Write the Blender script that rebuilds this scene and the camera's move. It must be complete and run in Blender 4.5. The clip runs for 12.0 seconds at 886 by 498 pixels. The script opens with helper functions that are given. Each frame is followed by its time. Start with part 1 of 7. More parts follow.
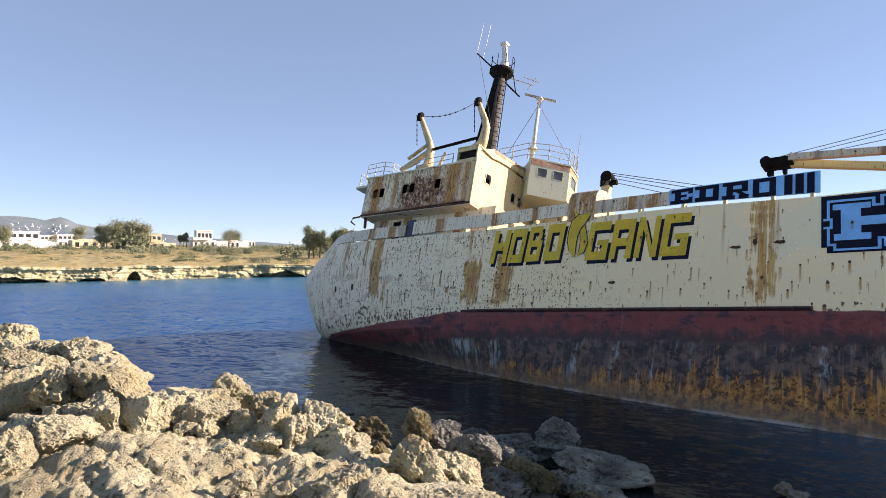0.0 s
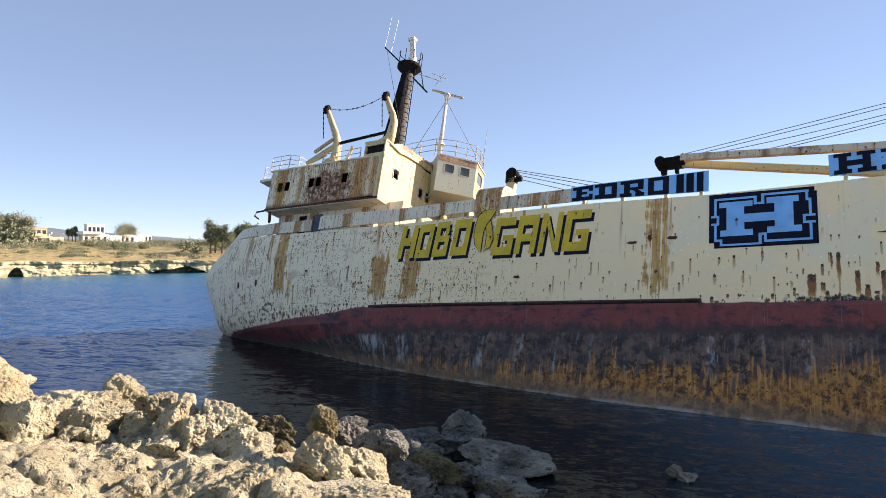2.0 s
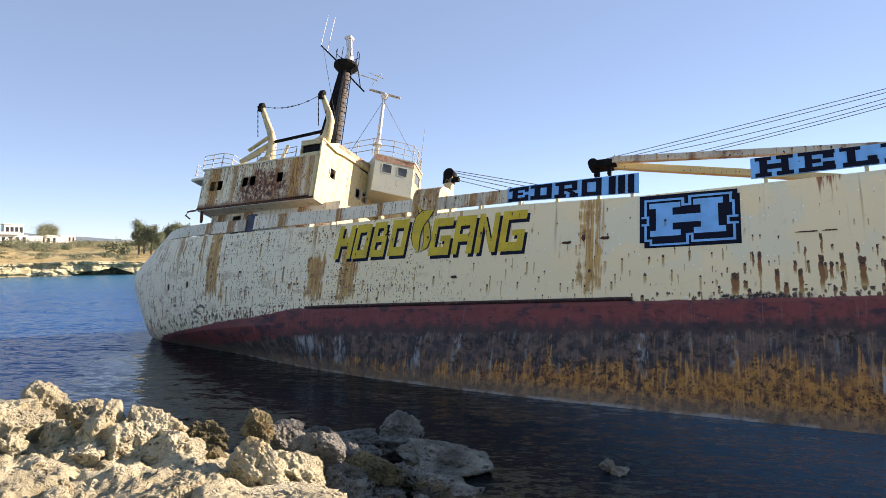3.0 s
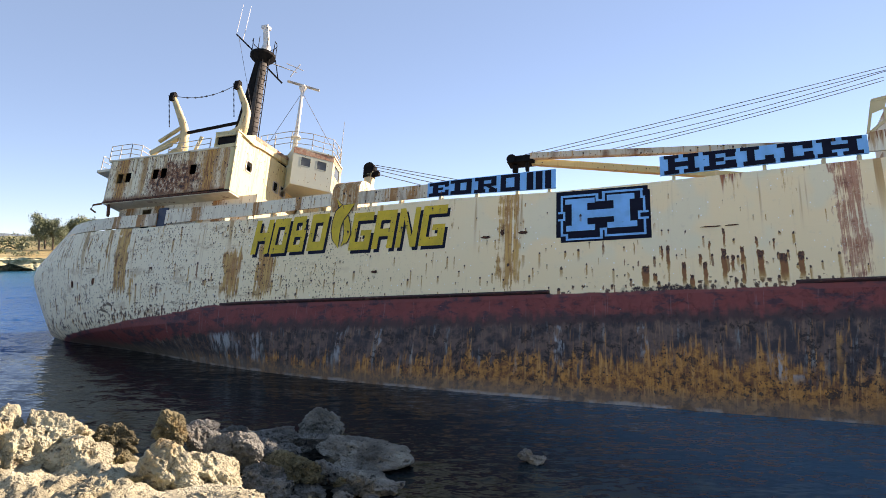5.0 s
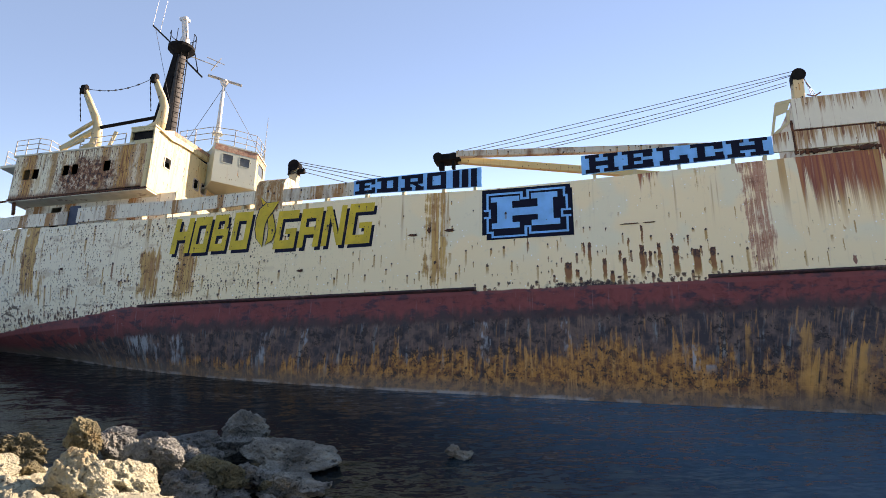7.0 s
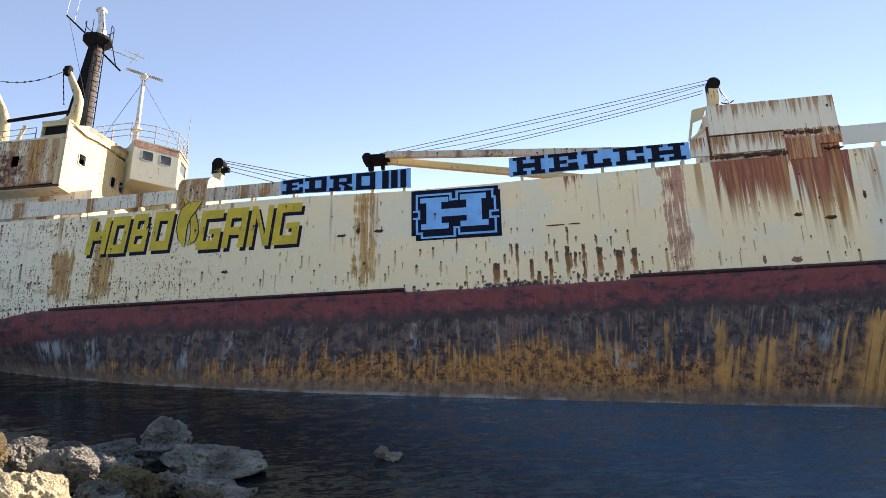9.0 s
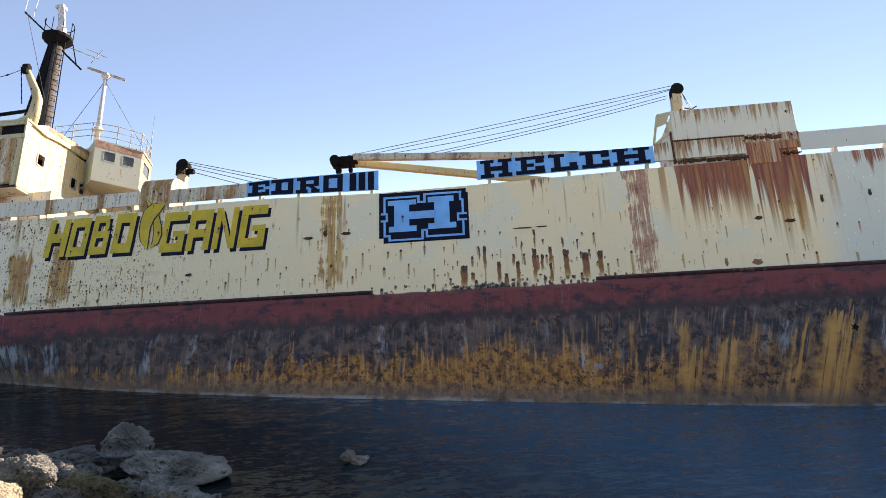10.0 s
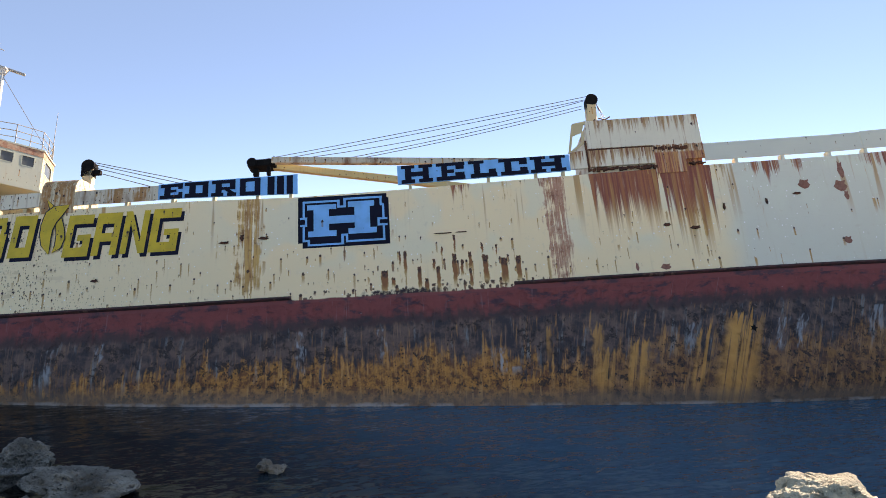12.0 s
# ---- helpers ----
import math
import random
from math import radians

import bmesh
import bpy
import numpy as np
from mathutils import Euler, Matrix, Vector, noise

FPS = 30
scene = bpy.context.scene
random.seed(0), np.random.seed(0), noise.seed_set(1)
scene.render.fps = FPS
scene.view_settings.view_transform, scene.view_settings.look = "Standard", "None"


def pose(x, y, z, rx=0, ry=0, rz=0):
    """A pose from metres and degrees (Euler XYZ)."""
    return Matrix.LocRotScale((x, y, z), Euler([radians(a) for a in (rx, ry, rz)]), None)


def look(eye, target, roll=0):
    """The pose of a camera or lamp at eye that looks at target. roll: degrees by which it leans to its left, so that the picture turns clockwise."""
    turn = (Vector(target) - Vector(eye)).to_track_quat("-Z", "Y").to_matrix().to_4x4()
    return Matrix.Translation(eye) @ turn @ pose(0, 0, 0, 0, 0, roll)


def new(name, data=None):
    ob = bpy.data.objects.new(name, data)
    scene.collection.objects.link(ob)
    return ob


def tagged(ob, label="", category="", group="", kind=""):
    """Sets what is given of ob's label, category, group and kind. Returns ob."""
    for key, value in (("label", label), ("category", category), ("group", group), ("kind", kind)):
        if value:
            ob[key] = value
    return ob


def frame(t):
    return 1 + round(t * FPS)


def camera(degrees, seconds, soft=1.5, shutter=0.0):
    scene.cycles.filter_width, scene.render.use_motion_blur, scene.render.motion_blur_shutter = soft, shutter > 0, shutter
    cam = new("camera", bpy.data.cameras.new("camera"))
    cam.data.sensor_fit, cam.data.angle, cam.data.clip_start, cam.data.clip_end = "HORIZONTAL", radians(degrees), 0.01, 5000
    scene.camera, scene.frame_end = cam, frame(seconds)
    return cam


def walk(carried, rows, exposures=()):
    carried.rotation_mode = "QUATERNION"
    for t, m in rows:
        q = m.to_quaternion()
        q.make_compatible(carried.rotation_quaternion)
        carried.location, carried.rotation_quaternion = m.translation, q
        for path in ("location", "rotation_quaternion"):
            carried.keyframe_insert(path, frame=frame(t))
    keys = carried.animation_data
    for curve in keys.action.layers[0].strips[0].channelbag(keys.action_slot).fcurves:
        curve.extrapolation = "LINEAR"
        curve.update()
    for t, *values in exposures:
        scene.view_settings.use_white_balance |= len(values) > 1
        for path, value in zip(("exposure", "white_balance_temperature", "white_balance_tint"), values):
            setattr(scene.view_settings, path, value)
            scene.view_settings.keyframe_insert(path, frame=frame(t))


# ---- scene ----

# ======================= camera and its pan =======================
cam = camera(65.42, 12.0, soft=0.6)
EYE = 5.5
ROWS = [
    (0.0, 0.0, 0.0, 0.0, 0.0, 0.42, 0.0),
    (0.5, 0.01, 0.01, -0.01, -1.53, 0.28, 0.0),
    (1.0, 0.01, 0.02, -0.01, -3.34, 0.16, -0.05),
    (1.5, 0.02, 0.03, -0.01, -5.35, 0.07, -0.06),
    (2.0, 0.02, 0.03, -0.01, -7.64, 0.03, -0.04),
    (2.5, 0.02, 0.03, -0.01, -10.22, 0.03, 0.0),
    (3.0, 0.03, 0.03, -0.01, -12.80, 0.05, 0.08),
    (5.0, 0.04, 0.03, -0.01, -19.37, -0.41, 0.17),
    (5.5, 0.05, 0.03, -0.01, -20.86, -0.48, 0.31),
    (6.0, 0.06, 0.02, -0.01, -22.35, -0.55, 0.40),
    (6.5, 0.06, 0.01, -0.01, -23.85, -0.59, 0.44),
    (7.0, 0.07, -0.01, -0.01, -25.34, -0.62, 0.50),
    (9.0, 0.09, -0.02, -0.02, -31.16, -0.58, 0.42),
    (9.5, 0.11, -0.03, -0.02, -32.41, -0.49, 0.42),
    (10.0, 0.13, -0.04, -0.03, -33.74, -0.36, 0.39),
    (10.5, 0.14, -0.05, -0.04, -35.21, -0.25, 0.32),
    (11.0, 0.14, -0.06, -0.05, -36.78, -0.21, 0.30),
    (11.5, 0.14, -0.07, -0.06, -38.47, -0.09, 0.28),
    (12.0, 0.14, -0.08, -0.07, -40.26, 0.11, 0.29),
]
walk(cam, [(t, pose(x, y, EYE + z, 90 + pitch, roll, yaw)) for t, x, y, z, yaw, pitch, roll in ROWS],
     exposures=[(0.0, 1.25, 8350, 27), (4.0, 1.44, 8550, 27), (7.0, 1.48, 8600, 28), (9.0, 1.54, 8600, 28), (12.0, 1.49, 8400, 27)])

# ======================= sky and sun =======================
SUN_AZ, SUN_EL = 81.0, 22.5      # degrees from +y towards +x, and above the horizon
world = bpy.data.worlds.new("world")
scene.world = world
world.use_nodes = True
wt = world.node_tree
sky = wt.nodes.new("ShaderNodeTexSky")
sky.sky_type, sky.sun_disc = "NISHITA", False
sky.sun_elevation, sky.sun_rotation = radians(SUN_EL), radians(SUN_AZ)
sky.altitude = 1800
sky.air_density, sky.dust_density, sky.ozone_density = 0.75, 0.0, 4.5
wt.nodes["Background"].inputs["Strength"].default_value = 0.15
haze = wt.nodes.new("ShaderNodeMix")      # thin even haze over the whole sky
haze.data_type = "RGBA"
haze.inputs[0].default_value = 0.62
haze.inputs[7].default_value = (0.60, 1.10, 1.72, 1)
wt.links.new(sky.outputs[0], haze.inputs[6])
wt.links.new(haze.outputs[2], wt.nodes["Background"].inputs["Color"])
sun = new("sun", bpy.data.lights.new("sun", "SUN"))
sun.data.energy, sun.data.angle, sun.data.color = 4.3, radians(0.5), (1.0, 0.98, 0.91)
sd = Vector((math.sin(radians(SUN_AZ)) * math.cos(radians(SUN_EL)), math.cos(radians(SUN_AZ)) * math.cos(radians(SUN_EL)), math.sin(radians(SUN_EL))))
sun.matrix_world = look(sd * 80, (0, 0, 0))


# ======================= node helpers =======================
class Mat:
    """A small writer for node materials."""

    def __init__(self, name, rough=0.7, metal=0.0, spec=0.5):
        self.m = bpy.data.materials.new(name)
        self.m.use_nodes = True
        self.t = self.m.node_tree
        self.b = self.t.nodes["Principled BSDF"]
        self.b.inputs["Roughness"].default_value = rough
        self.b.inputs["Metallic"].default_value = metal
        self.b.inputs["Specular IOR Level"].default_value = spec
        self.tc = self.t.nodes.new("ShaderNodeTexCoord")
        self.ob = self.tc.outputs["Object"]

    def put(self, sock, v):
        if isinstance(v, bpy.types.NodeSocket):
            self.t.links.new(v, sock)
        elif isinstance(v, tuple) and len(v) == 3 and sock.type == "RGBA":
            sock.default_value = (*v, 1)
        else:
            sock.default_value = v

    def math(self, op, a, b=0.0, clamp=False):
        n = self.t.nodes.new("ShaderNodeMath")
        n.operation, n.use_clamp = op, clamp
        self.put(n.inputs[0], a), self.put(n.inputs[1], b)
        return n.outputs[0]

    def add(self, a, b): return self.math("ADD", a, b)
    def sub(self, a, b): return self.math("SUBTRACT", a, b)
    def mul(self, a, b): return self.math("MULTIPLY", a, b)
    def mx(self, a, b): return self.math("MAXIMUM", a, b)

    def ramp(self, v, lo, hi, a=0.0, b=1.0):
        """A smooth step of v from lo to hi."""
        n = self.t.nodes.new("ShaderNodeMapRange")
        n.interpolation_type = "SMOOTHSTEP"
        self.put(n.inputs["Value"], v)
        for k, x in zip(("From Min", "From Max", "To Min", "To Max"), (lo, hi, a, b)):
            self.put(n.inputs[k], x)
        return n.outputs[0]

    def sep(self, v):
        n = self.t.nodes.new("ShaderNodeSeparateXYZ")
        self.put(n.inputs[0], v)
        return n.outputs

    def vec(self, x=0.0, y=0.0, z=0.0):
        n = self.t.nodes.new("ShaderNodeCombineXYZ")
        for s, v in zip(n.inputs, (x, y, z)):
            self.put(s, v)
        return n.outputs[0]

    def scale(self, v, s, off=(0, 0, 0)):
        n = self.t.nodes.new("ShaderNodeMapping")
        self.put(n.inputs["Vector"], v)
        n.inputs["Scale"].default_value, n.inputs["Location"].default_value = s, off
        return n.outputs[0]

    def noise(self, v, s, detail=5.0, rough=0.55, dist=0.0):
        n = self.t.nodes.new("ShaderNodeTexNoise")
        self.put(n.inputs["Vector"], v)
        n.inputs["Scale"].default_value, n.inputs["Detail"].default_value = s, detail
        n.inputs["Roughness"].default_value, n.inputs["Distortion"].default_value = rough, dist
        return n.outputs[0]

    def voro(self, v, s, feature="F1", rnd=1.0):
        n = self.t.nodes.new("ShaderNodeTexVoronoi")
        n.feature = feature
        self.put(n.inputs["Vector"], v)
        n.inputs["Scale"].default_value = s
        n.inputs["Randomness"].default_value = rnd
        return n.outputs

    def mix(self, f, a, b, mode="MIX"):
        n = self.t.nodes.new("ShaderNodeMix")
        n.data_type, n.blend_type = "RGBA", mode
        self.put(n.inputs[0], f), self.put(n.inputs[6], a), self.put(n.inputs[7], b)
        return n.outputs[2]

    def bump(self, h, dist=0.02, strength=1.0, base=None):
        n = self.t.nodes.new("ShaderNodeBump")
        n.inputs["Strength"].default_value = strength
        self.put(n.inputs["Distance"], dist)
        self.put(n.inputs["Height"], h)
        if base is not None:
            self.put(n.inputs["Normal"], base)
        return n.outputs[0]

    def end(self, color, rough=None, normal=None, metal=None):
        self.put(self.b.inputs["Base Color"], color)
        if rough is not None:
            self.put(self.b.inputs["Roughness"], rough)
        if metal is not None:
            self.put(self.b.inputs["Metallic"], metal)
        if normal is not None:
            self.put(self.b.inputs["Normal"], normal)
        return self.m

    def drips(self, X, Z, cell, stretch, r, tail, keep, width=0.95, dens=1.0):
        """Rust blisters with streaks running down from them: (spot, streak) masks over a sheet with coordinates X, Z."""
        v = self.vec(self.mul(X, 1.0 / cell), self.mul(Z, 1.0 / (cell * stretch)), 0.0)
        n = self.t.nodes.new("ShaderNodeTexVoronoi")
        n.voronoi_dimensions = "2D"
        self.put(n.inputs["Vector"], v)
        n.inputs["Scale"].default_value = 1.0
        p, q, c = self.sep(v), self.sep(n.outputs["Position"]), self.sep(n.outputs["Color"])
        dx = self.mul(self.math("ABSOLUTE", self.sub(p[0], q[0])), cell)
        dz = self.mul(self.sub(q[1], p[1]), cell * stretch)
        wob = self.noise(self.vec(X, 0.0, Z), 0.75 / r, 2)
        rr = self.mul(self.add(c[0], 0.25), r)
        d = self.math("SQRT", self.add(self.mul(dx, dx), self.mul(self.mul(dz, dz), 0.62)))
        on = self.math("LESS_THAN", c[1], self.ramp(self.noise(self.vec(X, 0.0, Z), 0.55, 2), 0.34, 0.62, self.mul(dens, 0.25 * keep), self.mul(dens, 1.6 * keep)))
        spot = self.mul(on, self.ramp(self.add(d, self.mul(self.sub(wob, 0.5), r * 1.6)), rr, self.mul(rr, 0.55)))
        ln = self.mul(self.add(c[2], 0.2), tail)
        body = self.mul(self.ramp(dz, -0.01, 0.02), self.ramp(dz, ln, self.mul(ln, 0.3)))
        streak = self.mul(on, self.mul(body, self.ramp(self.add(dx, self.mul(self.sub(wob, 0.5), r * 1.2)), self.mul(rr, width), self.mul(rr, width * 0.4))))
        return spot, streak


# ======================= mesh helpers =======================
class MB:
    """Collects vertices and faces for one mesh."""

    def __init__(self):
        self.v, self.f = [], []

    def add(self, vs, fs):
        k = len(self.v)
        self.v += [tuple(p) for p in vs]
        self.f += [tuple(i + k for i in f) for f in fs]
        return self

    def box(self, a, b):
        (x0, y0, z0), (x1, y1, z1) = a, b
        vs = [(x0, y0, z0), (x1, y0, z0), (x1, y1, z0), (x0, y1, z0), (x0, y0, z1), (x1, y0, z1), (x1, y1, z1), (x0, y1, z1)]
        return self.add(vs, [(0, 3, 2, 1), (4, 5, 6, 7), (0, 1, 5, 4), (1, 2, 6, 5), (2, 3, 7, 6), (3, 0, 4, 7)])

    def prism(self, poly, fn, d0, d1):
        """A polygon of (u, v) swept from depth d0 to d1; fn(u, v, d) gives the place."""
        n = len(poly)
        vs = [fn(u, v, d0) for u, v in poly] + [fn(u, v, d1) for u, v in poly]
        fs = [tuple(range(n)), tuple(range(2 * n - 1, n - 1, -1))]
        fs += [(i, i + n, (i + 1) % n + n, (i + 1) % n) for i in range(n)]
        return self.add(vs, fs)

    def beam(self, p0, p1, w, h, up=(0, 0, 1)):
        p0, p1 = Vector(p0), Vector(p1)
        d = (p1 - p0).normalized()
        s = d.cross(Vector(up)).normalized() * (w / 2)
        u = s.cross(d).normalized() * (h / 2)
        vs = [p + a * s + b * u for p in (p0, p1) for a, b in ((-1, -1), (1, -1), (1, 1), (-1, 1))]
        return self.add(vs, [(0, 1, 2, 3), (7, 6, 5, 4), (0, 4, 5, 1), (1, 5, 6, 2), (2, 6, 7, 3), (3, 7, 4, 0)])

    def cyl(self, p0, p1, r0, r1=None, n=10):
        r1 = r0 if r1 is None else r1
        p0, p1 = Vector(p0), Vector(p1)
        d = (p1 - p0).normalized()
        s = d.cross(Vector((0.31, 0.17, 0.93)) if abs(d.z) < 0.9 else Vector((1, 0.2, 0))).normalized()
        u = d.cross(s)
        vs = []
        for p, r in ((p0, r0), (p1, r1)):
            vs += [p + (math.cos(2 * math.pi * i / n) * s + math.sin(2 * math.pi * i / n) * u) * r for i in range(n)]
        fs = [tuple(range(n - 1, -1, -1)), tuple(range(n, 2 * n))]
        fs += [(i, (i + 1) % n, (i + 1) % n + n, i + n) for i in range(n)]
        return self.add(vs, fs)

    def tube(self, pts, r, n=6, squash=1.0):
        """A pipe along pts; r may be a list, one radius a point."""
        pts = [Vector(p) for p in pts]
        vs, fs, m = [], [], len(pts)
        for i, p in enumerate(pts):
            d = (pts[min(i + 1, m - 1)] - pts[max(i - 1, 0)]).normalized()
            s = d.cross(Vector((0.31, 0.17, 0.93)) if abs(d.z) < 0.9 else Vector((1, 0.2, 0))).normalized()
            u = d.cross(s)
            vs += [p + (math.cos(2 * math.pi * k / n) * s + squash * math.sin(2 * math.pi * k / n) * u) * (r[i] if isinstance(r, (list, tuple)) else r) for k in range(n)]
        for i in range(m - 1):
            fs += [(i * n + k, i * n + (k + 1) % n, (i + 1) * n + (k + 1) % n, (i + 1) * n + k) for k in range(n)]
        fs += [tuple(range(n - 1, -1, -1)), tuple(range((m - 1) * n, m * n))]
        return self.add(vs, fs)

    def panel(self, o, u, v, w, h, thick, holes=()):
        """A flat wall w x h from corner o along u and v, with through openings (u0, v0, u1, v1); its back lies along u x v * -thick."""
        o, u, v = Vector(o), Vector(u).normalized(), Vector(v).normalized()
        n = u.cross(v).normalized() * -thick
        us = sorted({0.0, w, *[a for q in holes for a in (q[0], q[2])]})
        vs_ = sorted({0.0, h, *[a for q in holes for a in (q[1], q[3])]})
        inside = lambda a, b: any(q[0] < a < q[2] and q[1] < b < q[3] for q in holes)
        solid = {(i, j): not inside((us[i] + us[i + 1]) / 2, (vs_[j] + vs_[j + 1]) / 2) for i in range(len(us) - 1) for j in range(len(vs_) - 1)}
        P = lambda i, j, k: o + u * us[i] + v * vs_[j] + n * k
        for (i, j), ok in solid.items():
            if not ok:
                continue
            self.add([P(i, j, 0), P(i + 1, j, 0), P(i + 1, j + 1, 0), P(i, j + 1, 0)], [(0, 1, 2, 3)])
            self.add([P(i, j, 1), P(i + 1, j, 1), P(i + 1, j + 1, 1), P(i, j + 1, 1)], [(3, 2, 1, 0)])
            for (di, dj), (a, b) in (((-1, 0), ((i, j), (i, j + 1))), ((1, 0), ((i + 1, j + 1), (i + 1, j))), ((0, -1), ((i + 1, j), (i, j))), ((0, 1), ((i, j + 1), (i + 1, j + 1)))):
                if not solid.get((i + di, j + dj), False):
                    self.add([P(*a, 0), P(*b, 0), P(*b, 1), P(*a, 1)], [(0, 1, 2, 3)])
        return self

    def ring(self, o, u, v, w, h, r, t, d):
        """A rounded window frame with its outer corner radius r, width t, standing d proud of the wall."""
        o, u, v = Vector(o), Vector(u).normalized(), Vector(v).normalized()
        n = u.cross(v).normalized()

        def loop(g, rad):
            out = []
            for cx, cy, a0 in ((w - r, r, -90), (w - r, h - r, 0), (r, h - r, 90), (r, r, 180)):
                for k in range(4):
                    a = radians(a0 + 30 * k)
                    out.append((cx + rad * math.cos(a), cy + rad * math.sin(a)))
            return out
        outer, inner = loop(0, r), loop(t, max(r - t, 0.01))
        m = len(outer)
        vs = [o + u * a + v * b + n * k for k in (0, d) for lp in (outer, inner) for a, b in lp]
        fs = []
        for i in range(m):
            j = (i + 1) % m
            fs += [(2 * m + i, 2 * m + j, 3 * m + j, 3 * m + i), (i, j, 2 * m + j, 2 * m + i), (m + j, m + i, 3 * m + i, 3 * m + j)]
        return self.add(vs, fs)

    def mesh(self, name, mat, smooth=False, bevel=0.0):
        me = bpy.data.meshes.new(name)
        me.from_pydata(self.v, [], self.f)
        bm = bmesh.new()
        bm.from_mesh(me)
        bmesh.ops.remove_doubles(bm, verts=bm.verts, dist=1e-5)
        bmesh.ops.recalc_face_normals(bm, faces=bm.faces)
        if bevel:
            es = [e for e in bm.edges if len(e.link_faces) == 2 and e.calc_face_angle(0) > 0.6]
            bmesh.ops.bevel(bm, geom=es, offset=bevel, segments=1, affect="EDGES", clamp_overlap=True)
        bm.to_mesh(me)
        bm.free()
        me.materials.append(mat)
        if smooth:
            me.polygons.foreach_set("use_smooth", [True] * len(me.polygons))
        return me


def part(name, mb, mat, parent, label="", smooth=False, bevel=0.0):
    ob = new(name, mb.mesh(name, mat, smooth, bevel) if isinstance(mb, MB) else mb)
    ob.parent = parent
    return tagged(ob, label)


def interp(x, xs, ys):
    return float(np.interp(x, xs, ys))


# ======================= materials =======================
RUST_D, RUST_M = (0.035, 0.014, 0.009), (0.15, 0.05, 0.018)


def band(M, X, Z, xc, hw, z0, z1, soft=0.25):
    """A soft upright stripe of rust round X = xc between the heights z0 and z1."""
    a = M.ramp(M.math("ABSOLUTE", M.sub(X, xc)), hw, hw * 0.3)
    return M.mul(a, M.mul(M.ramp(Z, z0 - soft, z0 + soft * 3), M.ramp(Z, z1 + 0.05, z1 - 0.05)))


RUNS = ((9.76, 4.36, 3.36, 0.17), (10.08, 4.06, 3.70, 0.09), (11.08, 4.43, 3.44, 0.10), (11.32, 3.94, 3.40, 0.08), (11.63, 4.72, 4.19, 0.06), (11.79, 4.42, 3.41, 0.10), (12.42, 4.85, 3.42, 0.11),
        (12.70, 4.62, 3.92, 0.07), (13.02, 4.92, 4.11, 0.08), (13.01, 4.25, 3.42, 0.06), (13.60, 4.74, 3.53, 0.14), (14.29, 4.59, 3.42, 0.17), (14.84, 4.63, 3.46, 0.12),
        (10.56, 5.08, 4.03, 0.08), (10.34, 5.09, 4.48, 0.04), (11.96, 5.20, 4.81, 0.05), (13.50, 5.24, 4.78, 0.05), (14.05, 5.13, 4.68, 0.04), (12.46, 5.64, 4.78, 0.05))


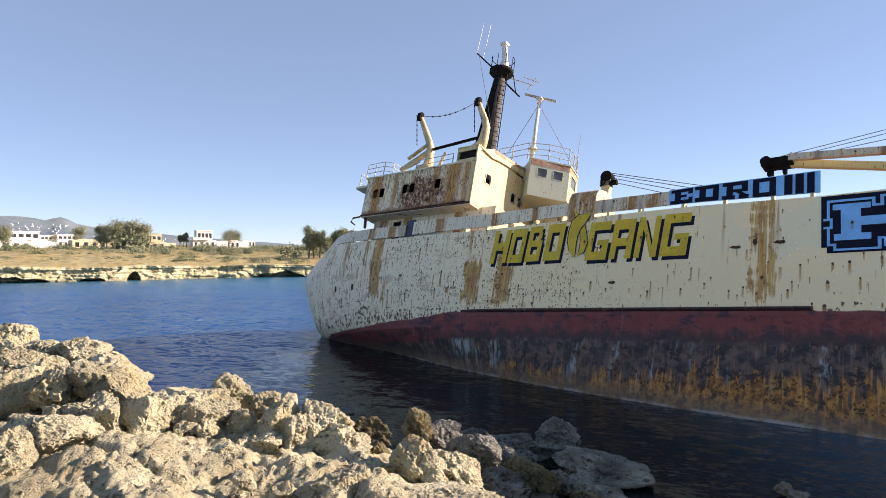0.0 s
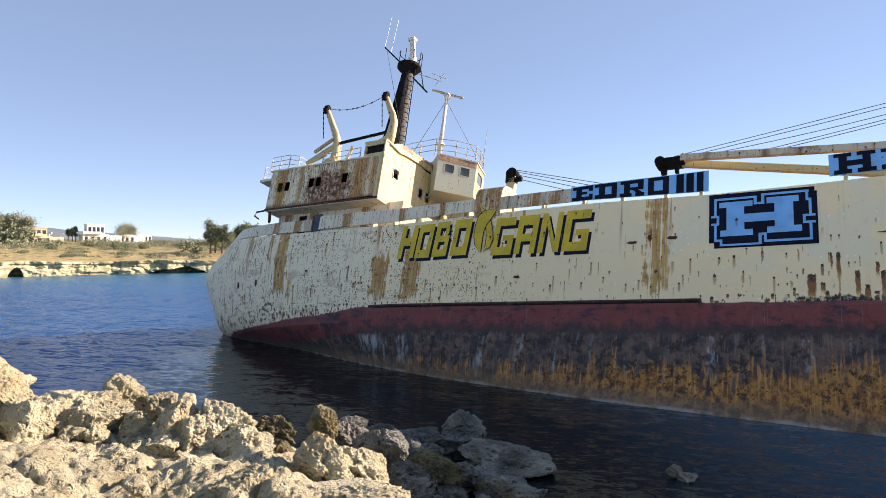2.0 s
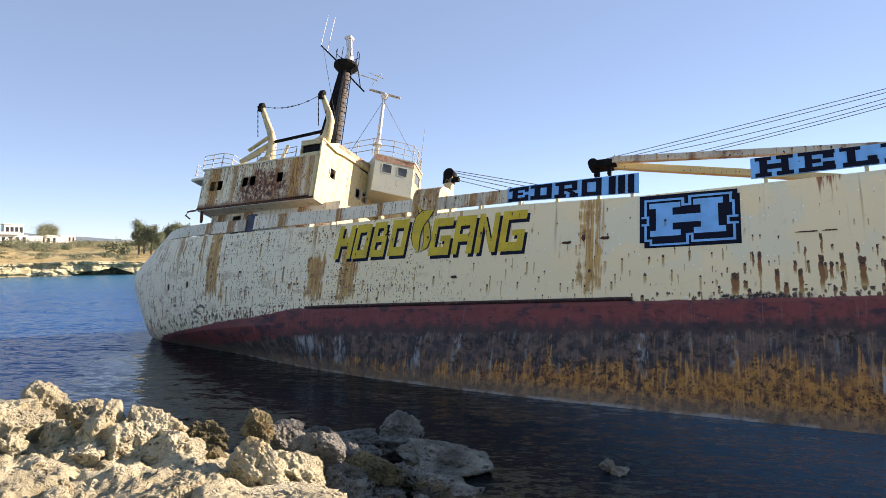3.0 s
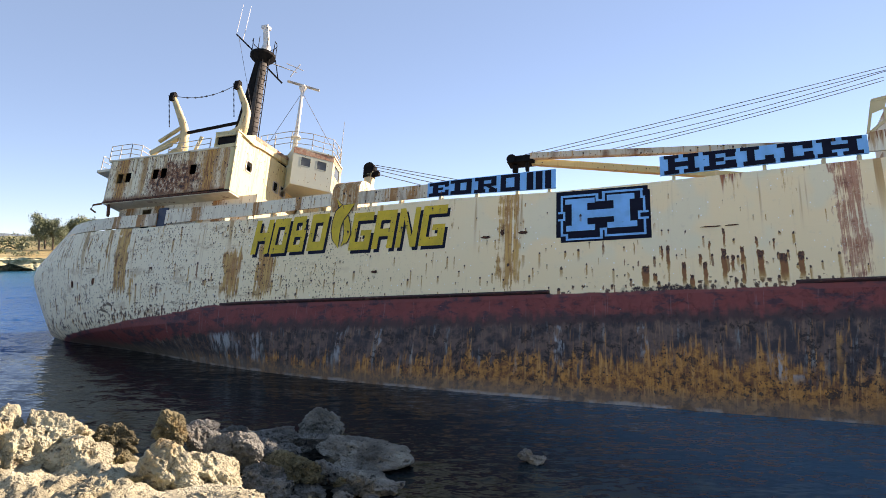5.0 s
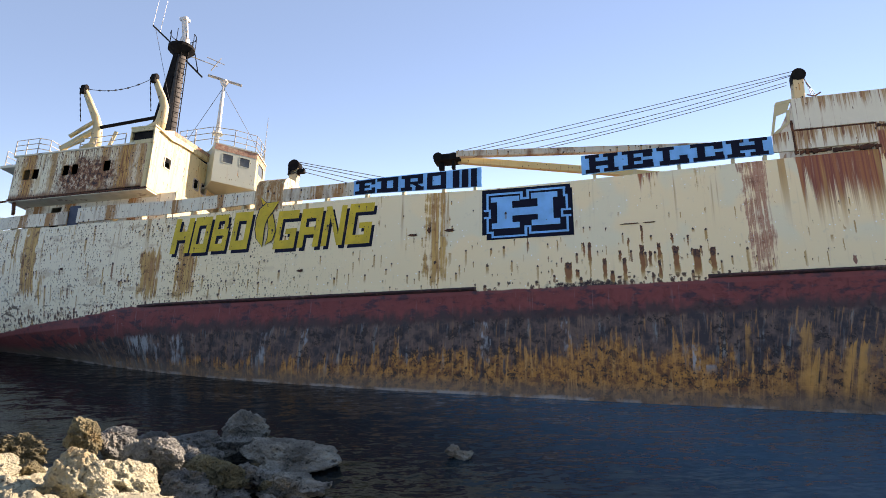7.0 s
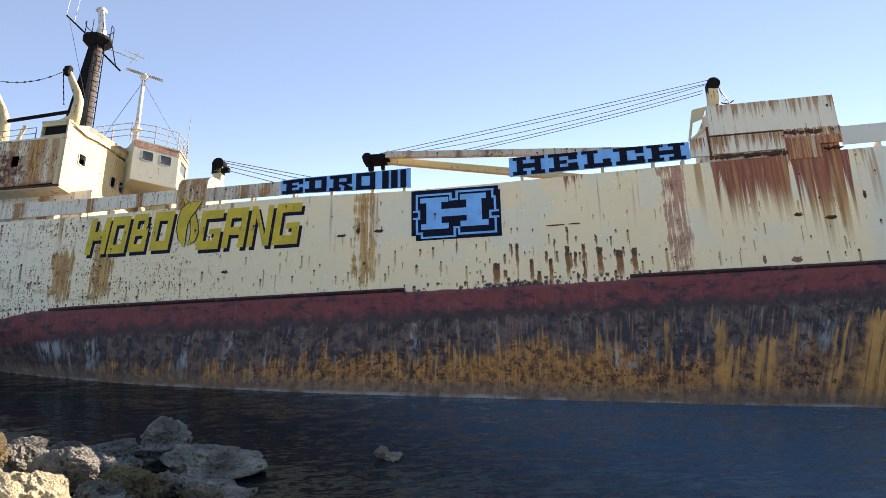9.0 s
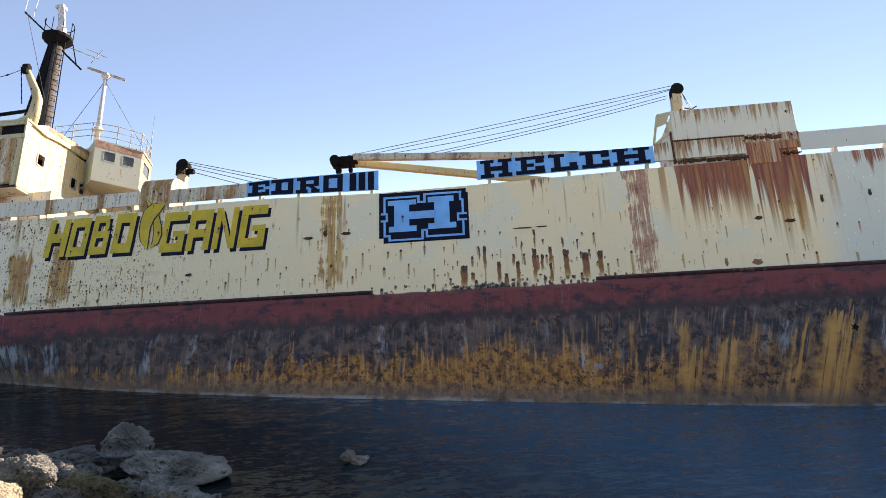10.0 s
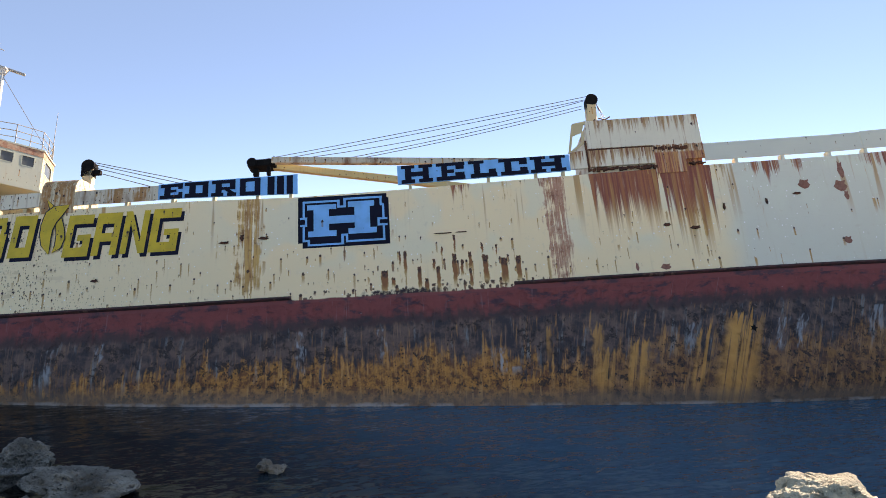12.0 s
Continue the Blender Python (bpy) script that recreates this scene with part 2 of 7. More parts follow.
def hull_material(xa, xb):
    """Topside paint for the plates between xa and xb: one paint all along, with the stains that lie in that length."""
    M = Mat("weathered_hull_paint", 0.75)
    X, Y, Z = M.sep(M.ob)
    n1 = M.noise(M.ob, 0.35, 4)
    n2 = M.noise(M.ob, 2.2, 6, 0.6)
    n3 = M.noise(M.ob, 14.0, 5, 0.65)
    streak = M.noise(M.vec(M.mul(X, 4.0), Y, M.mul(Z, 0.22)), 1.0, 5, 0.6)
    streak2 = M.noise(M.vec(M.mul(X, 11.0), Y, M.mul(Z, 0.5)), 1.0, 4, 0.6)
    # topside paint: cream, with a few rolled-on paler and mint patches
    col = M.mix(n1, (0.93, 0.73, 0.42), (0.97, 0.785, 0.48))
    col = M.mix(M.ramp(X, 22.6, 24.0, 0.0, 0.9), col, (0.68, 0.69, 0.56))
    col = M.mix(M.ramp(X, -4.0, -12.0, 0.0, 0.8), col, (0.90, 0.79, 0.56))
    mint = M.mul(M.ramp(M.noise(M.ob, 0.42, 2), 0.47, 0.58, 0.0, 0.55), M.mul(M.ramp(X, 1.0, 6.0), M.ramp(Z, 4.2, 5.2)))
    col = M.mix(M.mul(mint, 0.8), col, (0.74, 0.76, 0.58))
    col = M.mix(M.ramp(streak, 0.57, 0.80, 0.0, 0.45), col, (0.58, 0.46, 0.26))
    col = M.mix(M.ramp(M.noise(M.ob, 3.3, 6, 0.7), 0.56, 0.70, 0.0, 0.35), col, (0.62, 0.54, 0.38))
    chips = M.drips(M.add(X, 5.5), M.add(Z, 1.3), 0.24, 1.0, 0.026, 0.01, 0.22)[0]
    col = M.mix(M.mx(M.ramp(n3, 0.66, 0.72, 0.0, 0.7), M.mul(chips, 0.9)), col, (0.99, 0.97, 0.92))
    # rust bands, ragged at their sides and fading out below
    XW = M.add(X, M.add(M.mul(M.sub(n2, 0.5), 0.55), M.mul(M.sub(M.noise(M.vec(X, Y, M.mul(Z, 2.0)), 0.8, 3), 0.5), 0.5)))
    ZW = M.add(Z, M.mul(M.sub(M.noise(M.vec(M.mul(X, 5.0), Y, 0.0), 1.0, 3), 0.5), 1.6))
    bands = None
    for xc, hw, z0, z1, k in ((-15.4, 0.75, 3.7, 9.0, 1.5), (-16.5, 0.28, 5.0, 9.0, 1.1), (-14.5, 0.40, 3.4, 5.4, 1.2), (-12.9, 0.25, 6.2, 9.0, 0.8), (-8.3, 0.80, 3.2, 6.0, 1.5), (-6.5, 0.80, 3.2, 7.0, 1.5), (-18.2, 0.16, 5.2, 7.6, 1.0)) + ((4.6, 0.75, 3.0, 10.0, 1.2), (-1.5, 0.30, 3.6, 4.8, 1.0), (16.5, 0.75, 2.8, 10.0, 1.1), (22.1, 0.35, 4.0, 8.0, 1.0),
                              (12.8, 0.60, 6.0, 9.0, 0.8), (14.6, 0.25, 6.0, 9.0, 0.6), (28.9, 0.35, 6.8, 8.2, 0.7), (-10.8, 0.45, 3.5, 4.9, 1.0), (2.3, 0.20, 5.6, 9.0, 0.8), (-18.6, 0.4, 4.0, 9.0, 0.5),
                              (3.6, 0.45, 4.4, 6.3, 0.7), (5.3, 0.22, 4.6, 6.6, 0.7), (24.4, 0.35, 4.8, 9.0, 0.7), (26.3, 0.3, 5.5, 9.0, 0.6), (-11.9, 0.3, 3.5, 4.6, 0.9), (8.8, 0.12, 5.0, 7.8, 0.6)):
        if not xa - hw - 1.6 < xc < xb + hw + 1.6:
            continue
        a = M.ramp(M.math("ABSOLUTE", M.sub(XW, xc)), hw, hw * 0.35)
        b = M.mul(M.mul(a, k), M.mul(M.ramp(ZW, z0 - 0.3, z0 + 1.4), M.ramp(ZW, z1 + 0.5, z1 - 0.4)))
        bands = b if bands is None else M.mx(bands, b)
    wash = M.mul(M.ramp(ZW, 5.2, 7.9), M.ramp(M.noise(M.vec(M.mul(X, 0.8), Y, M.mul(Z, 0.12)), 1.0, 4), 0.50, 0.66, 0.0, 0.75))
    bands = wash if bands is None else M.mx(bands, wash)
    grain = M.add(M.add(M.mul(streak2, 0.45), M.mul(streak, 0.35)), M.add(M.mul(n2, 0.25), M.mul(M.noise(M.vec(M.mul(X, 26.0), Y, M.mul(Z, 1.1)), 1.0, 3), 0.25)))
    bmask = M.ramp(M.add(M.mul(bands, 0.20), grain), 0.80, 0.90)
    redder = M.ramp(M.math("ABSOLUTE", M.sub(X, 16.5)), 1.6, 1.1)
    hue = M.mix(redder, (0.42, 0.18, 0.050), (0.40, 0.15, 0.070))
    col = M.mix(bmask, col, M.mix(M.ramp(streak2, 0.40, 0.62), hue, M.mix(redder, (0.66, 0.38, 0.11), (0.56, 0.28, 0.17))))
    col = M.mix(M.mul(bmask, M.ramp(n2, 0.54, 0.70, 0.0, 0.9)), col, M.mix(redder, RUST_M, (0.22, 0.075, 0.040)))
    col = M.mix(M.mul(M.mul(bmask, redder), M.ramp(n3, 0.56, 0.66, 0.0, 0.6)), col, (0.70, 0.62, 0.46))
    if xb > 15:
        # curtains of rust running down from the casing and the deck edge, each thread of its own length
        nx = M.noise(M.vec(M.mul(X, 3.2), Y, 0.0), 1.0, 4, 0.62)
        c1 = M.mul(M.ramp(X, 17.95, 18.1), M.ramp(X, 20.75, 20.6))
        c2 = M.mul(M.ramp(X, 20.8, 20.95), M.ramp(X, 22.9, 22.7))
        c3 = M.mul(M.ramp(M.noise(M.vec(M.mul(X, 0.45), 0.0, 0.0), 1.0, 2), 0.46, 0.58), 0.55)
        ln = M.mx(M.mul(M.ramp(nx, 0.26, 0.60), M.mx(M.mul(c1, 3.3), M.mul(c2, 4.4))), M.mul(M.ramp(nx, 0.36, 0.66), M.mul(c3, 2.6)))
        foot = M.sub(8.0, ln)
        curtain = M.mul(M.ramp(Z, foot, M.add(foot, M.mul(ln, 0.55))), M.ramp(ln, 0.25, 0.7))
        col = M.mix(M.mul(curtain, M.ramp(streak2, 0.28, 0.46, 0.75, 1.0)), col, M.mix(M.ramp(M.noise(M.vec(M.mul(X, 7.0), Y, M.mul(Z, 0.12)), 1.0, 3), 0.42, 0.58), M.mix(M.ramp(Z, 6.6, 5.2), (0.26, 0.068, 0.040), (0.44, 0.19, 0.060)), M.mix(M.ramp(Z, 6.9, 5.4), (0.42, 0.14, 0.050), (0.62, 0.34, 0.10))))
    # long thin weeping lines below the deck edge
    weep = M.mul(M.ramp(M.noise(M.vec(M.mul(X, 2.6), Y, M.mul(Z, 0.10)), 1.0, 3, 0.5), 0.60, 0.67), M.ramp(ZW, 5.0, 7.6))
    col = M.mix(M.mul(weep, 0.85), col, M.mix(streak2, (0.36, 0.16, 0.05), (0.62, 0.35, 0.10)))
    # blisters and their runs
    aft = M.ramp(X, -1.0, -8.0)
    dens = M.mx(M.mul(M.ramp(Z, 6.6, 4.2, 0.16, 0.85), M.ramp(X, 24.0, 15.0, 0.25, 1.0)), aft)
    s1, t1 = M.drips(X, Z, 0.46, 2.2, 0.044, 0.90, 0.50, 1.25, dens)
    s6, t6 = M.drips(M.add(X, 21.3), M.add(Z, 9.4), 0.72, 2.4, 0.058, 1.5, 0.55, 1.25, dens)
    s2, t2 = M.drips(M.add(X, 7.3), M.add(Z, 3.1), 0.26, 1.3, 0.034, 0.50, 0.26, 0.9, dens)
    fine = M.mul(s2, M.ramp(M.noise(M.ob, 0.9, 2), 0.40, 0.52))
    runs = M.mx(M.mx(M.mul(t1, 0.95), M.mul(t6, 0.9)), M.mul(t2, 0.75))
    if xa < 1:
        s3, t3 = M.drips(M.add(X, 3.9), M.add(Z, 1.7), 0.105, 1.2, 0.027, 0.12, 0.48)
        s7, t7 = M.drips(M.add(X, 13.9), M.add(Z, 8.7), 0.21, 1.2, 0.046, 0.30, 0.36)
        patch = M.mul(M.ramp(X, 1.5, -4.0), M.ramp(M.noise(M.ob, 0.55, 4), 0.36, 0.56))
        fine = M.mx(fine, M.mul(M.mx(s3, s7), patch))
        runs = M.mx(runs, M.mul(M.mul(M.mx(t3, t7), patch), 0.6))
    col = M.mix(M.mul(runs, M.ramp(streak2, 0.3, 0.55, 0.55, 1.0)), col, M.mix(n2, (0.42, 0.18, 0.045), (0.66, 0.38, 0.11)))
    if xa < -2:
        smear = M.mul(M.ramp(X, 0.0, -6.0), M.ramp(M.noise(M.vec(M.mul(X, 1.0), Y, M.mul(Z, 2.2)), 0.9, 6, 0.65), 0.55, 0.64, 0.0, 0.4))
        col = M.mix(smear, col, (0.42, 0.22, 0.08))
    s1 = M.mx(s1, M.mul(s6, 0.95))
    col = M.mix(M.mx(s1, fine), col, M.mix(n3, RUST_D, (0.09, 0.035, 0.018)))
    # deep wastage just over the boot-topping
    low = M.mul(M.ramp(Z, 5.3, 3.6, 0.15, 1.0), M.mx(M.mul(M.ramp(X, 6.3, 7.5), M.ramp(X, 17.0, 15.0)), M.mul(M.ramp(X, -6.0, -12.0), 0.85)))
    s8, t8 = M.drips(M.add(X, 31.0), M.add(Z, 2.2), 0.40, 2.4, 0.060, 0.8, 0.60, 1.0, low)
    s9, t9 = M.drips(M.add(X, 17.0), M.add(Z, 6.2), 0.20, 1.2, 0.08, 0.35, 0.8, 0.9, M.mul(low, M.ramp(Z, 3.95, 3.45)))
    col = M.mix(M.mul(M.mx(M.ramp(t8, 0.0, 0.4), t9), 0.9), col, M.mix(n3, (0.16, 0.055, 0.025), (0.42, 0.20, 0.07)))
    col = M.mix(M.mx(s8, M.mul(s9, 0.9)), col, M.mix(n3, RUST_D, (0.10, 0.038, 0.02)))
    if xa > 5 and xb < 20:
        # deep runs below wasted plate: (middle, top, foot, half width)
        XF = M.add(X, M.add(M.mul(M.sub(M.noise(M.vec(M.mul(X, 4.0), Y, M.mul(Z, 2.5)), 1.0, 5, 0.65), 0.5), 0.20), M.mul(M.sub(n3, 0.5), 0.07)))
        ZF = M.add(Z, M.mul(M.sub(M.noise(M.vec(M.mul(X, 9.0), Y, M.mul(Z, 3.0)), 1.0, 4, 0.65), 0.5), 0.30))
        run, core = None, None
        for xc, zt, zf, hw in (r for r in RUNS if xa - 1.0 < r[0] < xb + 1.0):
            a = M.ramp(M.math("ABSOLUTE", M.sub(XF, xc)), hw * 1.0, hw * 0.45)
            q = M.mul(a, M.ramp(ZF, zt + 0.03, zt - 0.03))
            r1, r2 = M.mul(q, M.ramp(ZF, zf - 0.1, zf + 0.7 * (zt - zf))), M.mul(q, M.ramp(ZF, zt - 0.50 * (zt - zf), zt - 0.05 * (zt - zf)))
            run, core = (r1, r2) if run is None else (M.mx(run, r1), M.mx(core, r2))
        col = M.mix(M.ramp(run, 0.0, 0.5), col, M.mix(M.ramp(run, 0.2, 0.8), (0.58, 0.33, 0.10), (0.30, 0.110, 0.034)))
        col = M.mix(M.ramp(core, 0.35, 0.75), col, M.mix(M.ramp(n3, 0.42, 0.58), (0.035, 0.015, 0.010), (0.17, 0.062, 0.028)))
        # black scabs along the top of the red band
        scab = M.mul(M.mul(M.ramp(X, 8.6, 9.4), M.ramp(X, 12.6, 11.2)), M.ramp(M.add(Z, M.mul(M.sub(n2, 0.5), 0.9)), 3.62, 3.50))
        col = M.mix(M.mul(scab, M.ramp(n3, 0.40, 0.52, 0.5, 1.0)), col, (0.030, 0.014, 0.012))
    if xa < -8:
        # scrapes and scabs low on the counter
        scrape = M.ramp(M.noise(M.vec(M.add(M.mul(X, 1.3), M.mul(Z, 1.1)), Y, M.mul(Z, 2.6)), 1.3, 8, 0.7), 0.585, 0.625)
        col = M.mix(M.mul(M.mul(scrape, M.ramp(X, -9.0, -13.0)), M.ramp(M.add(Z, M.mul(n1, 2.0)), 6.4, 5.0, 0.0, 0.9)), col, M.mix(n3, (0.040, 0.022, 0.013), (0.17, 0.085, 0.035)))
    # the ragged start of the red band
    edge = M.sub(M.add(M.add(Z, M.add(M.ramp(X, -9.0, -12.5, 0.0, 0.30), M.ramp(X, -12.5, -18.0, 0.0, 0.24))), M.mul(M.sub(n2, 0.5), 0.16)), M.add(M.ramp(X, 6.32, 6.2, 0.0, 0.07), M.ramp(X, 14.5, 14.65, 0.0, 0.12)))
    red = M.mix(n2, (0.18, 0.034, 0.030), (0.31, 0.074, 0.062))
    red = M.mix(M.ramp(M.noise(M.vec(X, Y, M.mul(Z, 2.0)), 1.1, 6, 0.65), 0.50, 0.62), red, (0.082, 0.034, 0.042))
    col = M.mix(M.ramp(edge, 3.40, 3.45), red, col)
    # plating: dents and welded seams
    sx = M.math("PINGPONG", M.add(X, 1.1), 2.9)
    sz = M.math("PINGPONG", M.add(Z, 0.35), 0.98)
    seam = M.mx(M.ramp(sx, 0.03, 0.0), M.ramp(sz, 0.03, 0.0))
    nb = M.bump(M.add(M.mul(M.noise(M.ob, 0.9, 2), 0.55), M.add(M.mul(n3, 0.02), M.mul(seam, 0.05))), 0.06, 0.7)
    nb = M.bump(M.sub(M.mul(n3, 0.4), M.mul(M.mx(s1, fine), 0.8)), 0.018, 0.6, nb)
    return M.end(col, 0.62, nb)


def bottom_material():
    M = Mat("rusting_bottom_plates", 0.75)
    X, Y, Z = M.sep(M.ob)
    X = M.sub(X, M.mul(M.ramp(X, 10.0, 24.0, 0.0, 0.40), M.sub(Z, 1.6)))      # the runs follow the flare forward
    n2 = M.noise(M.ob, 2.2, 6, 0.6)
    n3 = M.noise(M.ob, 14.0, 5, 0.65)
    streak = M.noise(M.vec(M.mul(X, 4.0), Y, M.mul(Z, 0.22)), 1.0, 5, 0.6)
    streak2 = M.noise(M.vec(M.mul(X, 11.0), Y, M.mul(Z, 0.5)), 1.0, 4, 0.6)
    XW = M.add(X, M.add(M.mul(M.sub(n2, 0.5), 0.55), M.mul(M.sub(M.noise(M.vec(X, Y, M.mul(Z, 2.0)), 0.8, 3), 0.5), 0.5)))
    # red boot-topping
    red = M.mix(n2, (0.18, 0.034, 0.030), (0.31, 0.074, 0.062))
    red = M.mix(M.ramp(M.noise(M.vec(X, Y, M.mul(Z, 2.0)), 1.1, 6, 0.65), 0.50, 0.62), red, (0.082, 0.034, 0.042))
    red = M.mix(M.ramp(streak2, 0.60, 0.72, 0.0, 0.55), red, (0.30, 0.17, 0.15))
    red = M.mix(M.ramp(M.noise(M.vec(M.mul(X, 2.0), Y, M.mul(Z, 6.0)), 1.6, 6, 0.7), 0.66, 0.72, 0.0, 0.7), red, (0.40, 0.34, 0.32))
    lowred = M.ramp(M.add(Z, M.add(M.mul(M.sub(streak, 0.5), 0.8), M.mul(M.sub(n2, 0.5), 0.7))), 2.85, 2.40, 0.0, 0.9)
    red = M.mix(M.mul(lowred, M.ramp(X, -12.0, -7.0)), red, M.mix(n2, (0.040, 0.030, 0.032), (0.085, 0.050, 0.042)))
    # bare, rusting bottom: dark scale above, orange rust below, smeared downwards
    grad = M.ramp(Z, 2.5, -0.2)
    bs = M.noise(M.vec(M.mul(X, 2.6), Y, M.mul(Z, 0.8)), 1.0, 8, 0.68)
    bt = M.noise(M.vec(M.mul(X, 9.0), Y, M.mul(Z, 0.7)), 1.0, 6, 0.62)
    bl = M.noise(M.vec(M.mul(X, 0.30), Y, M.mul(Z, 0.5)), 1.0, 3)
    bot = M.mix(M.ramp(n2, 0.40, 0.62), (0.046, 0.036, 0.038), (0.155, 0.098, 0.074))
    bot = M.mix(M.ramp(bt, 0.52, 0.70, 0.0, 0.6), bot, (0.30, 0.17, 0.10))
    og = M.ramp(M.add(M.add(M.mul(bs, 0.62), M.mul(grad, 0.30)), M.add(M.mul(bl, 0.38), M.mul(bt, 0.30))), 0.79, 0.90)
    og = M.mul(og, M.ramp(X, 15.0, 19.0, 1.0, 0.5))
    rustc = M.mix(M.ramp(M.noise(M.ob, 3.6, 7, 0.68), 0.40, 0.60), (0.18, 0.065, 0.022), (0.56, 0.235, 0.048))
    rustc = M.mix(M.ramp(bt, 0.52, 0.66, 0.0, 0.7), rustc, (0.66, 0.33, 0.10))
    bot = M.mix(M.mul(og, 0.95), bot, rustc)
    og2 = M.ramp(M.noise(M.vec(M.mul(X, 5.5), Y, M.mul(Z, 0.5)), 1.0, 6, 0.62), 0.56, 0.70, 0.0, 0.8)
    bot = M.mix(M.mul(og2, M.ramp(X, 4.0, 10.0, 0.35, 1.0)), bot, (0.58, 0.26, 0.075))
    teal = M.ramp(M.noise(M.vec(M.mul(X, 3.6), Y, M.mul(Z, 0.5)), 1.0, 7, 0.64), 0.56, 0.70, 0.0, 0.7)
    bot = M.mix(M.mul(teal, M.ramp(Z, 0.0, 1.0)), bot, (0.24, 0.29, 0.28))
    # scale that has come away in dark clumps, and small black pits
    flake = M.mul(M.ramp(M.noise(M.ob, 3.0, 9, 0.76), 0.54, 0.57), M.ramp(M.noise(M.ob, 0.55, 3), 0.38, 0.50))
    bot = M.mix(M.mul(flake, 0.88), bot, M.mix(n3, (0.014, 0.011, 0.012), (0.055, 0.036, 0.030)))
    s5 = M.drips(M.add(X, 11.0), M.add(Z, 5.0), 0.13, 1.0, 0.028, 0.08, 0.20)[0]
    bot = M.mix(M.mul(s5, M.ramp(og, 0.0, 0.5, 0.3, 1.0)), bot, (0.035, 0.022, 0.015))
    bot = M.mix(M.ramp(n3, 0.67, 0.73, 0.0, 0.6), bot, (0.38, 0.35, 0.30))
    ZP = M.add(Z, M.mul(M.sub(M.noise(M.vec(M.mul(X, 6.0), Y, 0.0), 1.0, 3), 0.5), 2.6))
    big = None
    for xc, hw, z0, z1, k in ((22.9, 0.95, -1.8, 1.7, 1.0), (21.5, 0.4, -0.9, 1.4, 0.9), (19.1, 0.5, -1.0, 1.0, 0.9), (17.8, 0.6, -1.0, 0.6, 0.9), (17.5, 0.3, 0.3, 1.6, 0.7), (15.6, 0.2, 0.6, 1.9, 0.6)):
        b = M.mul(band(M, XW, ZP, xc, hw, z0, z1, 0.3), k)
        big = b if big is None else M.mx(big, b)
    bot = M.mix(M.mul(big, M.ramp(M.noise(M.vec(M.mul(X, 5.0), Y, M.mul(Z, 0.15)), 1.0, 4), 0.42, 0.52)), bot, M.mix(n2, (0.50, 0.20, 0.045), (0.74, 0.38, 0.10)))
    pale = None
    for xc, hw, z0, z1, k in ((-8.6, 1.0, 1.5, 2.35, 0.95), (-6.6, 0.30, 0.9, 2.2, 0.8), (-10.3, 0.6, 0.9, 1.35, 0.8), (-7.6, 0.25, 0.8, 1.9, 0.7), (13.9, 0.22, 0.2, 1.1, 0.9), (14.3, 0.6, 0.1, 0.4, 0.6), (6.6, 0.16, 0.6, 2.2, 0.8), (-2.4, 0.2, 0.8, 2.1, 0.7), (9.6, 0.15, 1.0, 2.1, 0.6), (24.4, 0.25, 0.4, 1.6, 0.8), (25.1, 0.2, 0.4, 1.7, 0.8), (28.0, 0.5, 0.8, 1.9, 0.6), (21.0, 0.2, 0.4, 1.6, 0.6), (-0.6, 0.14, 1.4, 2.2, 0.7)):
        b = M.mul(band(M, XW, Z, xc, hw, z0, z1, 0.1), k)
        pale = b if pale is None else M.mx(pale, b)
    bot = M.mix(M.mul(pale, M.ramp(M.noise(M.vec(M.mul(X, 7.0), Y, M.mul(Z, 1.4)), 1.0, 6, 0.65), 0.43, 0.58)), bot, (0.36, 0.39, 0.385))
    belt = M.add(Z, M.add(M.mul(M.sub(streak, 0.5), 0.7), M.mul(M.sub(n2, 0.5), 0.4)))
    under = M.mix(M.ramp(belt, 2.16, 2.36), bot, red)
    # dry salt and weed line just over the sea
    geo = M.t.nodes.new("ShaderNodeNewGeometry")
    wz = M.add(M.sep(geo.outputs["Position"])[2], M.mul(M.sub(n2, 0.5), 0.26))
    damp = M.ramp(wz, 0.75, 0.15, 0.0, 0.7)
    under = M.mix(damp, under, M.mix(n2, (0.11, 0.085, 0.065), (0.26, 0.19, 0.13)))
    line = M.mul(M.ramp(wz, -0.02, 0.02), M.ramp(wz, 0.15, 0.06))
    under = M.mix(M.mul(line, M.ramp(M.noise(M.ob, 1.1, 5, 0.65), 0.42, 0.62, 0.0, 0.6)), under, (0.46, 0.45, 0.42))
    under = M.mix(M.ramp(wz, -0.02, -0.08), under, (0.022, 0.022, 0.020))
    sx = M.math("PINGPONG", M.add(X, 1.1), 2.9)
    sz = M.math("PINGPONG", M.add(Z, 0.35), 0.98)
    seam = M.mx(M.ramp(sx, 0.03, 0.0), M.ramp(sz, 0.03, 0.0))
    nb = M.bump(M.add(M.mul(M.noise(M.ob, 0.9, 2), 0.55), M.mul(seam, 0.05)), 0.06, 0.7)
    nb = M.bump(M.sub(M.mul(n2, 0.6), M.mul(flake, 0.5)), 0.05, 0.7, nb)
    return M.end(under, 0.78, nb)


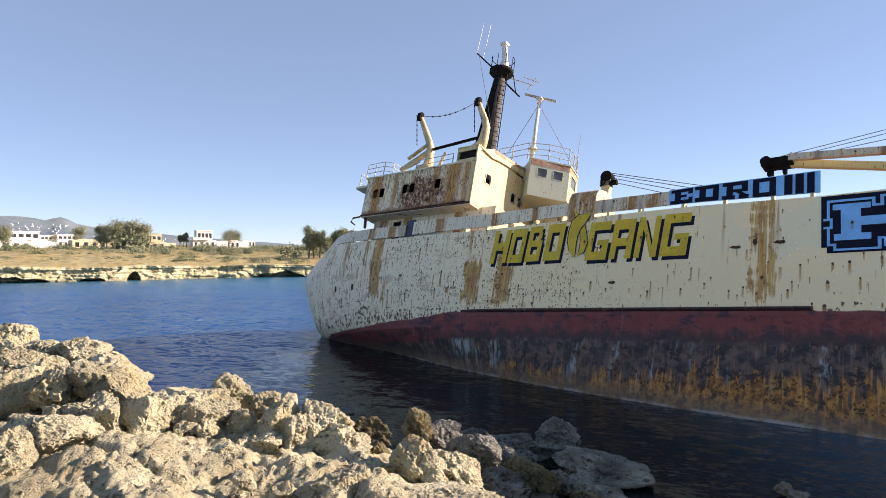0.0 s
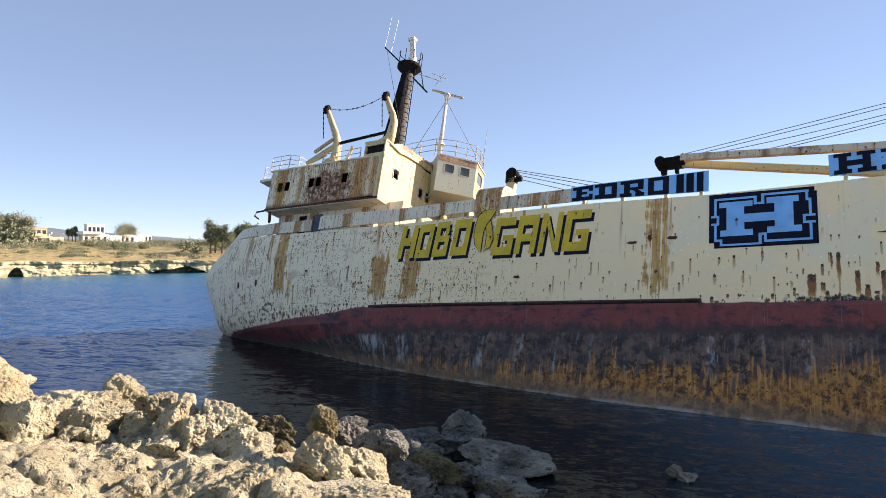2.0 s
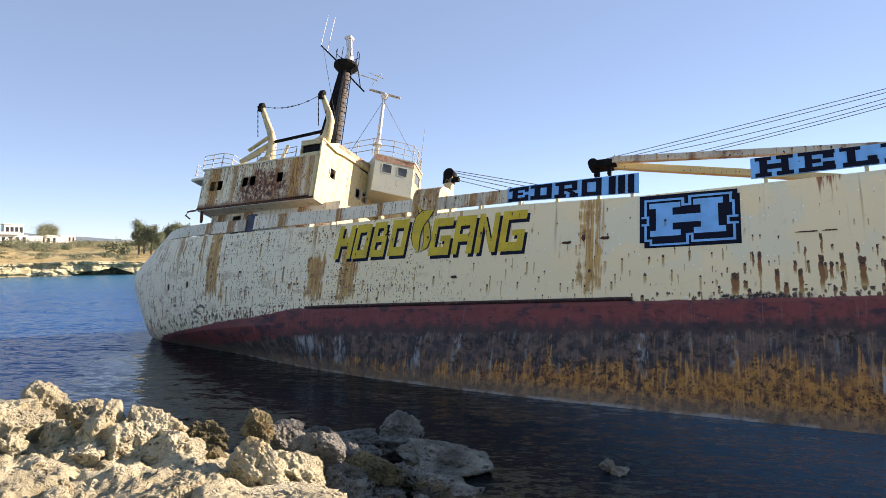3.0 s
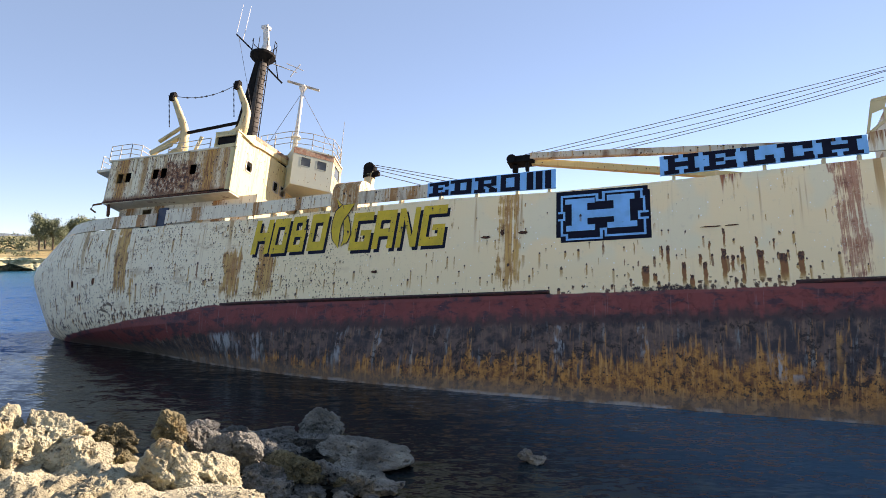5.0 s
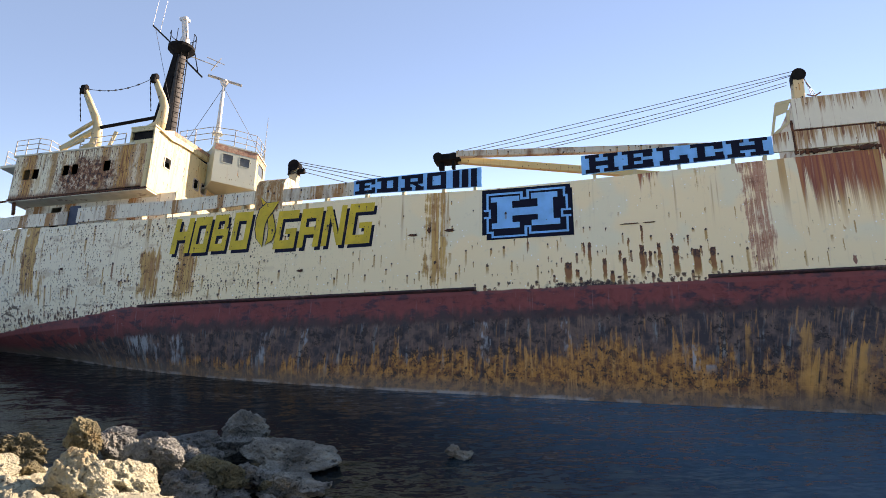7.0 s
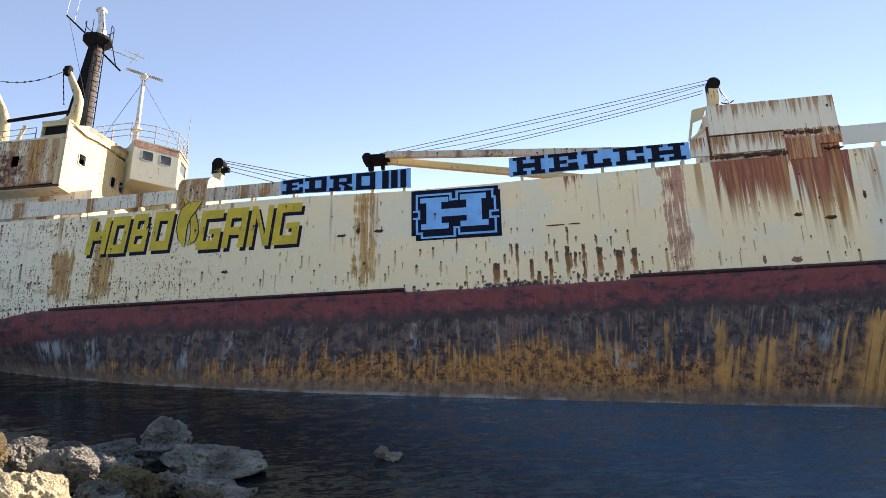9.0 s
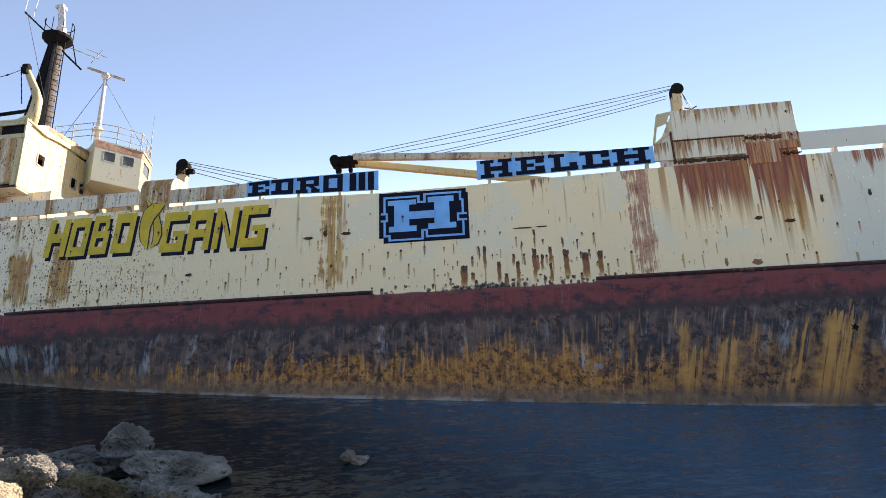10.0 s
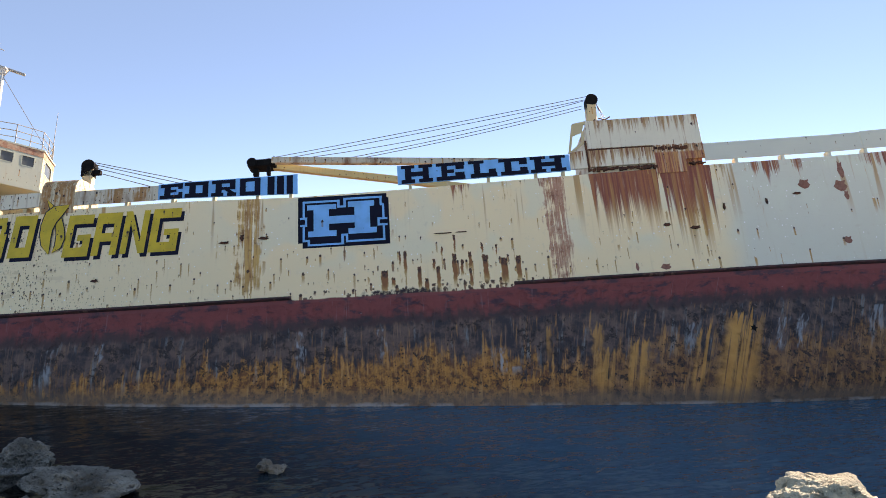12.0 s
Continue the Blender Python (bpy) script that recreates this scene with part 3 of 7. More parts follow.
def painted_steel(name, base, base2, rust=0.4, fine=0.4, dirt=0.4, columns=()):
    """Old deck paint over steel, with runs of rust; rust and fine: how much."""
    M = Mat(name, 0.6)
    X, Y, Z = M.sep(M.ob)
    U = M.add(X, M.mul(Y, 1.31))
    n1, n2 = M.noise(M.ob, 0.7, 4), M.noise(M.ob, 5.0, 6, 0.6)
    streak = M.noise(M.vec(M.mul(X, 6.0), M.mul(Y, 6.0), M.mul(Z, 0.35)), 1.0, 5, 0.6)
    XN = M.add(X, M.add(M.mul(M.sub(n2, 0.5), 0.5), M.mul(M.sub(streak, 0.5), 1.2)))
    col = M.mix(n1, base, base2)
    col = M.mix(M.ramp(streak, 0.64 - 0.16 * dirt, 0.86 - 0.14 * dirt, 0.0, 0.8), col, M.mix(n2, (0.28, 0.13, 0.05), (0.46, 0.30, 0.13)))
    s1, t1 = M.drips(U, Z, 0.42, 1.6, 0.05, 0.9, rust)
    s2, t2 = M.drips(M.add(U, 3.3), Z, 0.15, 1.6, 0.026, 0.25, fine)
    heavy = M.mul(M.ramp(M.noise(M.vec(M.mul(X, 1.0), M.mul(Y, 1.0), M.mul(Z, 0.5)), 0.9, 5), 0.66 - 0.16 * rust, 0.78 - 0.14 * rust), rust)
    col = M.mix(M.mul(M.mx(t1, M.mul(t2, 0.6)), 0.85), col, (0.48, 0.23, 0.055))
    col = M.mix(heavy, col, M.mix(n2, (0.09, 0.03, 0.014), (0.30, 0.13, 0.045)))
    for xc, hw in columns:
        q = M.mul(M.ramp(M.math("ABSOLUTE", M.sub(XN, xc)), hw, hw * 0.3), M.ramp(streak, 0.28, 0.46))
        col = M.mix(q, col, M.mix(n2, (0.24, 0.085, 0.028), (0.58, 0.29, 0.08)))
    col = M.mix(M.mx(s1, s2), col, RUST_D)
    return M.end(col, 0.6, M.bump(M.add(n2, M.mul(M.mx(s1, s2), -0.7)), 0.012, 0.6))


def side_material():
    """The house side: drips from its roof edge, a scab of deep rust in the middle, brown columns."""
    M = Mat("rust_scabbed_house_side", 0.65)
    X, Y, Z = M.sep(M.ob)
    n2, n3 = M.noise(M.ob, 4.0, 6, 0.62), M.noise(M.ob, 16.0, 5, 0.65)
    thin = M.noise(M.vec(M.mul(X, 15.0), 0.0, M.mul(Z, 0.8)), 1.0, 6, 0.62)
    wide = M.noise(M.vec(M.mul(X, 3.2), 0.0, M.mul(Z, 0.35)), 1.0, 5, 0.6)
    top = M.ramp(Z, 9.4, 11.7)
    col = M.mix(n2, (0.88, 0.78, 0.53), (0.78, 0.68, 0.46))
    rust = M.mix(M.ramp(thin, 0.4, 0.6), (0.28, 0.095, 0.030), (0.66, 0.34, 0.080))
    col = M.mix(M.ramp(M.add(wide, M.mul(top, 0.08)), 0.52, 0.68, 0.0, 0.8), col, (0.56, 0.33, 0.12))
    col = M.mix(M.ramp(M.add(M.add(M.mul(thin, 0.8), M.mul(n2, 0.25)), M.mul(top, 0.05)), 0.590, 0.65), col, M.mix(n3, (0.060, 0.026, 0.014), (0.26, 0.11, 0.042)))
    b = None
    for xc, hw, k in ((-11.0, 0.75, 1.0), (-16.6, 0.55, 1.0), (-10.1, 0.3, 0.8), (-12.2, 0.35, 0.8), (-15.2, 0.3, 0.6)):
        q = M.mul(M.ramp(M.math("ABSOLUTE", M.sub(M.add(X, M.add(M.mul(M.sub(n2, 0.5), 0.6), M.mul(M.sub(thin, 0.5), 0.9))), xc)), hw, hw * 0.3), k)
        b = q if b is None else M.mx(b, q)
    col = M.mix(M.mul(b, M.ramp(M.add(M.mul(wide, 0.5), M.mul(thin, 0.5)), 0.33, 0.47)), col, rust)
    d = M.math("SQRT", M.add(M.math("POWER", M.mul(M.add(X, 13.1), 0.50), 2.0), M.math("POWER", M.mul(M.sub(Z, 10.30), 0.85), 2.0)))
    scab = M.ramp(M.add(d, M.mul(M.sub(M.noise(M.ob, 2.2, 6, 0.68), 0.5), 1.8)), 1.05, 0.6)
    flakes = M.noise(M.vec(M.mul(X, 6.0), 0.0, M.mul(Z, 4.0)), 1.0, 6, 0.7)
    col = M.mix(M.mul(scab, M.ramp(flakes, 0.40, 0.50, 0.35, 1.0)), col, M.mix(M.ramp(flakes, 0.48, 0.62), (0.27, 0.095, 0.032), (0.034, 0.015, 0.010)))
    foot = M.mul(M.ramp(M.add(Z, M.mul(M.sub(wide, 0.5), 0.9)), 9.75, 9.45), 0.9)
    col = M.mix(foot, col, M.mix(n3, (0.09, 0.032, 0.016), (0.36, 0.16, 0.055)))
    s2, t2 = M.drips(X, Z, 0.19, 1.6, 0.032, 0.5, 0.7)
    col = M.mix(M.mul(t2, 0.8), col, (0.26, 0.105, 0.04))
    col = M.mix(s2, col, RUST_D)
    return M.end(col, 0.65, M.bump(M.sub(n2, M.mul(M.mx(s2, scab), 0.5)), 0.02, 0.7))


def casing_material():
    """Cream casing plates with long orange runs below their seams."""
    M = Mat("rust_run_casing_paint", 0.62)
    X, Y, Z = M.sep(M.ob)
    n2, n3 = M.noise(M.ob, 4.0, 6, 0.62), M.noise(M.ob, 16.0, 5, 0.65)
    run = M.noise(M.vec(M.mul(X, 5.0), Y, M.mul(Z, 0.22)), 1.0, 5, 0.6)
    thin = M.noise(M.vec(M.mul(X, 14.0), Y, M.mul(Z, 0.4)), 1.0, 4, 0.6)
    fall = M.mx(M.ramp(Z, 8.9, 10.3, -0.06, 0.13), M.mul(M.ramp(Z, 7.9, 8.9), M.ramp(Z, 8.98, 8.9, 0.0, 0.15)))
    col = M.mix(n2, (0.82, 0.76, 0.57), (0.72, 0.66, 0.49))
    col = M.mix(M.ramp(M.add(run, fall), 0.54, 0.68, 0.0, 0.95), col, M.mix(n2, (0.30, 0.11, 0.04), (0.55, 0.34, 0.13)))
    col = M.mix(M.ramp(M.add(thin, fall), 0.66, 0.74), col, (0.24, 0.085, 0.035))
    sheet = M.mul(M.mul(M.ramp(X, 20.68, 20.76), M.ramp(Z, 8.66, 8.56)), M.ramp(run, 0.34, 0.50, 0.45, 1.0))
    col = M.mix(sheet, col, M.mix(M.ramp(thin, 0.42, 0.58), (0.29, 0.078, 0.044), (0.56, 0.26, 0.085)))
    s1, t1 = M.drips(X, Z, 0.5, 1.4, 0.05, 0.8, 0.5)
    col = M.mix(M.mul(t1, 0.8), col, (0.28, 0.11, 0.04))
    col = M.mix(s1, col, RUST_D)
    return M.end(col, 0.62, M.bump(n2, 0.012, 0.6))


def speckled(name, a, b, scale=6.0, rough=0.7, metal=0.0, bump=0.01, third=None):
    M = Mat(name, rough, metal)
    n1, n2 = M.noise(M.ob, scale, 6, 0.6), M.noise(M.ob, scale * 0.15, 3)
    col = M.mix(M.ramp(M.add(M.mul(n1, 0.6), M.mul(n2, 0.4)), 0.38, 0.62), a, b)
    if third:
        col = M.mix(M.ramp(M.noise(M.ob, scale * 0.6, 5), 0.58, 0.68), col, third)
    return M.end(col, rough, M.bump(n1, bump, 0.7))


def graffiti(name, base, worn, rough=0.5):
    M = Mat(name, rough)
    X, Y, Z = M.sep(M.ob)
    n1, n3 = M.noise(M.ob, 1.5, 4), M.noise(M.ob, 15.0, 5, 0.65)
    col = M.mix(M.ramp(n1, 0.35, 0.7), base, tuple(0.78 * c for c in base))
    s1, t1 = M.drips(X, Z, 0.5, 1.6, 0.05, 0.5, 0.35 * worn + 0.08)
    s2, t2 = M.drips(M.add(X, 5.0), Z, 0.17, 1.2, 0.02, 0.1, 0.4 * worn)
    col = M.mix(M.ramp(n3, 0.70, 0.74, 0.0, 0.8 * worn), col, (0.60, 0.60, 0.55))
    col = M.mix(M.mul(t1, 0.6), col, (0.22, 0.11, 0.04))
    col = M.mix(M.mx(s1, s2), col, RUST_D)
    return M.end(col, rough, M.bump(n3, 0.004, 0.5))


HULL_CUTS = (-30.0, -4.0, 8.4, 12.0, 15.6, 62.0)
m_hull = [hull_material(a, b) for a, b in zip(HULL_CUTS, HULL_CUTS[1:])]
m_bottom = bottom_material()
m_house_side = side_material()
m_side = painted_steel("rust_streaked_side_paint", (0.72, 0.64, 0.47), (0.62, 0.55, 0.40), 0.70, 0.75, 1.15, ((-3.2, 0.25), (-2.5, 0.2), (-0.6, 0.35), (0.4, 0.3)))
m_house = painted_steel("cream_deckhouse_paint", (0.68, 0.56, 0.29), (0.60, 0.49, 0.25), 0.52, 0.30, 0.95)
m_grey = painted_steel("grey_white_strip_paint", (0.84, 0.75, 0.54), (0.72, 0.64, 0.47), 0.50, 0.60, 0.85, ((-10.9, 0.45), (-16.4, 0.5), (-14.5, 0.5), (-7.4, 0.3), (-5.2, 0.25)))
m_bow = painted_steel("clean_grey_bulwark_paint", (0.68, 0.69, 0.55), (0.62, 0.63, 0.51), 0.06, 0.08, 0.15)
m_box = casing_material()
m_cowl = painted_steel("rust_washed_cowl_paint", (0.74, 0.63, 0.40), (0.66, 0.56, 0.36), 0.55, 0.45, 1.1, ((-3.3, 0.3), (-2.75, 0.25), (-2.4, 0.2)))
# The wheelhouse side's shade is put into this grey paint.
m_bridge = painted_steel("bridge_paint_shade_grey", (0.50, 0.54, 0.42), (0.44, 0.48, 0.38), 0.08, 0.12, 0.2)
m_davit = painted_steel("chalky_davit_paint", (0.62, 0.51, 0.28), (0.54, 0.44, 0.24), 0.30, 0.25, 0.4)
m_boom = painted_steel("stained_boom_paint", (0.62, 0.55, 0.40), (0.52, 0.46, 0.34), 0.85, 0.5, 0.8)
m_yellow_boom = painted_steel("yellowed_boom_paint", (0.62, 0.50, 0.22), (0.55, 0.44, 0.20), 0.25, 0.25, 0.4)
m_fascia = speckled("flaking_red_primer", (0.34, 0.15, 0.09), (0.50, 0.36, 0.24), 7.0, 0.8)
m_rail = speckled("old_white_rail_paint", (0.30, 0.27, 0.22), (0.52, 0.49, 0.42), 9.0, 0.6)
m_black = speckled("black_sooty_paint", (0.004, 0.004, 0.004), (0.012, 0.011, 0.010), 5.0, 0.85)
m_black.node_tree.nodes["Principled BSDF"].inputs["Specular IOR Level"].default_value = 0.15
m_soot = speckled("sooty_grey_steel", (0.020, 0.019, 0.018), (0.060, 0.054, 0.046), 4.0, 0.8, 0.0, 0.01, (0.10, 0.075, 0.05))
m_rust = speckled("solid_rust", RUST_M, RUST_D, 9.0, 0.9, 0.0, 0.02)
m_ledge = speckled("rusted_fender_bar", (0.10, 0.034, 0.030), (0.040, 0.022, 0.020), 5.0, 0.8, 0.0, 0.02, (0.17, 0.10, 0.07))
m_white = speckled("chalky_white_steel", (0.72, 0.70, 0.64), (0.60, 0.57, 0.50), 6.0, 0.55, 0.0, 0.006, (0.48, 0.38, 0.26))
# Near-black that stands in for shade behind openings and in the shell hole.
m_shade = speckled("opening_shade_black", (0.012, 0.011, 0.010), (0.020, 0.018, 0.016), 2.0, 0.9)
m_wire = speckled("weathered_wire", (0.05, 0.045, 0.04), (0.10, 0.09, 0.08), 8.0, 0.6)
m_deck = speckled("rusting_deck_plate", (0.10, 0.05, 0.03), (0.18, 0.11, 0.07), 2.0, 0.85)
m_soffit = speckled("stained_soffit", (0.62, 0.58, 0.42), (0.74, 0.69, 0.52), 2.5, 0.8, 0.0, 0.01, (0.20, 0.10, 0.05))
m_gyel = graffiti("sprayed_yellow", (0.74, 0.49, 0.022), 0.9)
m_gnav = graffiti("sprayed_navy_shadow", (0.016, 0.018, 0.036), 0.6, 0.8)
m_gblu = graffiti("rolled_sky_blue", (0.14, 0.51, 0.90), 0.15)
m_gblk = graffiti("rolled_black_blue", (0.009, 0.012, 0.026), 0.12, 0.8)
m_gout = graffiti("thin_black_outline", (0.02, 0.016, 0.012), 0.2)
for m in (m_gblk, m_gnav, m_shade):
    m.node_tree.nodes["Principled BSDF"].inputs["Specular IOR Level"].default_value = 0.12
Mg = Mat("dusty_window_glass", 0.12)
m_glass = Mg.end(Mg.mix(Mg.noise(Mg.ob, 3.0, 4), (0.06, 0.07, 0.07), (0.16, 0.17, 0.16)), Mg.ramp(Mg.noise(Mg.ob, 2.0, 3), 0.3, 0.7, 0.05, 0.3))


def sea_material():
    M = Mat("sea_water", 0.06, 0.0, 0.19)
    M.b.inputs["IOR"].default_value = 1.333
    X, Y, Z = M.sep(M.ob)
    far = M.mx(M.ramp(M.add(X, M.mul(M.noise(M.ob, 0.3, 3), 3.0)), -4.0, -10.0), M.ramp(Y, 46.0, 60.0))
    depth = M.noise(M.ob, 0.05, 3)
    # The wreck's shade and dark reflection are painted into the near water's colour.
    near_shaded = M.mix(M.ramp(X, 5.0, 16.0), (0.009, 0.014, 0.016), (0.034, 0.102, 0.152))
    col = M.mix(far, near_shaded, M.mix(M.ramp(Y, 75.0, 150.0), M.mix(M.ramp(depth, 0.4, 0.65), (0.0, 0.066, 0.20), (0.0, 0.054, 0.17)), (0.006, 0.11, 0.20)))
    turn = M.t.nodes.new("ShaderNodeMapping")
    turn.inputs["Rotation"].default_value = (0, 0, radians(24))
    M.put(turn.inputs["Vector"], M.ob)

    def wave(scale, sx, sy, detail, dist):
        n = M.t.nodes.new("ShaderNodeTexNoise")
        M.put(n.inputs["Vector"], M.scale(turn.outputs[0], (sx, sy, 1.0)))
        n.inputs["Scale"].default_value, n.inputs["Detail"].default_value, n.inputs["Distortion"].default_value = scale, detail, dist
        return M.sep(n.outputs["Color"])

    a, b, c = wave(0.42, 0.6, 1.6, 3, 0.4), wave(1.9, 0.6, 1.5, 4, 0.5), wave(6.5, 0.6, 1.4, 3, 0.6)
    calm = M.mx(M.ramp(X, 4.0, 12.0, 0.55, 0.95), M.ramp(far, 0.0, 1.0, 0.0, 1.9))
    gust = M.mul(calm, M.ramp(M.noise(M.scale(M.ob, (0.25, 1.0, 1.0)), 0.16, 3), 0.35, 0.65, 0.85, 1.10))

    def slope(k):
        s = M.add(M.add(M.mul(M.sub(a[k], 0.5), 0.22), M.mul(M.sub(b[k], 0.5), 0.70)), M.mul(M.sub(c[k], 0.5), 0.60))
        return M.mul(s, gust)

    nv = M.t.nodes.new("ShaderNodeVectorMath")
    nv.operation = "NORMALIZE"
    M.put(nv.inputs[0], M.vec(slope(0), slope(1), 1.0))
    M.put(M.b.inputs["Specular IOR Level"], M.ramp(far, 0.0, 1.0, 0.20, 0.34))
    M.b.inputs["Specular Tint"].default_value = (0.55, 0.80, 1.0, 1)
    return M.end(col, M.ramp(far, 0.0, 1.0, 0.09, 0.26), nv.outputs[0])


def rock_material(name, light, dark, pit=(0.10, 0.07, 0.04), wet=0.0):
    M = Mat(name, 0.9 - 0.35 * wet, 0.0, 0.35)
    geo = M.t.nodes.new("ShaderNodeNewGeometry")
    P = geo.outputs["Position"]
    wn = M.t.nodes.new("ShaderNodeTexNoise")
    wn.inputs["Scale"].default_value = 7.0
    M.put(wn.inputs["Vector"], P)
    wv = M.t.nodes.new("ShaderNodeVectorMath")
    wv.operation = "MULTIPLY_ADD"
    M.put(wv.inputs[0], wn.outputs["Color"]), M.put(wv.inputs[1], (0.22, 0.22, 0.22)), M.put(wv.inputs[2], P)
    Q = wv.outputs[0]
    n1, n2, n3 = M.noise(P, 0.9, 5, 0.6), M.noise(P, 5.5, 7, 0.68), M.noise(P, 26.0, 5, 0.7)
    vo = M.voro(Q, 8.0)
    vo2 = M.voro(Q, 3.4)
    vo3 = M.voro(Q, 21.0)
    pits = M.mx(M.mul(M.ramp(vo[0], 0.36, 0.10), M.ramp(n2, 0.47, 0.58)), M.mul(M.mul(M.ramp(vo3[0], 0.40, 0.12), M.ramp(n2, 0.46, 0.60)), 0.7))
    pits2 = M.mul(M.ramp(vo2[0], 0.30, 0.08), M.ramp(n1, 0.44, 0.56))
    col = M.mix(M.ramp(n1, 0.3, 0.7), dark, light)
    col = M.mix(M.ramp(n2, 0.58, 0.74, 0.0, 0.55), col, tuple(min(0.8, 1.28 * c) for c in light))
    col = M.mix(M.ramp(n3, 0.54, 0.66, 0.0, 0.6), col, tuple(0.42 * c for c in dark))
    ochre = M.ramp(M.noise(P, 1.6, 6, 0.66), 0.56, 0.68, 0.0, 0.55 - 0.4 * wet)
    col = M.mix(ochre, col, tuple(c * q for c, q in zip(light, (0.86, 0.68, 0.50))))
    # Recess shade is painted into the pits' colour; the bump sinks them too.
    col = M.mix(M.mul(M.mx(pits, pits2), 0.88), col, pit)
    h = M.add(M.mul(n2, 0.9), M.sub(M.mul(n3, 0.32), M.mul(M.mx(pits, pits2), 0.7)))
    return M.end(col, 0.9 - 0.35 * wet, M.bump(h, 0.15, 1.0))


m_sea = sea_material()
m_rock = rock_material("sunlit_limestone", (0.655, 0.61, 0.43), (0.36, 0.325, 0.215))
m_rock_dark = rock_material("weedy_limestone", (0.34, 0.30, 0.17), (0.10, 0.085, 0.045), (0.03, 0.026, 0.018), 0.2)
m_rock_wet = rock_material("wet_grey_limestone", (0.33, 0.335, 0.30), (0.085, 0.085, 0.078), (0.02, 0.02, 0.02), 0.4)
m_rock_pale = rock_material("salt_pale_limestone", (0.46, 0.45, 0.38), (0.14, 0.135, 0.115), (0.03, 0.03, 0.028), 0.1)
# Extra pale, so that the unseen inland ground throws light back at the hull.
m_plain = speckled("pale_bounce_ground", (0.70, 0.63, 0.47), (0.80, 0.74, 0.58), 0.6, 0.95)
m_primer = speckled("bare_red_primer", (0.24, 0.095, 0.06), (0.34, 0.15, 0.10), 8.0, 0.8)


# ======================= sea =======================
sea = MB()
sea.add([(-4000, -4000, 0), (4000, -4000, 0), (4000, 4000, 0), (-4000, 4000, 0)], [(0, 1, 2, 3)])
tagged(part("water", sea, m_sea, None), "rippled blue sea, the wreck's shade painted into its near water", "water", kind="structure")

# ======================= the wreck =======================
ship = new("shipwreck")
ship.matrix_world = pose(7.0, 26.1, 0, -18.7, -3.2, -38.83)
tagged(ship, "rusting cream and red stranded cargo ship covered in graffiti", "shipwreck")
YC, HB = 6.6, 6.6      # centre line, half beam


def ztop(X):
    return interp(X, (-27, -23, -18, -14, -8, -3, 2, 6.4, 10, 16, 22.7, 28, 60), (8.7, 8.5, 7.95, 7.62, 7.5, 7.62, 7.68, 7.58, 7.64, 7.80, 7.95, 8.02, 9.2))


ZT = (-2.6, -1.5, 0.0, 0.56, 1.07, 1.88, 2.45, 3.0, 3.5, 4.0, 5.0, 6.0, 6.6, 7.0, 7.5, 8.4, 9.6)
AFT_END = (-2, -10, -14.0, -14.6, -15.2, -17.3, -20.6, -24.45, -24.9, -25.3, -25.95, -26.70, -26.96, -26.9, -26.35, -25.3, -23.9)
AFT_ON = (12, 10, 4.0, 1.2, 0.0, -2.0, -3.5, -4.0, -5.0, -6.0, -7.6, -8.4, -8.8, -9.0, -9.2, -9.6, -10)
FWD_ON = (14, 17, 19, 19.5, 20, 21, 22, 22.6, 23, 24, 26, 28, 29, 29.5, 30, 31, 32)
FWD_END = (46, 50, 51, 51.3, 51.6, 52, 52.5, 53, 53.4, 54, 55, 56, 56.5, 57, 57.5, 58.5, 60)


def hull_point(s, Z, off=0.0):
    """A point on the starboard shell; s: 0 stern ... 1 start of the run ... 2 end of it ... 3 stem. off: out from the shell."""
    xa, x0, x1, xb = (interp(Z, ZT, c) for c in (AFT_END, AFT_ON, FWD_ON, FWD_END))
    b = HB + 0.42 * min(1, max(0, (3.2 - Z) / 4.0))
    if Z < -0.9:
        b *= 1 - 0.10 * ((-0.9 - Z) / 1.7) ** 2
    if s <= 1:
        th = (1 - s) * math.pi / 2
        X, h = x0 - (x0 - xa) * math.sin(th), b * math.cos(th)
    elif s <= 2:
        X, h = x0 + (x1 - x0) * (s - 1), b
    else:
        X, h = x1 + (xb - x1) * (s - 2), b * (1 - (s - 2) ** 2.2)
    return X, YC - h - off, Z


def shell_at(X, Z, off=0.0):
    """The shell at a given X and Z."""
    lo, hi = 0.0, 3.0
    for _ in range(40):
        m = (lo + hi) / 2
        lo, hi = (m, hi) if hull_point(m, Z)[0] < X else (lo, m)
    return hull_point((lo + hi) / 2, Z, off)


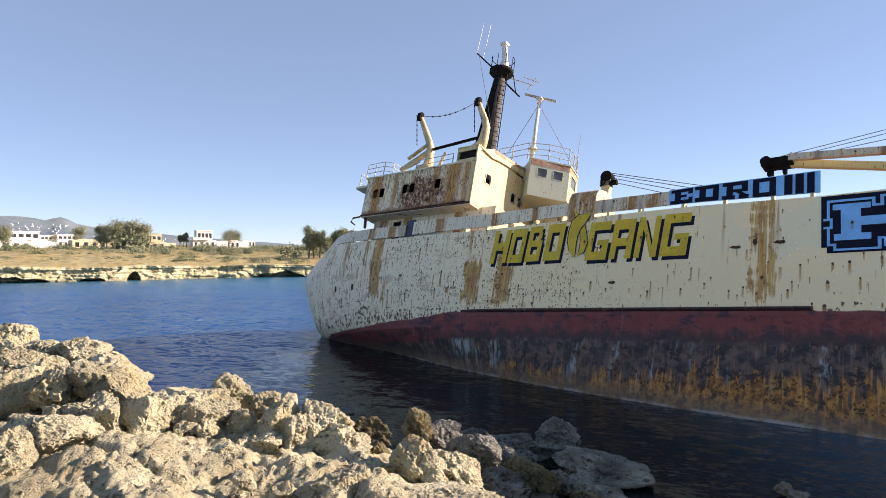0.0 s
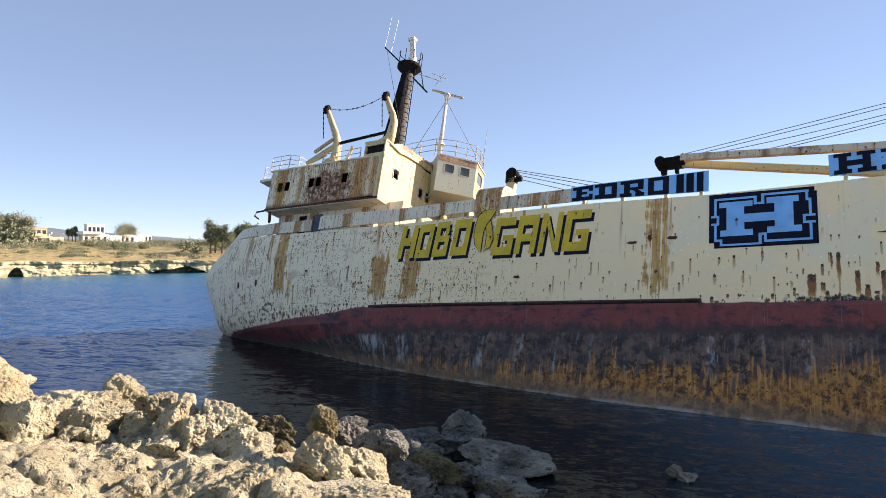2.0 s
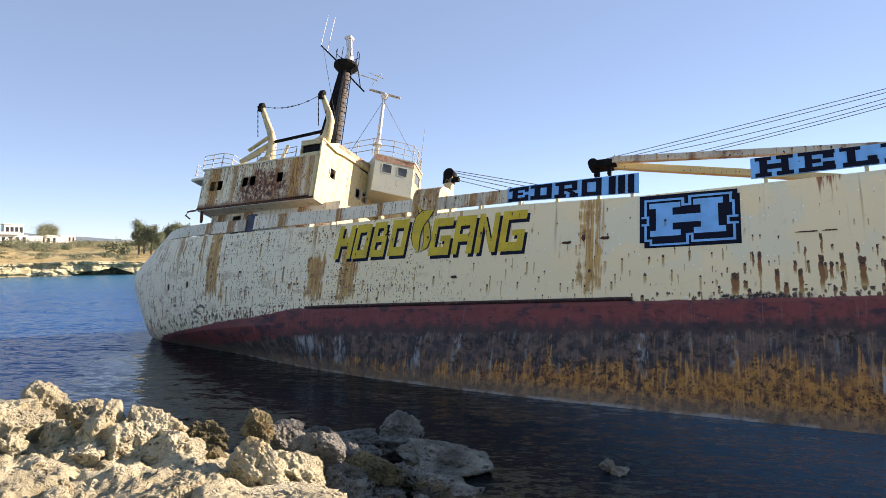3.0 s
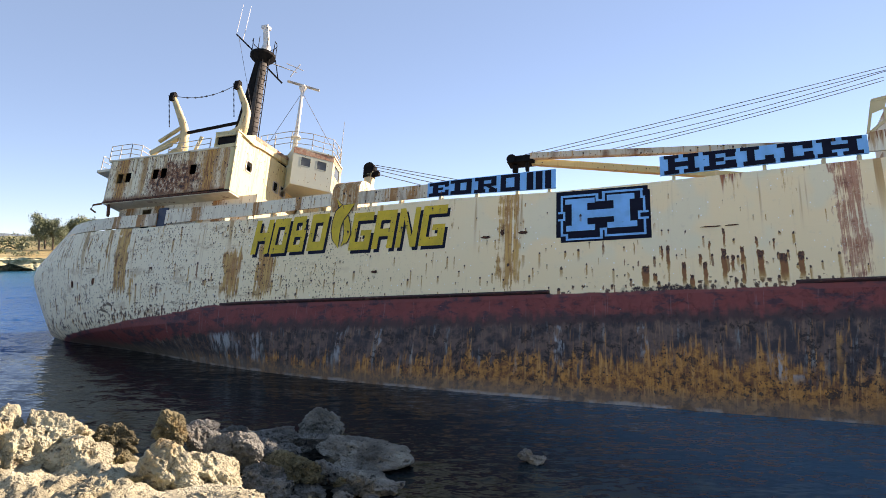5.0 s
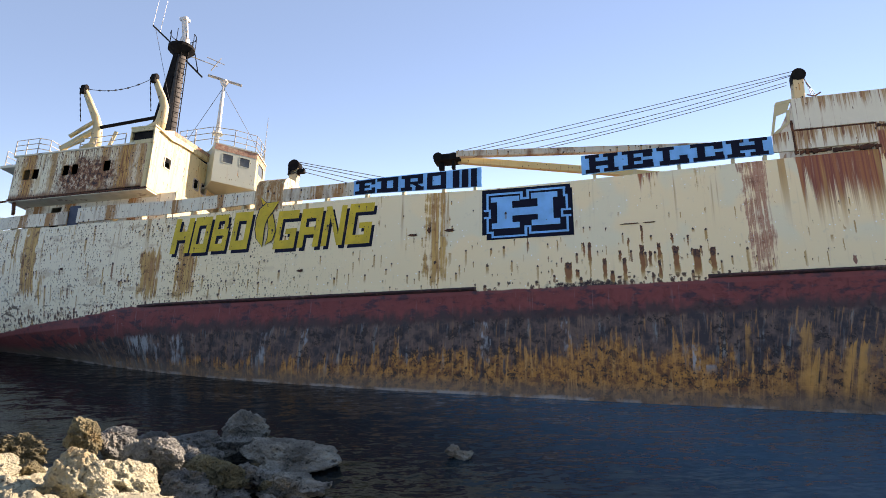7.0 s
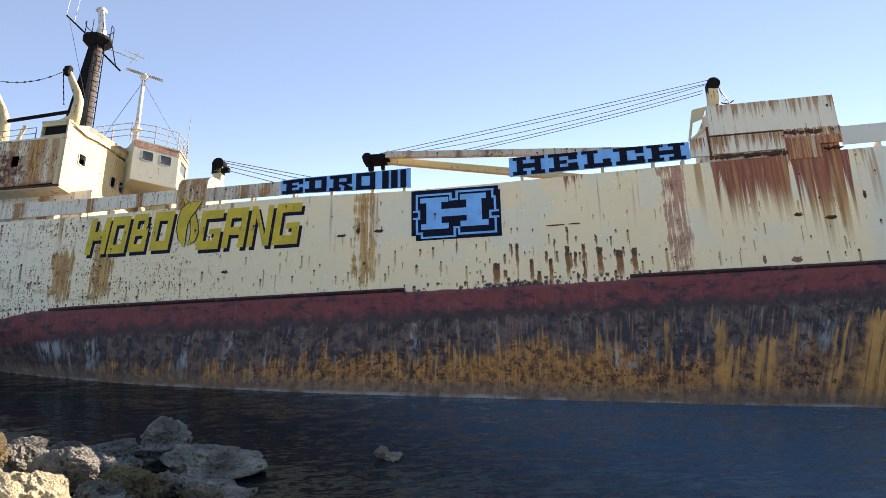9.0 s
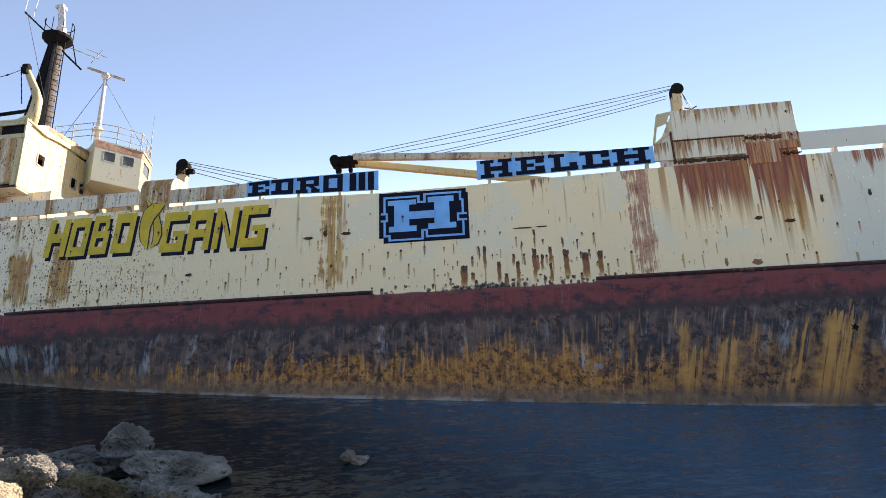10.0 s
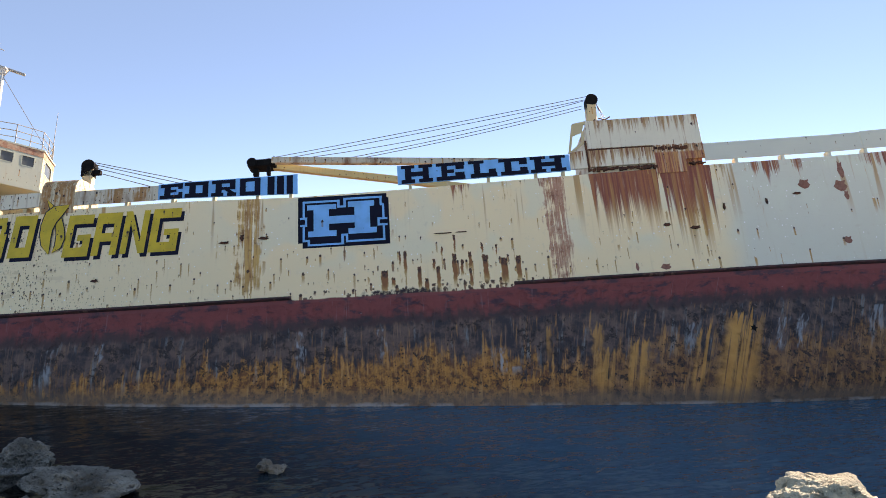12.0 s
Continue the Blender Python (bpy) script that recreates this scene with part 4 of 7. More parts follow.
def shell_strip(z_lo, z_hi, s0, s1, n, thick, nz=1, by_x=True):
    """A strip of plating along the shell between two height functions of X, with its thickness inwards."""
    mb, rows = MB(), []
    for i in range(n + 1):
        s = s0 + (s1 - s0) * i / n
        col = []
        for j in range(nz + 1):
            Z, X = 7.6, s
            for _ in range(4 if not by_x else 1):
                X = s if by_x else hull_point(s, Z)[0]
                Z = z_lo(X) + (z_hi(X) - z_lo(X)) * j / nz
            p = Vector(shell_at(X, Z) if by_x else hull_point(s, Z))
            q = Vector((p.x, p.y + thick, p.z)) if by_x or s > 0.5 else p + (Vector((-12, YC, p.z)) - p).normalized() * thick
            col += [(p, q)]
        rows.append(col)
    vs, fs, w = [], [], 2 * (nz + 1)
    for col in rows:
        vs += [p for p, q in col] + [q for p, q in col]
    m = nz + 1
    for i in range(n):
        a, b = i * w, (i + 1) * w
        for j in range(nz):
            fs += [(a + j, b + j, b + j + 1, a + j + 1), (a + m + j + 1, b + m + j + 1, b + m + j, a + m + j)]
        fs += [(a, a + m, b + m, b), (a + nz, b + nz, b + m + nz, a + m + nz)]
    for a in (0, n * w):
        for j in range(nz):
            fs += [(a + j, a + j + 1, a + m + j + 1, a + m + j)]
    return mb.add(vs, fs)


def build_hull():
    mb, low = MB(), MB()
    ss = [i / 22 for i in range(22)] + [1 + i / 40 for i in range(40)] + [2 + i / 20 for i in range(21)]
    zs = [-2.6, -1.8, -1.2, -0.7, -0.2, 0.3, 0.8, 1.3, 1.8, 2.3, 2.8, 3.3, 3.8, 4.4, 5.0, 5.6, 6.2, 6.6, 7.0]
    rows = []
    for sgn in (1, -1):
        grid = []
        for s in ss:
            col = [hull_point(s, z) for z in zs]
            Z = 7.6
            for _ in range(4):
                Z = ztop(hull_point(s, Z)[0])
            col.append(hull_point(s, Z))
            grid.append([(x, YC + sgn * (y - YC), z) for x, y, z in col])
        rows.append(grid)
        m = len(grid[0])
        vs = [p for col in grid for p in col]
        # the topside paint comes lower on the counter
        cut = [10 if grid[i + 1][10][0] < -9.5 else 11 for i in range(len(ss) - 1)]
        quad = lambda i, j: (i * m + j, (i + 1) * m + j, (i + 1) * m + j + 1, i * m + j + 1)
        low.add(vs, [quad(i, j) for i in range(len(ss) - 1) for j in range(cut[i])])
        mb.add(vs, [quad(i, j) for i in range(len(ss) - 1) for j in range(cut[i], m - 1)])
    # deck, a little below the plating's top edge
    deck = MB()
    vs, fs = [], []
    for i in range(len(ss)):
        for g in rows:
            x, y, z = g[i][-1]
            vs.append((x, YC + (y - YC) * 0.995, z - 0.22))
    fs = [(2 * i, 2 * i + 2, 2 * i + 3, 2 * i + 1) for i in range(len(ss) - 1)]
    deck.add(vs, fs)
    return mb, low, deck


hull_mb, low_mb, deck_mb = build_hull()
hull = part("hull", hull_mb, m_hull[0], ship, "cream topsides streaked and blistered with rust", smooth=True)
for m in m_hull[1:]:
    hull.data.materials.append(m)
for f in hull.data.polygons:
    f.material_index = sum(f.center.x > c for c in HULL_CUTS[1:-1])
part("bottom", low_mb, m_bottom, ship, "red band over bare plates scaled with orange rust", smooth=True)
part("deck", deck_mb, m_deck, ship, "rusted steel deck")

# fender bars along the top of the red band
for xa, xb in ((-8.8, 6.25), (14.6, 44.0)):
    mb, prof = MB(), ((0.0, 0.055), (0.08, 0.050), (0.13, 0.02), (0.13, -0.03), (0.08, -0.07), (0.0, -0.09))
    n = 40
    vs, k = [], len(prof)
    for i in range(n + 1):
        X = xa + (xb - xa) * i / n
        zc = 3.53 + (0.05 if X > 14 else 0.0)
        taper = min(1.0, 0.12 + (i / n) * (xb - xa) / 1.2) if xa < 0 else 1.0
        taper = taper * min(1.0, 0.25 + (i / n) * (xb - xa) / 1.5)
        for d, h in prof:
            x, y, z = shell_at(X, zc + h)
            vs.append((x, y - d * taper + 0.01, z))
    fs = [(i * k + j, (i + 1) * k + j, (i + 1) * k + j + 1, i * k + j + 1) for i in range(n) for j in range(k - 1)]
    fs += [tuple(range(k)), tuple(range(n * k + k - 1, n * k - 1, -1))]
    part("fender_bar", mb.add(vs, fs), m_ledge, hull, "rusted half-round steel fender bar", smooth=False)


def s_of(X, Z=7.8):
    lo, hi = 0.0, 3.0
    for _ in range(40):
        m = (lo + hi) / 2
        lo, hi = (m, hi) if hull_point(m, Z)[0] < X else (lo, m)
    return (lo + hi) / 2


# bulwark strips above the slot
bulwark = part("bulwark", shell_strip(lambda X: ztop(X) + interp(X, (-20, -14, -8, -3), (0.05, 0.07, 0.16, 0.22)), lambda X: ztop(X) + interp(X, (-26, -16, -12, -3.6), (0.75, 0.72, 0.72, 0.84)), 0.0, s_of(-13.4), 24, 0.05, 1, False), m_grey, ship, "grey-white bulwark plating")
part("bulwark", shell_strip(lambda X: ztop(X) + interp(X, (-12, -8, -3), (0.10, 0.17, 0.22)), lambda X: ztop(X) + 0.82, -12.8, -3.55, 14, 0.05), m_grey, ship, "grey-white bulwark plating")
part("bulwark", shell_strip(lambda X: ztop(X) + 0.16, lambda X: ztop(X) + 0.76, -2.2, 1.03, 6, 0.05), m_side, ship, "rust-streaked bulwark plating")
edro = part("bulwark", shell_strip(lambda X: ztop(X) + 0.16, lambda X: ztop(X) + interp(X, (1, 6.5), (0.80, 1.00)), 1.03, 6.48, 6, 0.05), m_gblu, ship, "sky-blue painted bulwark panel")
helch = part("bulwark", shell_strip(lambda X: ztop(X) + 0.22, lambda X: ztop(X) + interp(X, (10.4, 17.3), (1.02, 0.93)), 10.42, 17.3, 6, 0.05), m_gblu, ship, "sky-blue painted bulwark panel")
part("bulwark", shell_strip(lambda X: ztop(X) + 0.21, lambda X: ztop(X) + 0.95, 22.75, 29.2, 10, 0.05), m_bow, ship, "clean grey bulwark plating")
part("bulwark", shell_strip(lambda X: ztop(X) + 0.21, lambda X: ztop(X) + 0.98, 29.22, 52.0, 20, 0.05), m_bow, ship, "clean grey bulwark plating")
for X in (-19, -17.2, -15.5, -10.8, -9.2, -7.9, -6.6, -5.2, -4.1, -1.6, -0.2, 1.6, 3.2, 4.9, 6.2, 10.9, 12.4, 14.0, 15.9, 17.0, 24.0, 25.9, 27.8, 29.3, 31.0, 33):
    x, y, z = shell_at(X, ztop(X))
    mb = MB().box((x - 0.06, y + 0.04, z - 0.15), (x + 0.06, y + 0.10, z + 0.32))
    mb.box((x - 0.02, y + 0.09, z - 0.2), (x + 0.02, y + 0.42, z + 0.30))
    part("stanchion", mb, m_davit if X < 20 else m_bow, bulwark, "stubby bulwark stay in the slot")


# ---- writing and painted shapes on the side ----
def flat(polys, x0, z0, sx, sz, mat, name, parent, label, lift=0.012, shear=0.0, deep=0.006):
    """Painted shapes: polygons in letter units set on the shell."""
    mb = MB()
    for poly in polys:
        mb.prism(poly, lambda u, v, d: shell_at(x0 + u * sx + shear * v * sz, z0 + v * sz, lift + d), 0.0, deep)
    return part(name, mb, mat, parent, label)


def R(a, b, c, d):
    return ((a, b), (c, b), (c, d), (a, d))


# letters in a unit cell, u across, v up
LET = {
    "H": [R(0, 0, .28, 1), R(.72, 0, 1, 1), R(.28, .38, .72, .62)],
    "O": [R(0, 0, .28, 1), R(.72, 0, 1, 1), R(.28, 0, .72, .24), R(.28, .76, .72, 1)],
    "B": [R(0, 0, .28, 1), R(.28, 0, .92, .2), R(.28, .42, .92, .6), R(.28, .82, .8, 1), R(.66, .2, .92, .42), R(.62, .6, .84, .82)],
    "G": [R(0, 0, .26, 1), R(.26, 0, 1, .22), R(.26, .78, 1, 1), R(.72, .22, 1, .52), R(.48, .38, .72, .52)],
    "A": [R(0, 0, .27, 1), R(.73, 0, 1, 1), R(.27, .74, .73, 1), R(.27, .32, .73, .52)],
    "N": [R(0, 0, .25, 1), R(.75, 0, 1, 1), ((.25, 1), (.25, .72), (.75, 0), (.75, .28))],
}
HOBO = (("H", -7.40, 0.90, 5.76, 1.62), ("O", -6.42, 0.80, 5.74, 1.64), ("B", -5.48, 0.82, 5.76, 1.66), ("O", -4.52, 0.84, 5.76, 1.70),
        ("G", -2.46, 0.96, 5.66, 1.70), ("A", -1.36, 0.94, 5.66, 1.72), ("N", -0.28, 0.92, 5.66, 1.74), ("G", 0.78, 1.06, 5.66, 1.76))
for ch, x, w, z, h in HOBO:
    flat(LET[ch], x + 0.11, z - 0.15, w, h, m_gnav, "letter_shadow", hull, "navy drop shadow of a letter", 0.006, 0.10, 0.003)
    flat(LET[ch], x, z, w, h, m_gyel, "letter", hull, "yellow sprayed block letter " + ch, 0.014, 0.10)


def leaf(near, far, grow):
    """A curved, pointed leaf between two edges, widened by grow."""
    a, b = [], []
    for i, (p, q) in enumerate(zip(near, far)):
        p, q = Vector(p), Vector(q)
        d = (q - p).normalized() * grow if (q - p).length > 1e-4 else Vector((0, 0))
        a.append(p - d), b.append(q + d)
    return [(a[i], b[i], b[i + 1], a[i + 1]) if 0 < i < len(a) - 2 else ((a[0], b[1], a[1]) if i == 0 else (a[i], b[i], b[i + 1])) for i in range(len(a) - 1)]


LEAF_A = (((-2.93, 5.78), (-3.24, 6.18), (-3.34, 6.62), (-3.33, 7.05), (-3.21, 7.53), (-2.92, 7.77), (-2.33, 7.81)),
          ((-2.93, 5.78), (-2.92, 6.08), (-2.92, 6.46), (-2.89, 6.80), (-2.78, 7.10), (-2.59, 7.36), (-2.33, 7.81)))
LEAF_B = (((-2.83, 5.86), (-2.73, 6.15), (-2.72, 6.58), (-2.79, 7.01), (-2.91, 7.37), (-3.09, 7.69), (-3.25, 8.11)),
          ((-2.83, 5.86), (-2.51, 6.05), (-2.40, 6.42), (-2.45, 6.81), (-2.59, 7.26), (-2.87, 7.72), (-3.25, 8.11)))
for k, (near, far) in enumerate((LEAF_B, LEAF_A)):
    flat(leaf(near, far, 0.040), 0, 0, 1, 1, m_gout, "emblem_outline", hull, "black outline of a leaf-like emblem", 0.034 + 0.014 * k)
    flat(leaf(near, far, -0.008), 0, 0, 1, 1, m_gyel, "emblem_leaf", hull, "yellow leaf of the emblem", 0.041 + 0.014 * k)

# the square badge: black ground, blue border line, blue slab letter
bx, bz, bw, bh = 6.50, 5.44, 3.52, 2.10
flat([R(0.0, .10, .98, 1), R(.05, 0, 1, .10), R(.98, .10, 1, .92)], bx, bz, bw, bh, m_gblk, "badge_ground", hull, "black painted square", 0.008)
border = [R(.05, .88, .46, .92), R(.56, .91, .93, .95), R(.43, .80, .46, .88), R(.43, .76, .53, .80), R(.50, .80, .53, .95), R(.53, .91, .57, .95),
          R(.05, .60, .075, .88), R(.02, .56, .10, .60), R(.075, .46, .10, .56), R(.02, .42, .10, .46), R(.05, .16, .075, .42), R(.05, .12, .13, .16), R(.105, .055, .13, .12),
          R(.105, .035, .50, .07), R(.47, .07, .50, .24), R(.47, .20, .545, .24), R(.52, .10, .545, .20), R(.52, .07, .95, .11), R(.925, .11, .95, .36), R(.87, .36, .98, .40), R(.87, .40, .895, .48),
          R(.87, .48, .98, .52), R(.925, .52, .95, .78), R(.90, .76, .95, .80), R(.90, .80, .925, .95)]
flat(border, bx, bz, bw, bh, m_gblu, "badge_border", hull, "blue stepped border line", 0.016)
slab = [R(.10, .74, .42, .84), R(.17, .32, .34, .74), R(.11, .21, .42, .32), R(.34, .45, .64, .60), R(.55, .76, .84, .87), R(.62, .34, .79, .76), R(.55, .23, .86, .34)]
flat(slab, bx, bz, bw, bh, m_gblu, "letter", hull, "blue slab-serif block letter H", 0.017)

SLAB = {
    "E": [R(.18, .22, .46, .8), R(0, .78, 1, 1), R(-.02, 0, 1, .24), R(.46, .42, .72, .6), R(.80, .62, 1, .78), R(.82, .24, 1, .4)],
    "D": [R(.12, .22, .42, .8), R(-.1, .78, 1, 1), R(-.08, 0, 1, .26), R(.74, .22, 1, .8)],
    "R": [R(.16, .2, .42, .8), R(0, .78, 1, 1), R(.76, .5, 1, .8), R(.42, .4, 1, .56), ((.5, .42), (.74, .42), (1, .18), (.76, .18)), R(-.02, 0, .5, .22), R(.66, 0, 1.04, .22)],
    "O": [R(0, 0, .28, 1), R(.72, 0, 1, 1), R(.28, 0, .72, .22), R(.28, .8, .72, 1)],
    "I": [R(0, 0, 1, 1)],
    "H": [R(.12, .18, .32, .84), R(.69, .18, .88, .84), R(.32, .36, .69, .62), R(0, 0, .43, .2), R(0, .82, .43, 1), R(.56, 0, 1, .2), R(.56, .82, 1, 1)],
    "e": [R(.18, .2, .38, .84), R(0, .82, 1, 1), R(.68, .6, .97, .82), R(.38, .4, .62, .6), R(0, 0, 1, .22), R(.66, .22, .98, .42)],
    "L": [R(.17, .2, .37, .84), R(.0, .82, .5, 1), R(.06, 0, .90, .24), R(.64, .24, .87, .46)],
    "C": [R(.17, .2, .38, .82), R(0, .80, .86, 1), R(.62, .6, .86, .8), R(.05, 0, .88, .22), R(.64, .22, .86, .42)],
}


def on_strip(ch, x, w, lo, hi, parent):
    """A dark letter on a bulwark panel: v runs from the panel's lower to its upper edge."""
    mb = MB()
    for poly in SLAB[ch]:
        def fn(u, v, d):
            X = x + u * w
            z = ztop(X) + lo(X) + (hi(X) - lo(X)) * v
            return shell_at(X, z, 0.010 + d)
        mb.prism(poly, fn, 0.0, 0.006)
    part("letter", mb, m_gblk, parent, "black painted block letter " + ch.upper())


for ch, x, w in (("E", 1.12, 0.86), ("D", 2.14, 0.84), ("R", 3.12, 0.92), ("O", 4.22, 0.80), ("I", 5.30, 0.27), ("I", 5.67, 0.27), ("I", 6.05, 0.24)):
    on_strip(ch, x, w, lambda X: 0.165, lambda X: interp(X, (1, 6.5), (0.76, 0.97)), edro)
for ch, x, w in (("H", 10.57, 1.24), ("e", 11.96, 1.14), ("L", 13.24, 1.26), ("C", 14.46, 1.32), ("H", 15.72, 1.42)):
    on_strip(ch, x, w, lambda X: 0.235, lambda X: interp(X, (10.4, 17.3), (1.01, 0.92)), helch)

# ---- casing beside the crane, flush with the side ----
casing = part("casing", MB().panel((18.12, -0.02, 8.93), (1, 0, 0.012), (0, 0, 1), 4.62, 1.27, 0.08), m_box, ship, "rust-streaked steel crane casing", bevel=0.01)
part("casing_plate", MB().panel((18.02, -0.035, 8.13), (1, 0, 0.012), (0, 0, 1), 2.72, 0.72, 0.06), m_box, casing)
part("casing_plate", MB().panel((20.7, -0.03, 7.7), (1, 0, 0.012), (0, 0, 1), 1.25, 1.30, 0.06), m_box, casing)
part("casing_plate", MB().panel((21.95, -0.03, 8.26), (1, 0, 0.012), (0, 0, 1), 0.8, 0.72, 0.06), m_box, casing)
part("casing_body", MB().box((18.2, 0.10, 7.8), (22.66, 2.9, 10.14)), m_box, casing)
part("corner_seam", MB().box((18.0, -0.055, 7.95), (18.07, 0.06, 9.3)).box((18.02, -0.045, 8.87), (20.75, 0.0, 8.92)), m_rust, casing, "rust-eaten seam")


def eaten_strip(x0, x1, z0, z1, seed):
    """A seam strip wasted into ragged teeth and holes."""
    rnd, mb, x = random.Random(seed), MB(), x0
    while x < x1 - 0.02:
        w = min(rnd.uniform(0.05, 0.16), x1 - x)
        lo, hi, d = z0 + rnd.uniform(0.0, 0.10), z1 - rnd.uniform(0.0, 0.05), rnd.uniform(0.05, 0.075)
        mb.prism(((x, lo), (x + w, lo + rnd.uniform(-0.03, 0.03)), (x + w, hi), (x, hi + rnd.uniform(-0.03, 0.02))), lambda u, v, q: (u, q, v), -d, 0.02)
        x += w + (rnd.uniform(0.01, 0.04) if rnd.random() < 0.3 else 0.0)
    return mb


for x0, x1, z0, z1, seed in ((18.05, 20.78, 7.90, 8.10, 3), (20.76, 22.1, 8.66, 8.88, 5), (22.05, 22.72, 7.96, 8.12, 8)):
    part("seam_strip", eaten_strip(x0, x1, z0, z1, seed), m_rust, casing, "rust-eaten ragged seam strip")
part("casing_wing", MB().prism(((17.3, 8.10), (18.05, 8.10), (18.05, 8.9), (17.35, 8.82)), lambda u, v, d: (u, d, v), -0.02, 0.06), m_box, casing)
mb = MB()
mb.beam((17.35, 0.02, 8.8), (17.62, 0.02, 10.05), 0.07, 0.09).beam((17.62, 0.02, 10.05), (18.2, 0.02, 10.15), 0.07, 0.12).beam((17.45, 0.02, 8.85), (17.95, 0.02, 9.25), 0.06, 0.1).beam((17.95, 0.02, 9.25), (17.98, 0.02, 9.75), 0.06, 0.1)
mb.prism(((17.55, 9.55), (17.95, 9.7), (18.1, 10.12), (17.62, 10.08)), lambda u, v, d: (u, d, v), 0.0, 0.03)
part("bracket", mb, m_davit, casing, "torn bracket plates")


# ---- deckhouse aft ----
SY = 0.55        # starboard wall of the overhanging house
house = part("deckhouse", MB().panel((-17.5, SY, 9.42), (1, 0, 0.012), (0, 0, 1), 7.6, 2.32, 0.06,
             [(u, 0.95, u + 0.42, 1.52) for u in (0.62, 1.14, 2.92, 3.44, 5.28)]), m_house_side, ship, "rust-streaked overhanging crew house")
wins = [(u, 0.95) for u in (0.62, 1.14, 2.92, 3.44, 5.28)]
for u, v in wins:
    part("window", MB().ring((-17.5 + u - 0.04, SY, 9.42 + v - 0.04 + 0.012 * u), (1, 0, 0.012), (0, 0, 1), 0.50, 0.65, 0.13, 0.05, 0.02), m_house_side, house, "rusted rounded window frame with no glass")
# forward bulkhead, sunlit
FX = -9.6
fw = [(0.98, 1.50, 1.46, 2.05), (3.46, 1.42, 3.92, 1.98), (4.16, 1.42, 4.62, 1.98)]
front = part("front_bulkhead", MB().panel((FX, SY, 9.38), (0, 1, 0.01), (0, 0, 1), 7.6, 3.15, 0.07, fw), m_house, ship, "sunlit cream front wall of the deckhouse")
for a, b, c, d in fw:
    part("window", MB().ring((FX, SY + a - 0.04, 9.38 + b - 0.04), (0, 1, 0.01), (0, 0, 1), c - a + 0.08, d - b + 0.08, 0.12, 0.06, 0.03), m_rail, front, "rounded window frame with no glass")
# rounded corner between them, and the wheel shelter with its slot
mb = MB()
for i in range(6):
    a0, a1 = radians(15 * i), radians(15 * (i + 1))
    c = (FX - 0.32, SY + 0.32)
    p = [(c[0] + 0.32 * math.sin(a), c[1] - 0.32 * math.cos(a)) for a in (a0, a1)]
    mb.add([(p[0][0], p[0][1], 9.38), (p[1][0], p[1][1], 9.38), (p[1][0], p[1][1], 11.74), (p[0][0], p[0][1], 11.74)], [(0, 1, 2, 3)])
part("corner", mb, m_house, house, smooth=True)
part("shelter", MB().panel((-10.95, SY - 0.01, 11.72), (1, 0, 0.02), (0, 0, 1), 1.35, 0.88, 0.06, [(0.06, 0.20, 1.27, 0.66)]), m_house, house, "small shelter with a wide open slot")
part("shelter_side", MB().panel((-10.95, SY + 1.6, 11.7), (0, -1, 0), (0, 0, 1), 1.6, 0.75, 0.06), m_house, house)
part("shelter_roof", MB().box((-10.97, SY - 0.03, 12.58), (FX + 0.02, SY + 2.2, 12.66)), m_house, house)
# Solid near-black blocks take the place of unlit rooms and shelter space.
part("interior", MB().box((-17.3, SY + 0.9, 9.5), (FX - 0.6, YC * 2 - 1.0, 11.6)), m_shade, house, "near-black block standing in for unlit rooms")
part("shelter_shade_block", MB().box((-10.85, SY + 0.12, 11.78), (FX - 0.08, SY + 1.5, 12.43)), m_shade, house, "near-black block standing in for the shelter's shade")
part("house_roof", MB().box((-17.65, SY - 0.05, 11.72), (-10.6, YC * 2 - 0.6, 11.80)).box((-18.6, SY + 0.15, 11.28), (-17.3, YC * 2 - 0.8, 11.42)), m_soffit, house, "thin stained roof deck")
part("lower_edge", MB().box((-17.55, SY - 0.025, 9.34), (FX + 0.0, SY + 0.05, 9.43)), m_rust, house, "rust-eaten lower edge")
part("soffit", MB().box((-17.5, SY + 0.03, 9.30), (FX - 0.02, YC * 2 - 0.6, 9.44)), m_soffit, house, "stained underside of the overhang")
part("aft_wall", MB().panel((-17.5, YC * 2 - 0.6, 9.42), (0, -1, 0), (0, 0, 1), YC * 2 - 0.6 - SY, 2.3, 0.06), m_side, house)
part("port_wall", MB().panel((FX, YC * 2 - 0.6, 9.4), (-1, 0, 0), (0, 0, 1), 7.9, 2.3, 0.06), m_side, house)
# parapet over the front bulkhead
mb = MB().prism(((0.0, 12.5), (0.9, 12.95), (4.1, 13.15), (4.1, 12.72), (1.6, 12.52), (0.95, 12.4)), lambda u, v, d: (FX + d, SY + 0.32 + u, v), -0.06, 0.10)
part("parapet", mb, m_house, front, "upturned parapet with rust along its edge")
mb = MB().prism(((1.0, 12.95), (4.1, 13.17), (4.1, 12.98), (1.0, 12.74)), lambda u, v, d: (FX + d, SY + 0.32 + u, v), 0.102, 0.112)
part("parapet_stain", mb, m_fascia, front, "flaking primer on the parapet edge")
# lower tier, set back under the overhang
low_holes = [(u, 0.95, u + 0.45, 1.3) for u in (2.6, 3.3, 5.2, 5.9)] + [(1.55, 0.0, 2.15, 1.55)]
lower = part("lower_tier", MB().panel((-17.2, 1.45, 7.6), (1, 0, 0.01), (0, 0, 1), 8.6, 1.75, 0.06, low_holes), m_grey, ship, "set-back lower wall with holes")
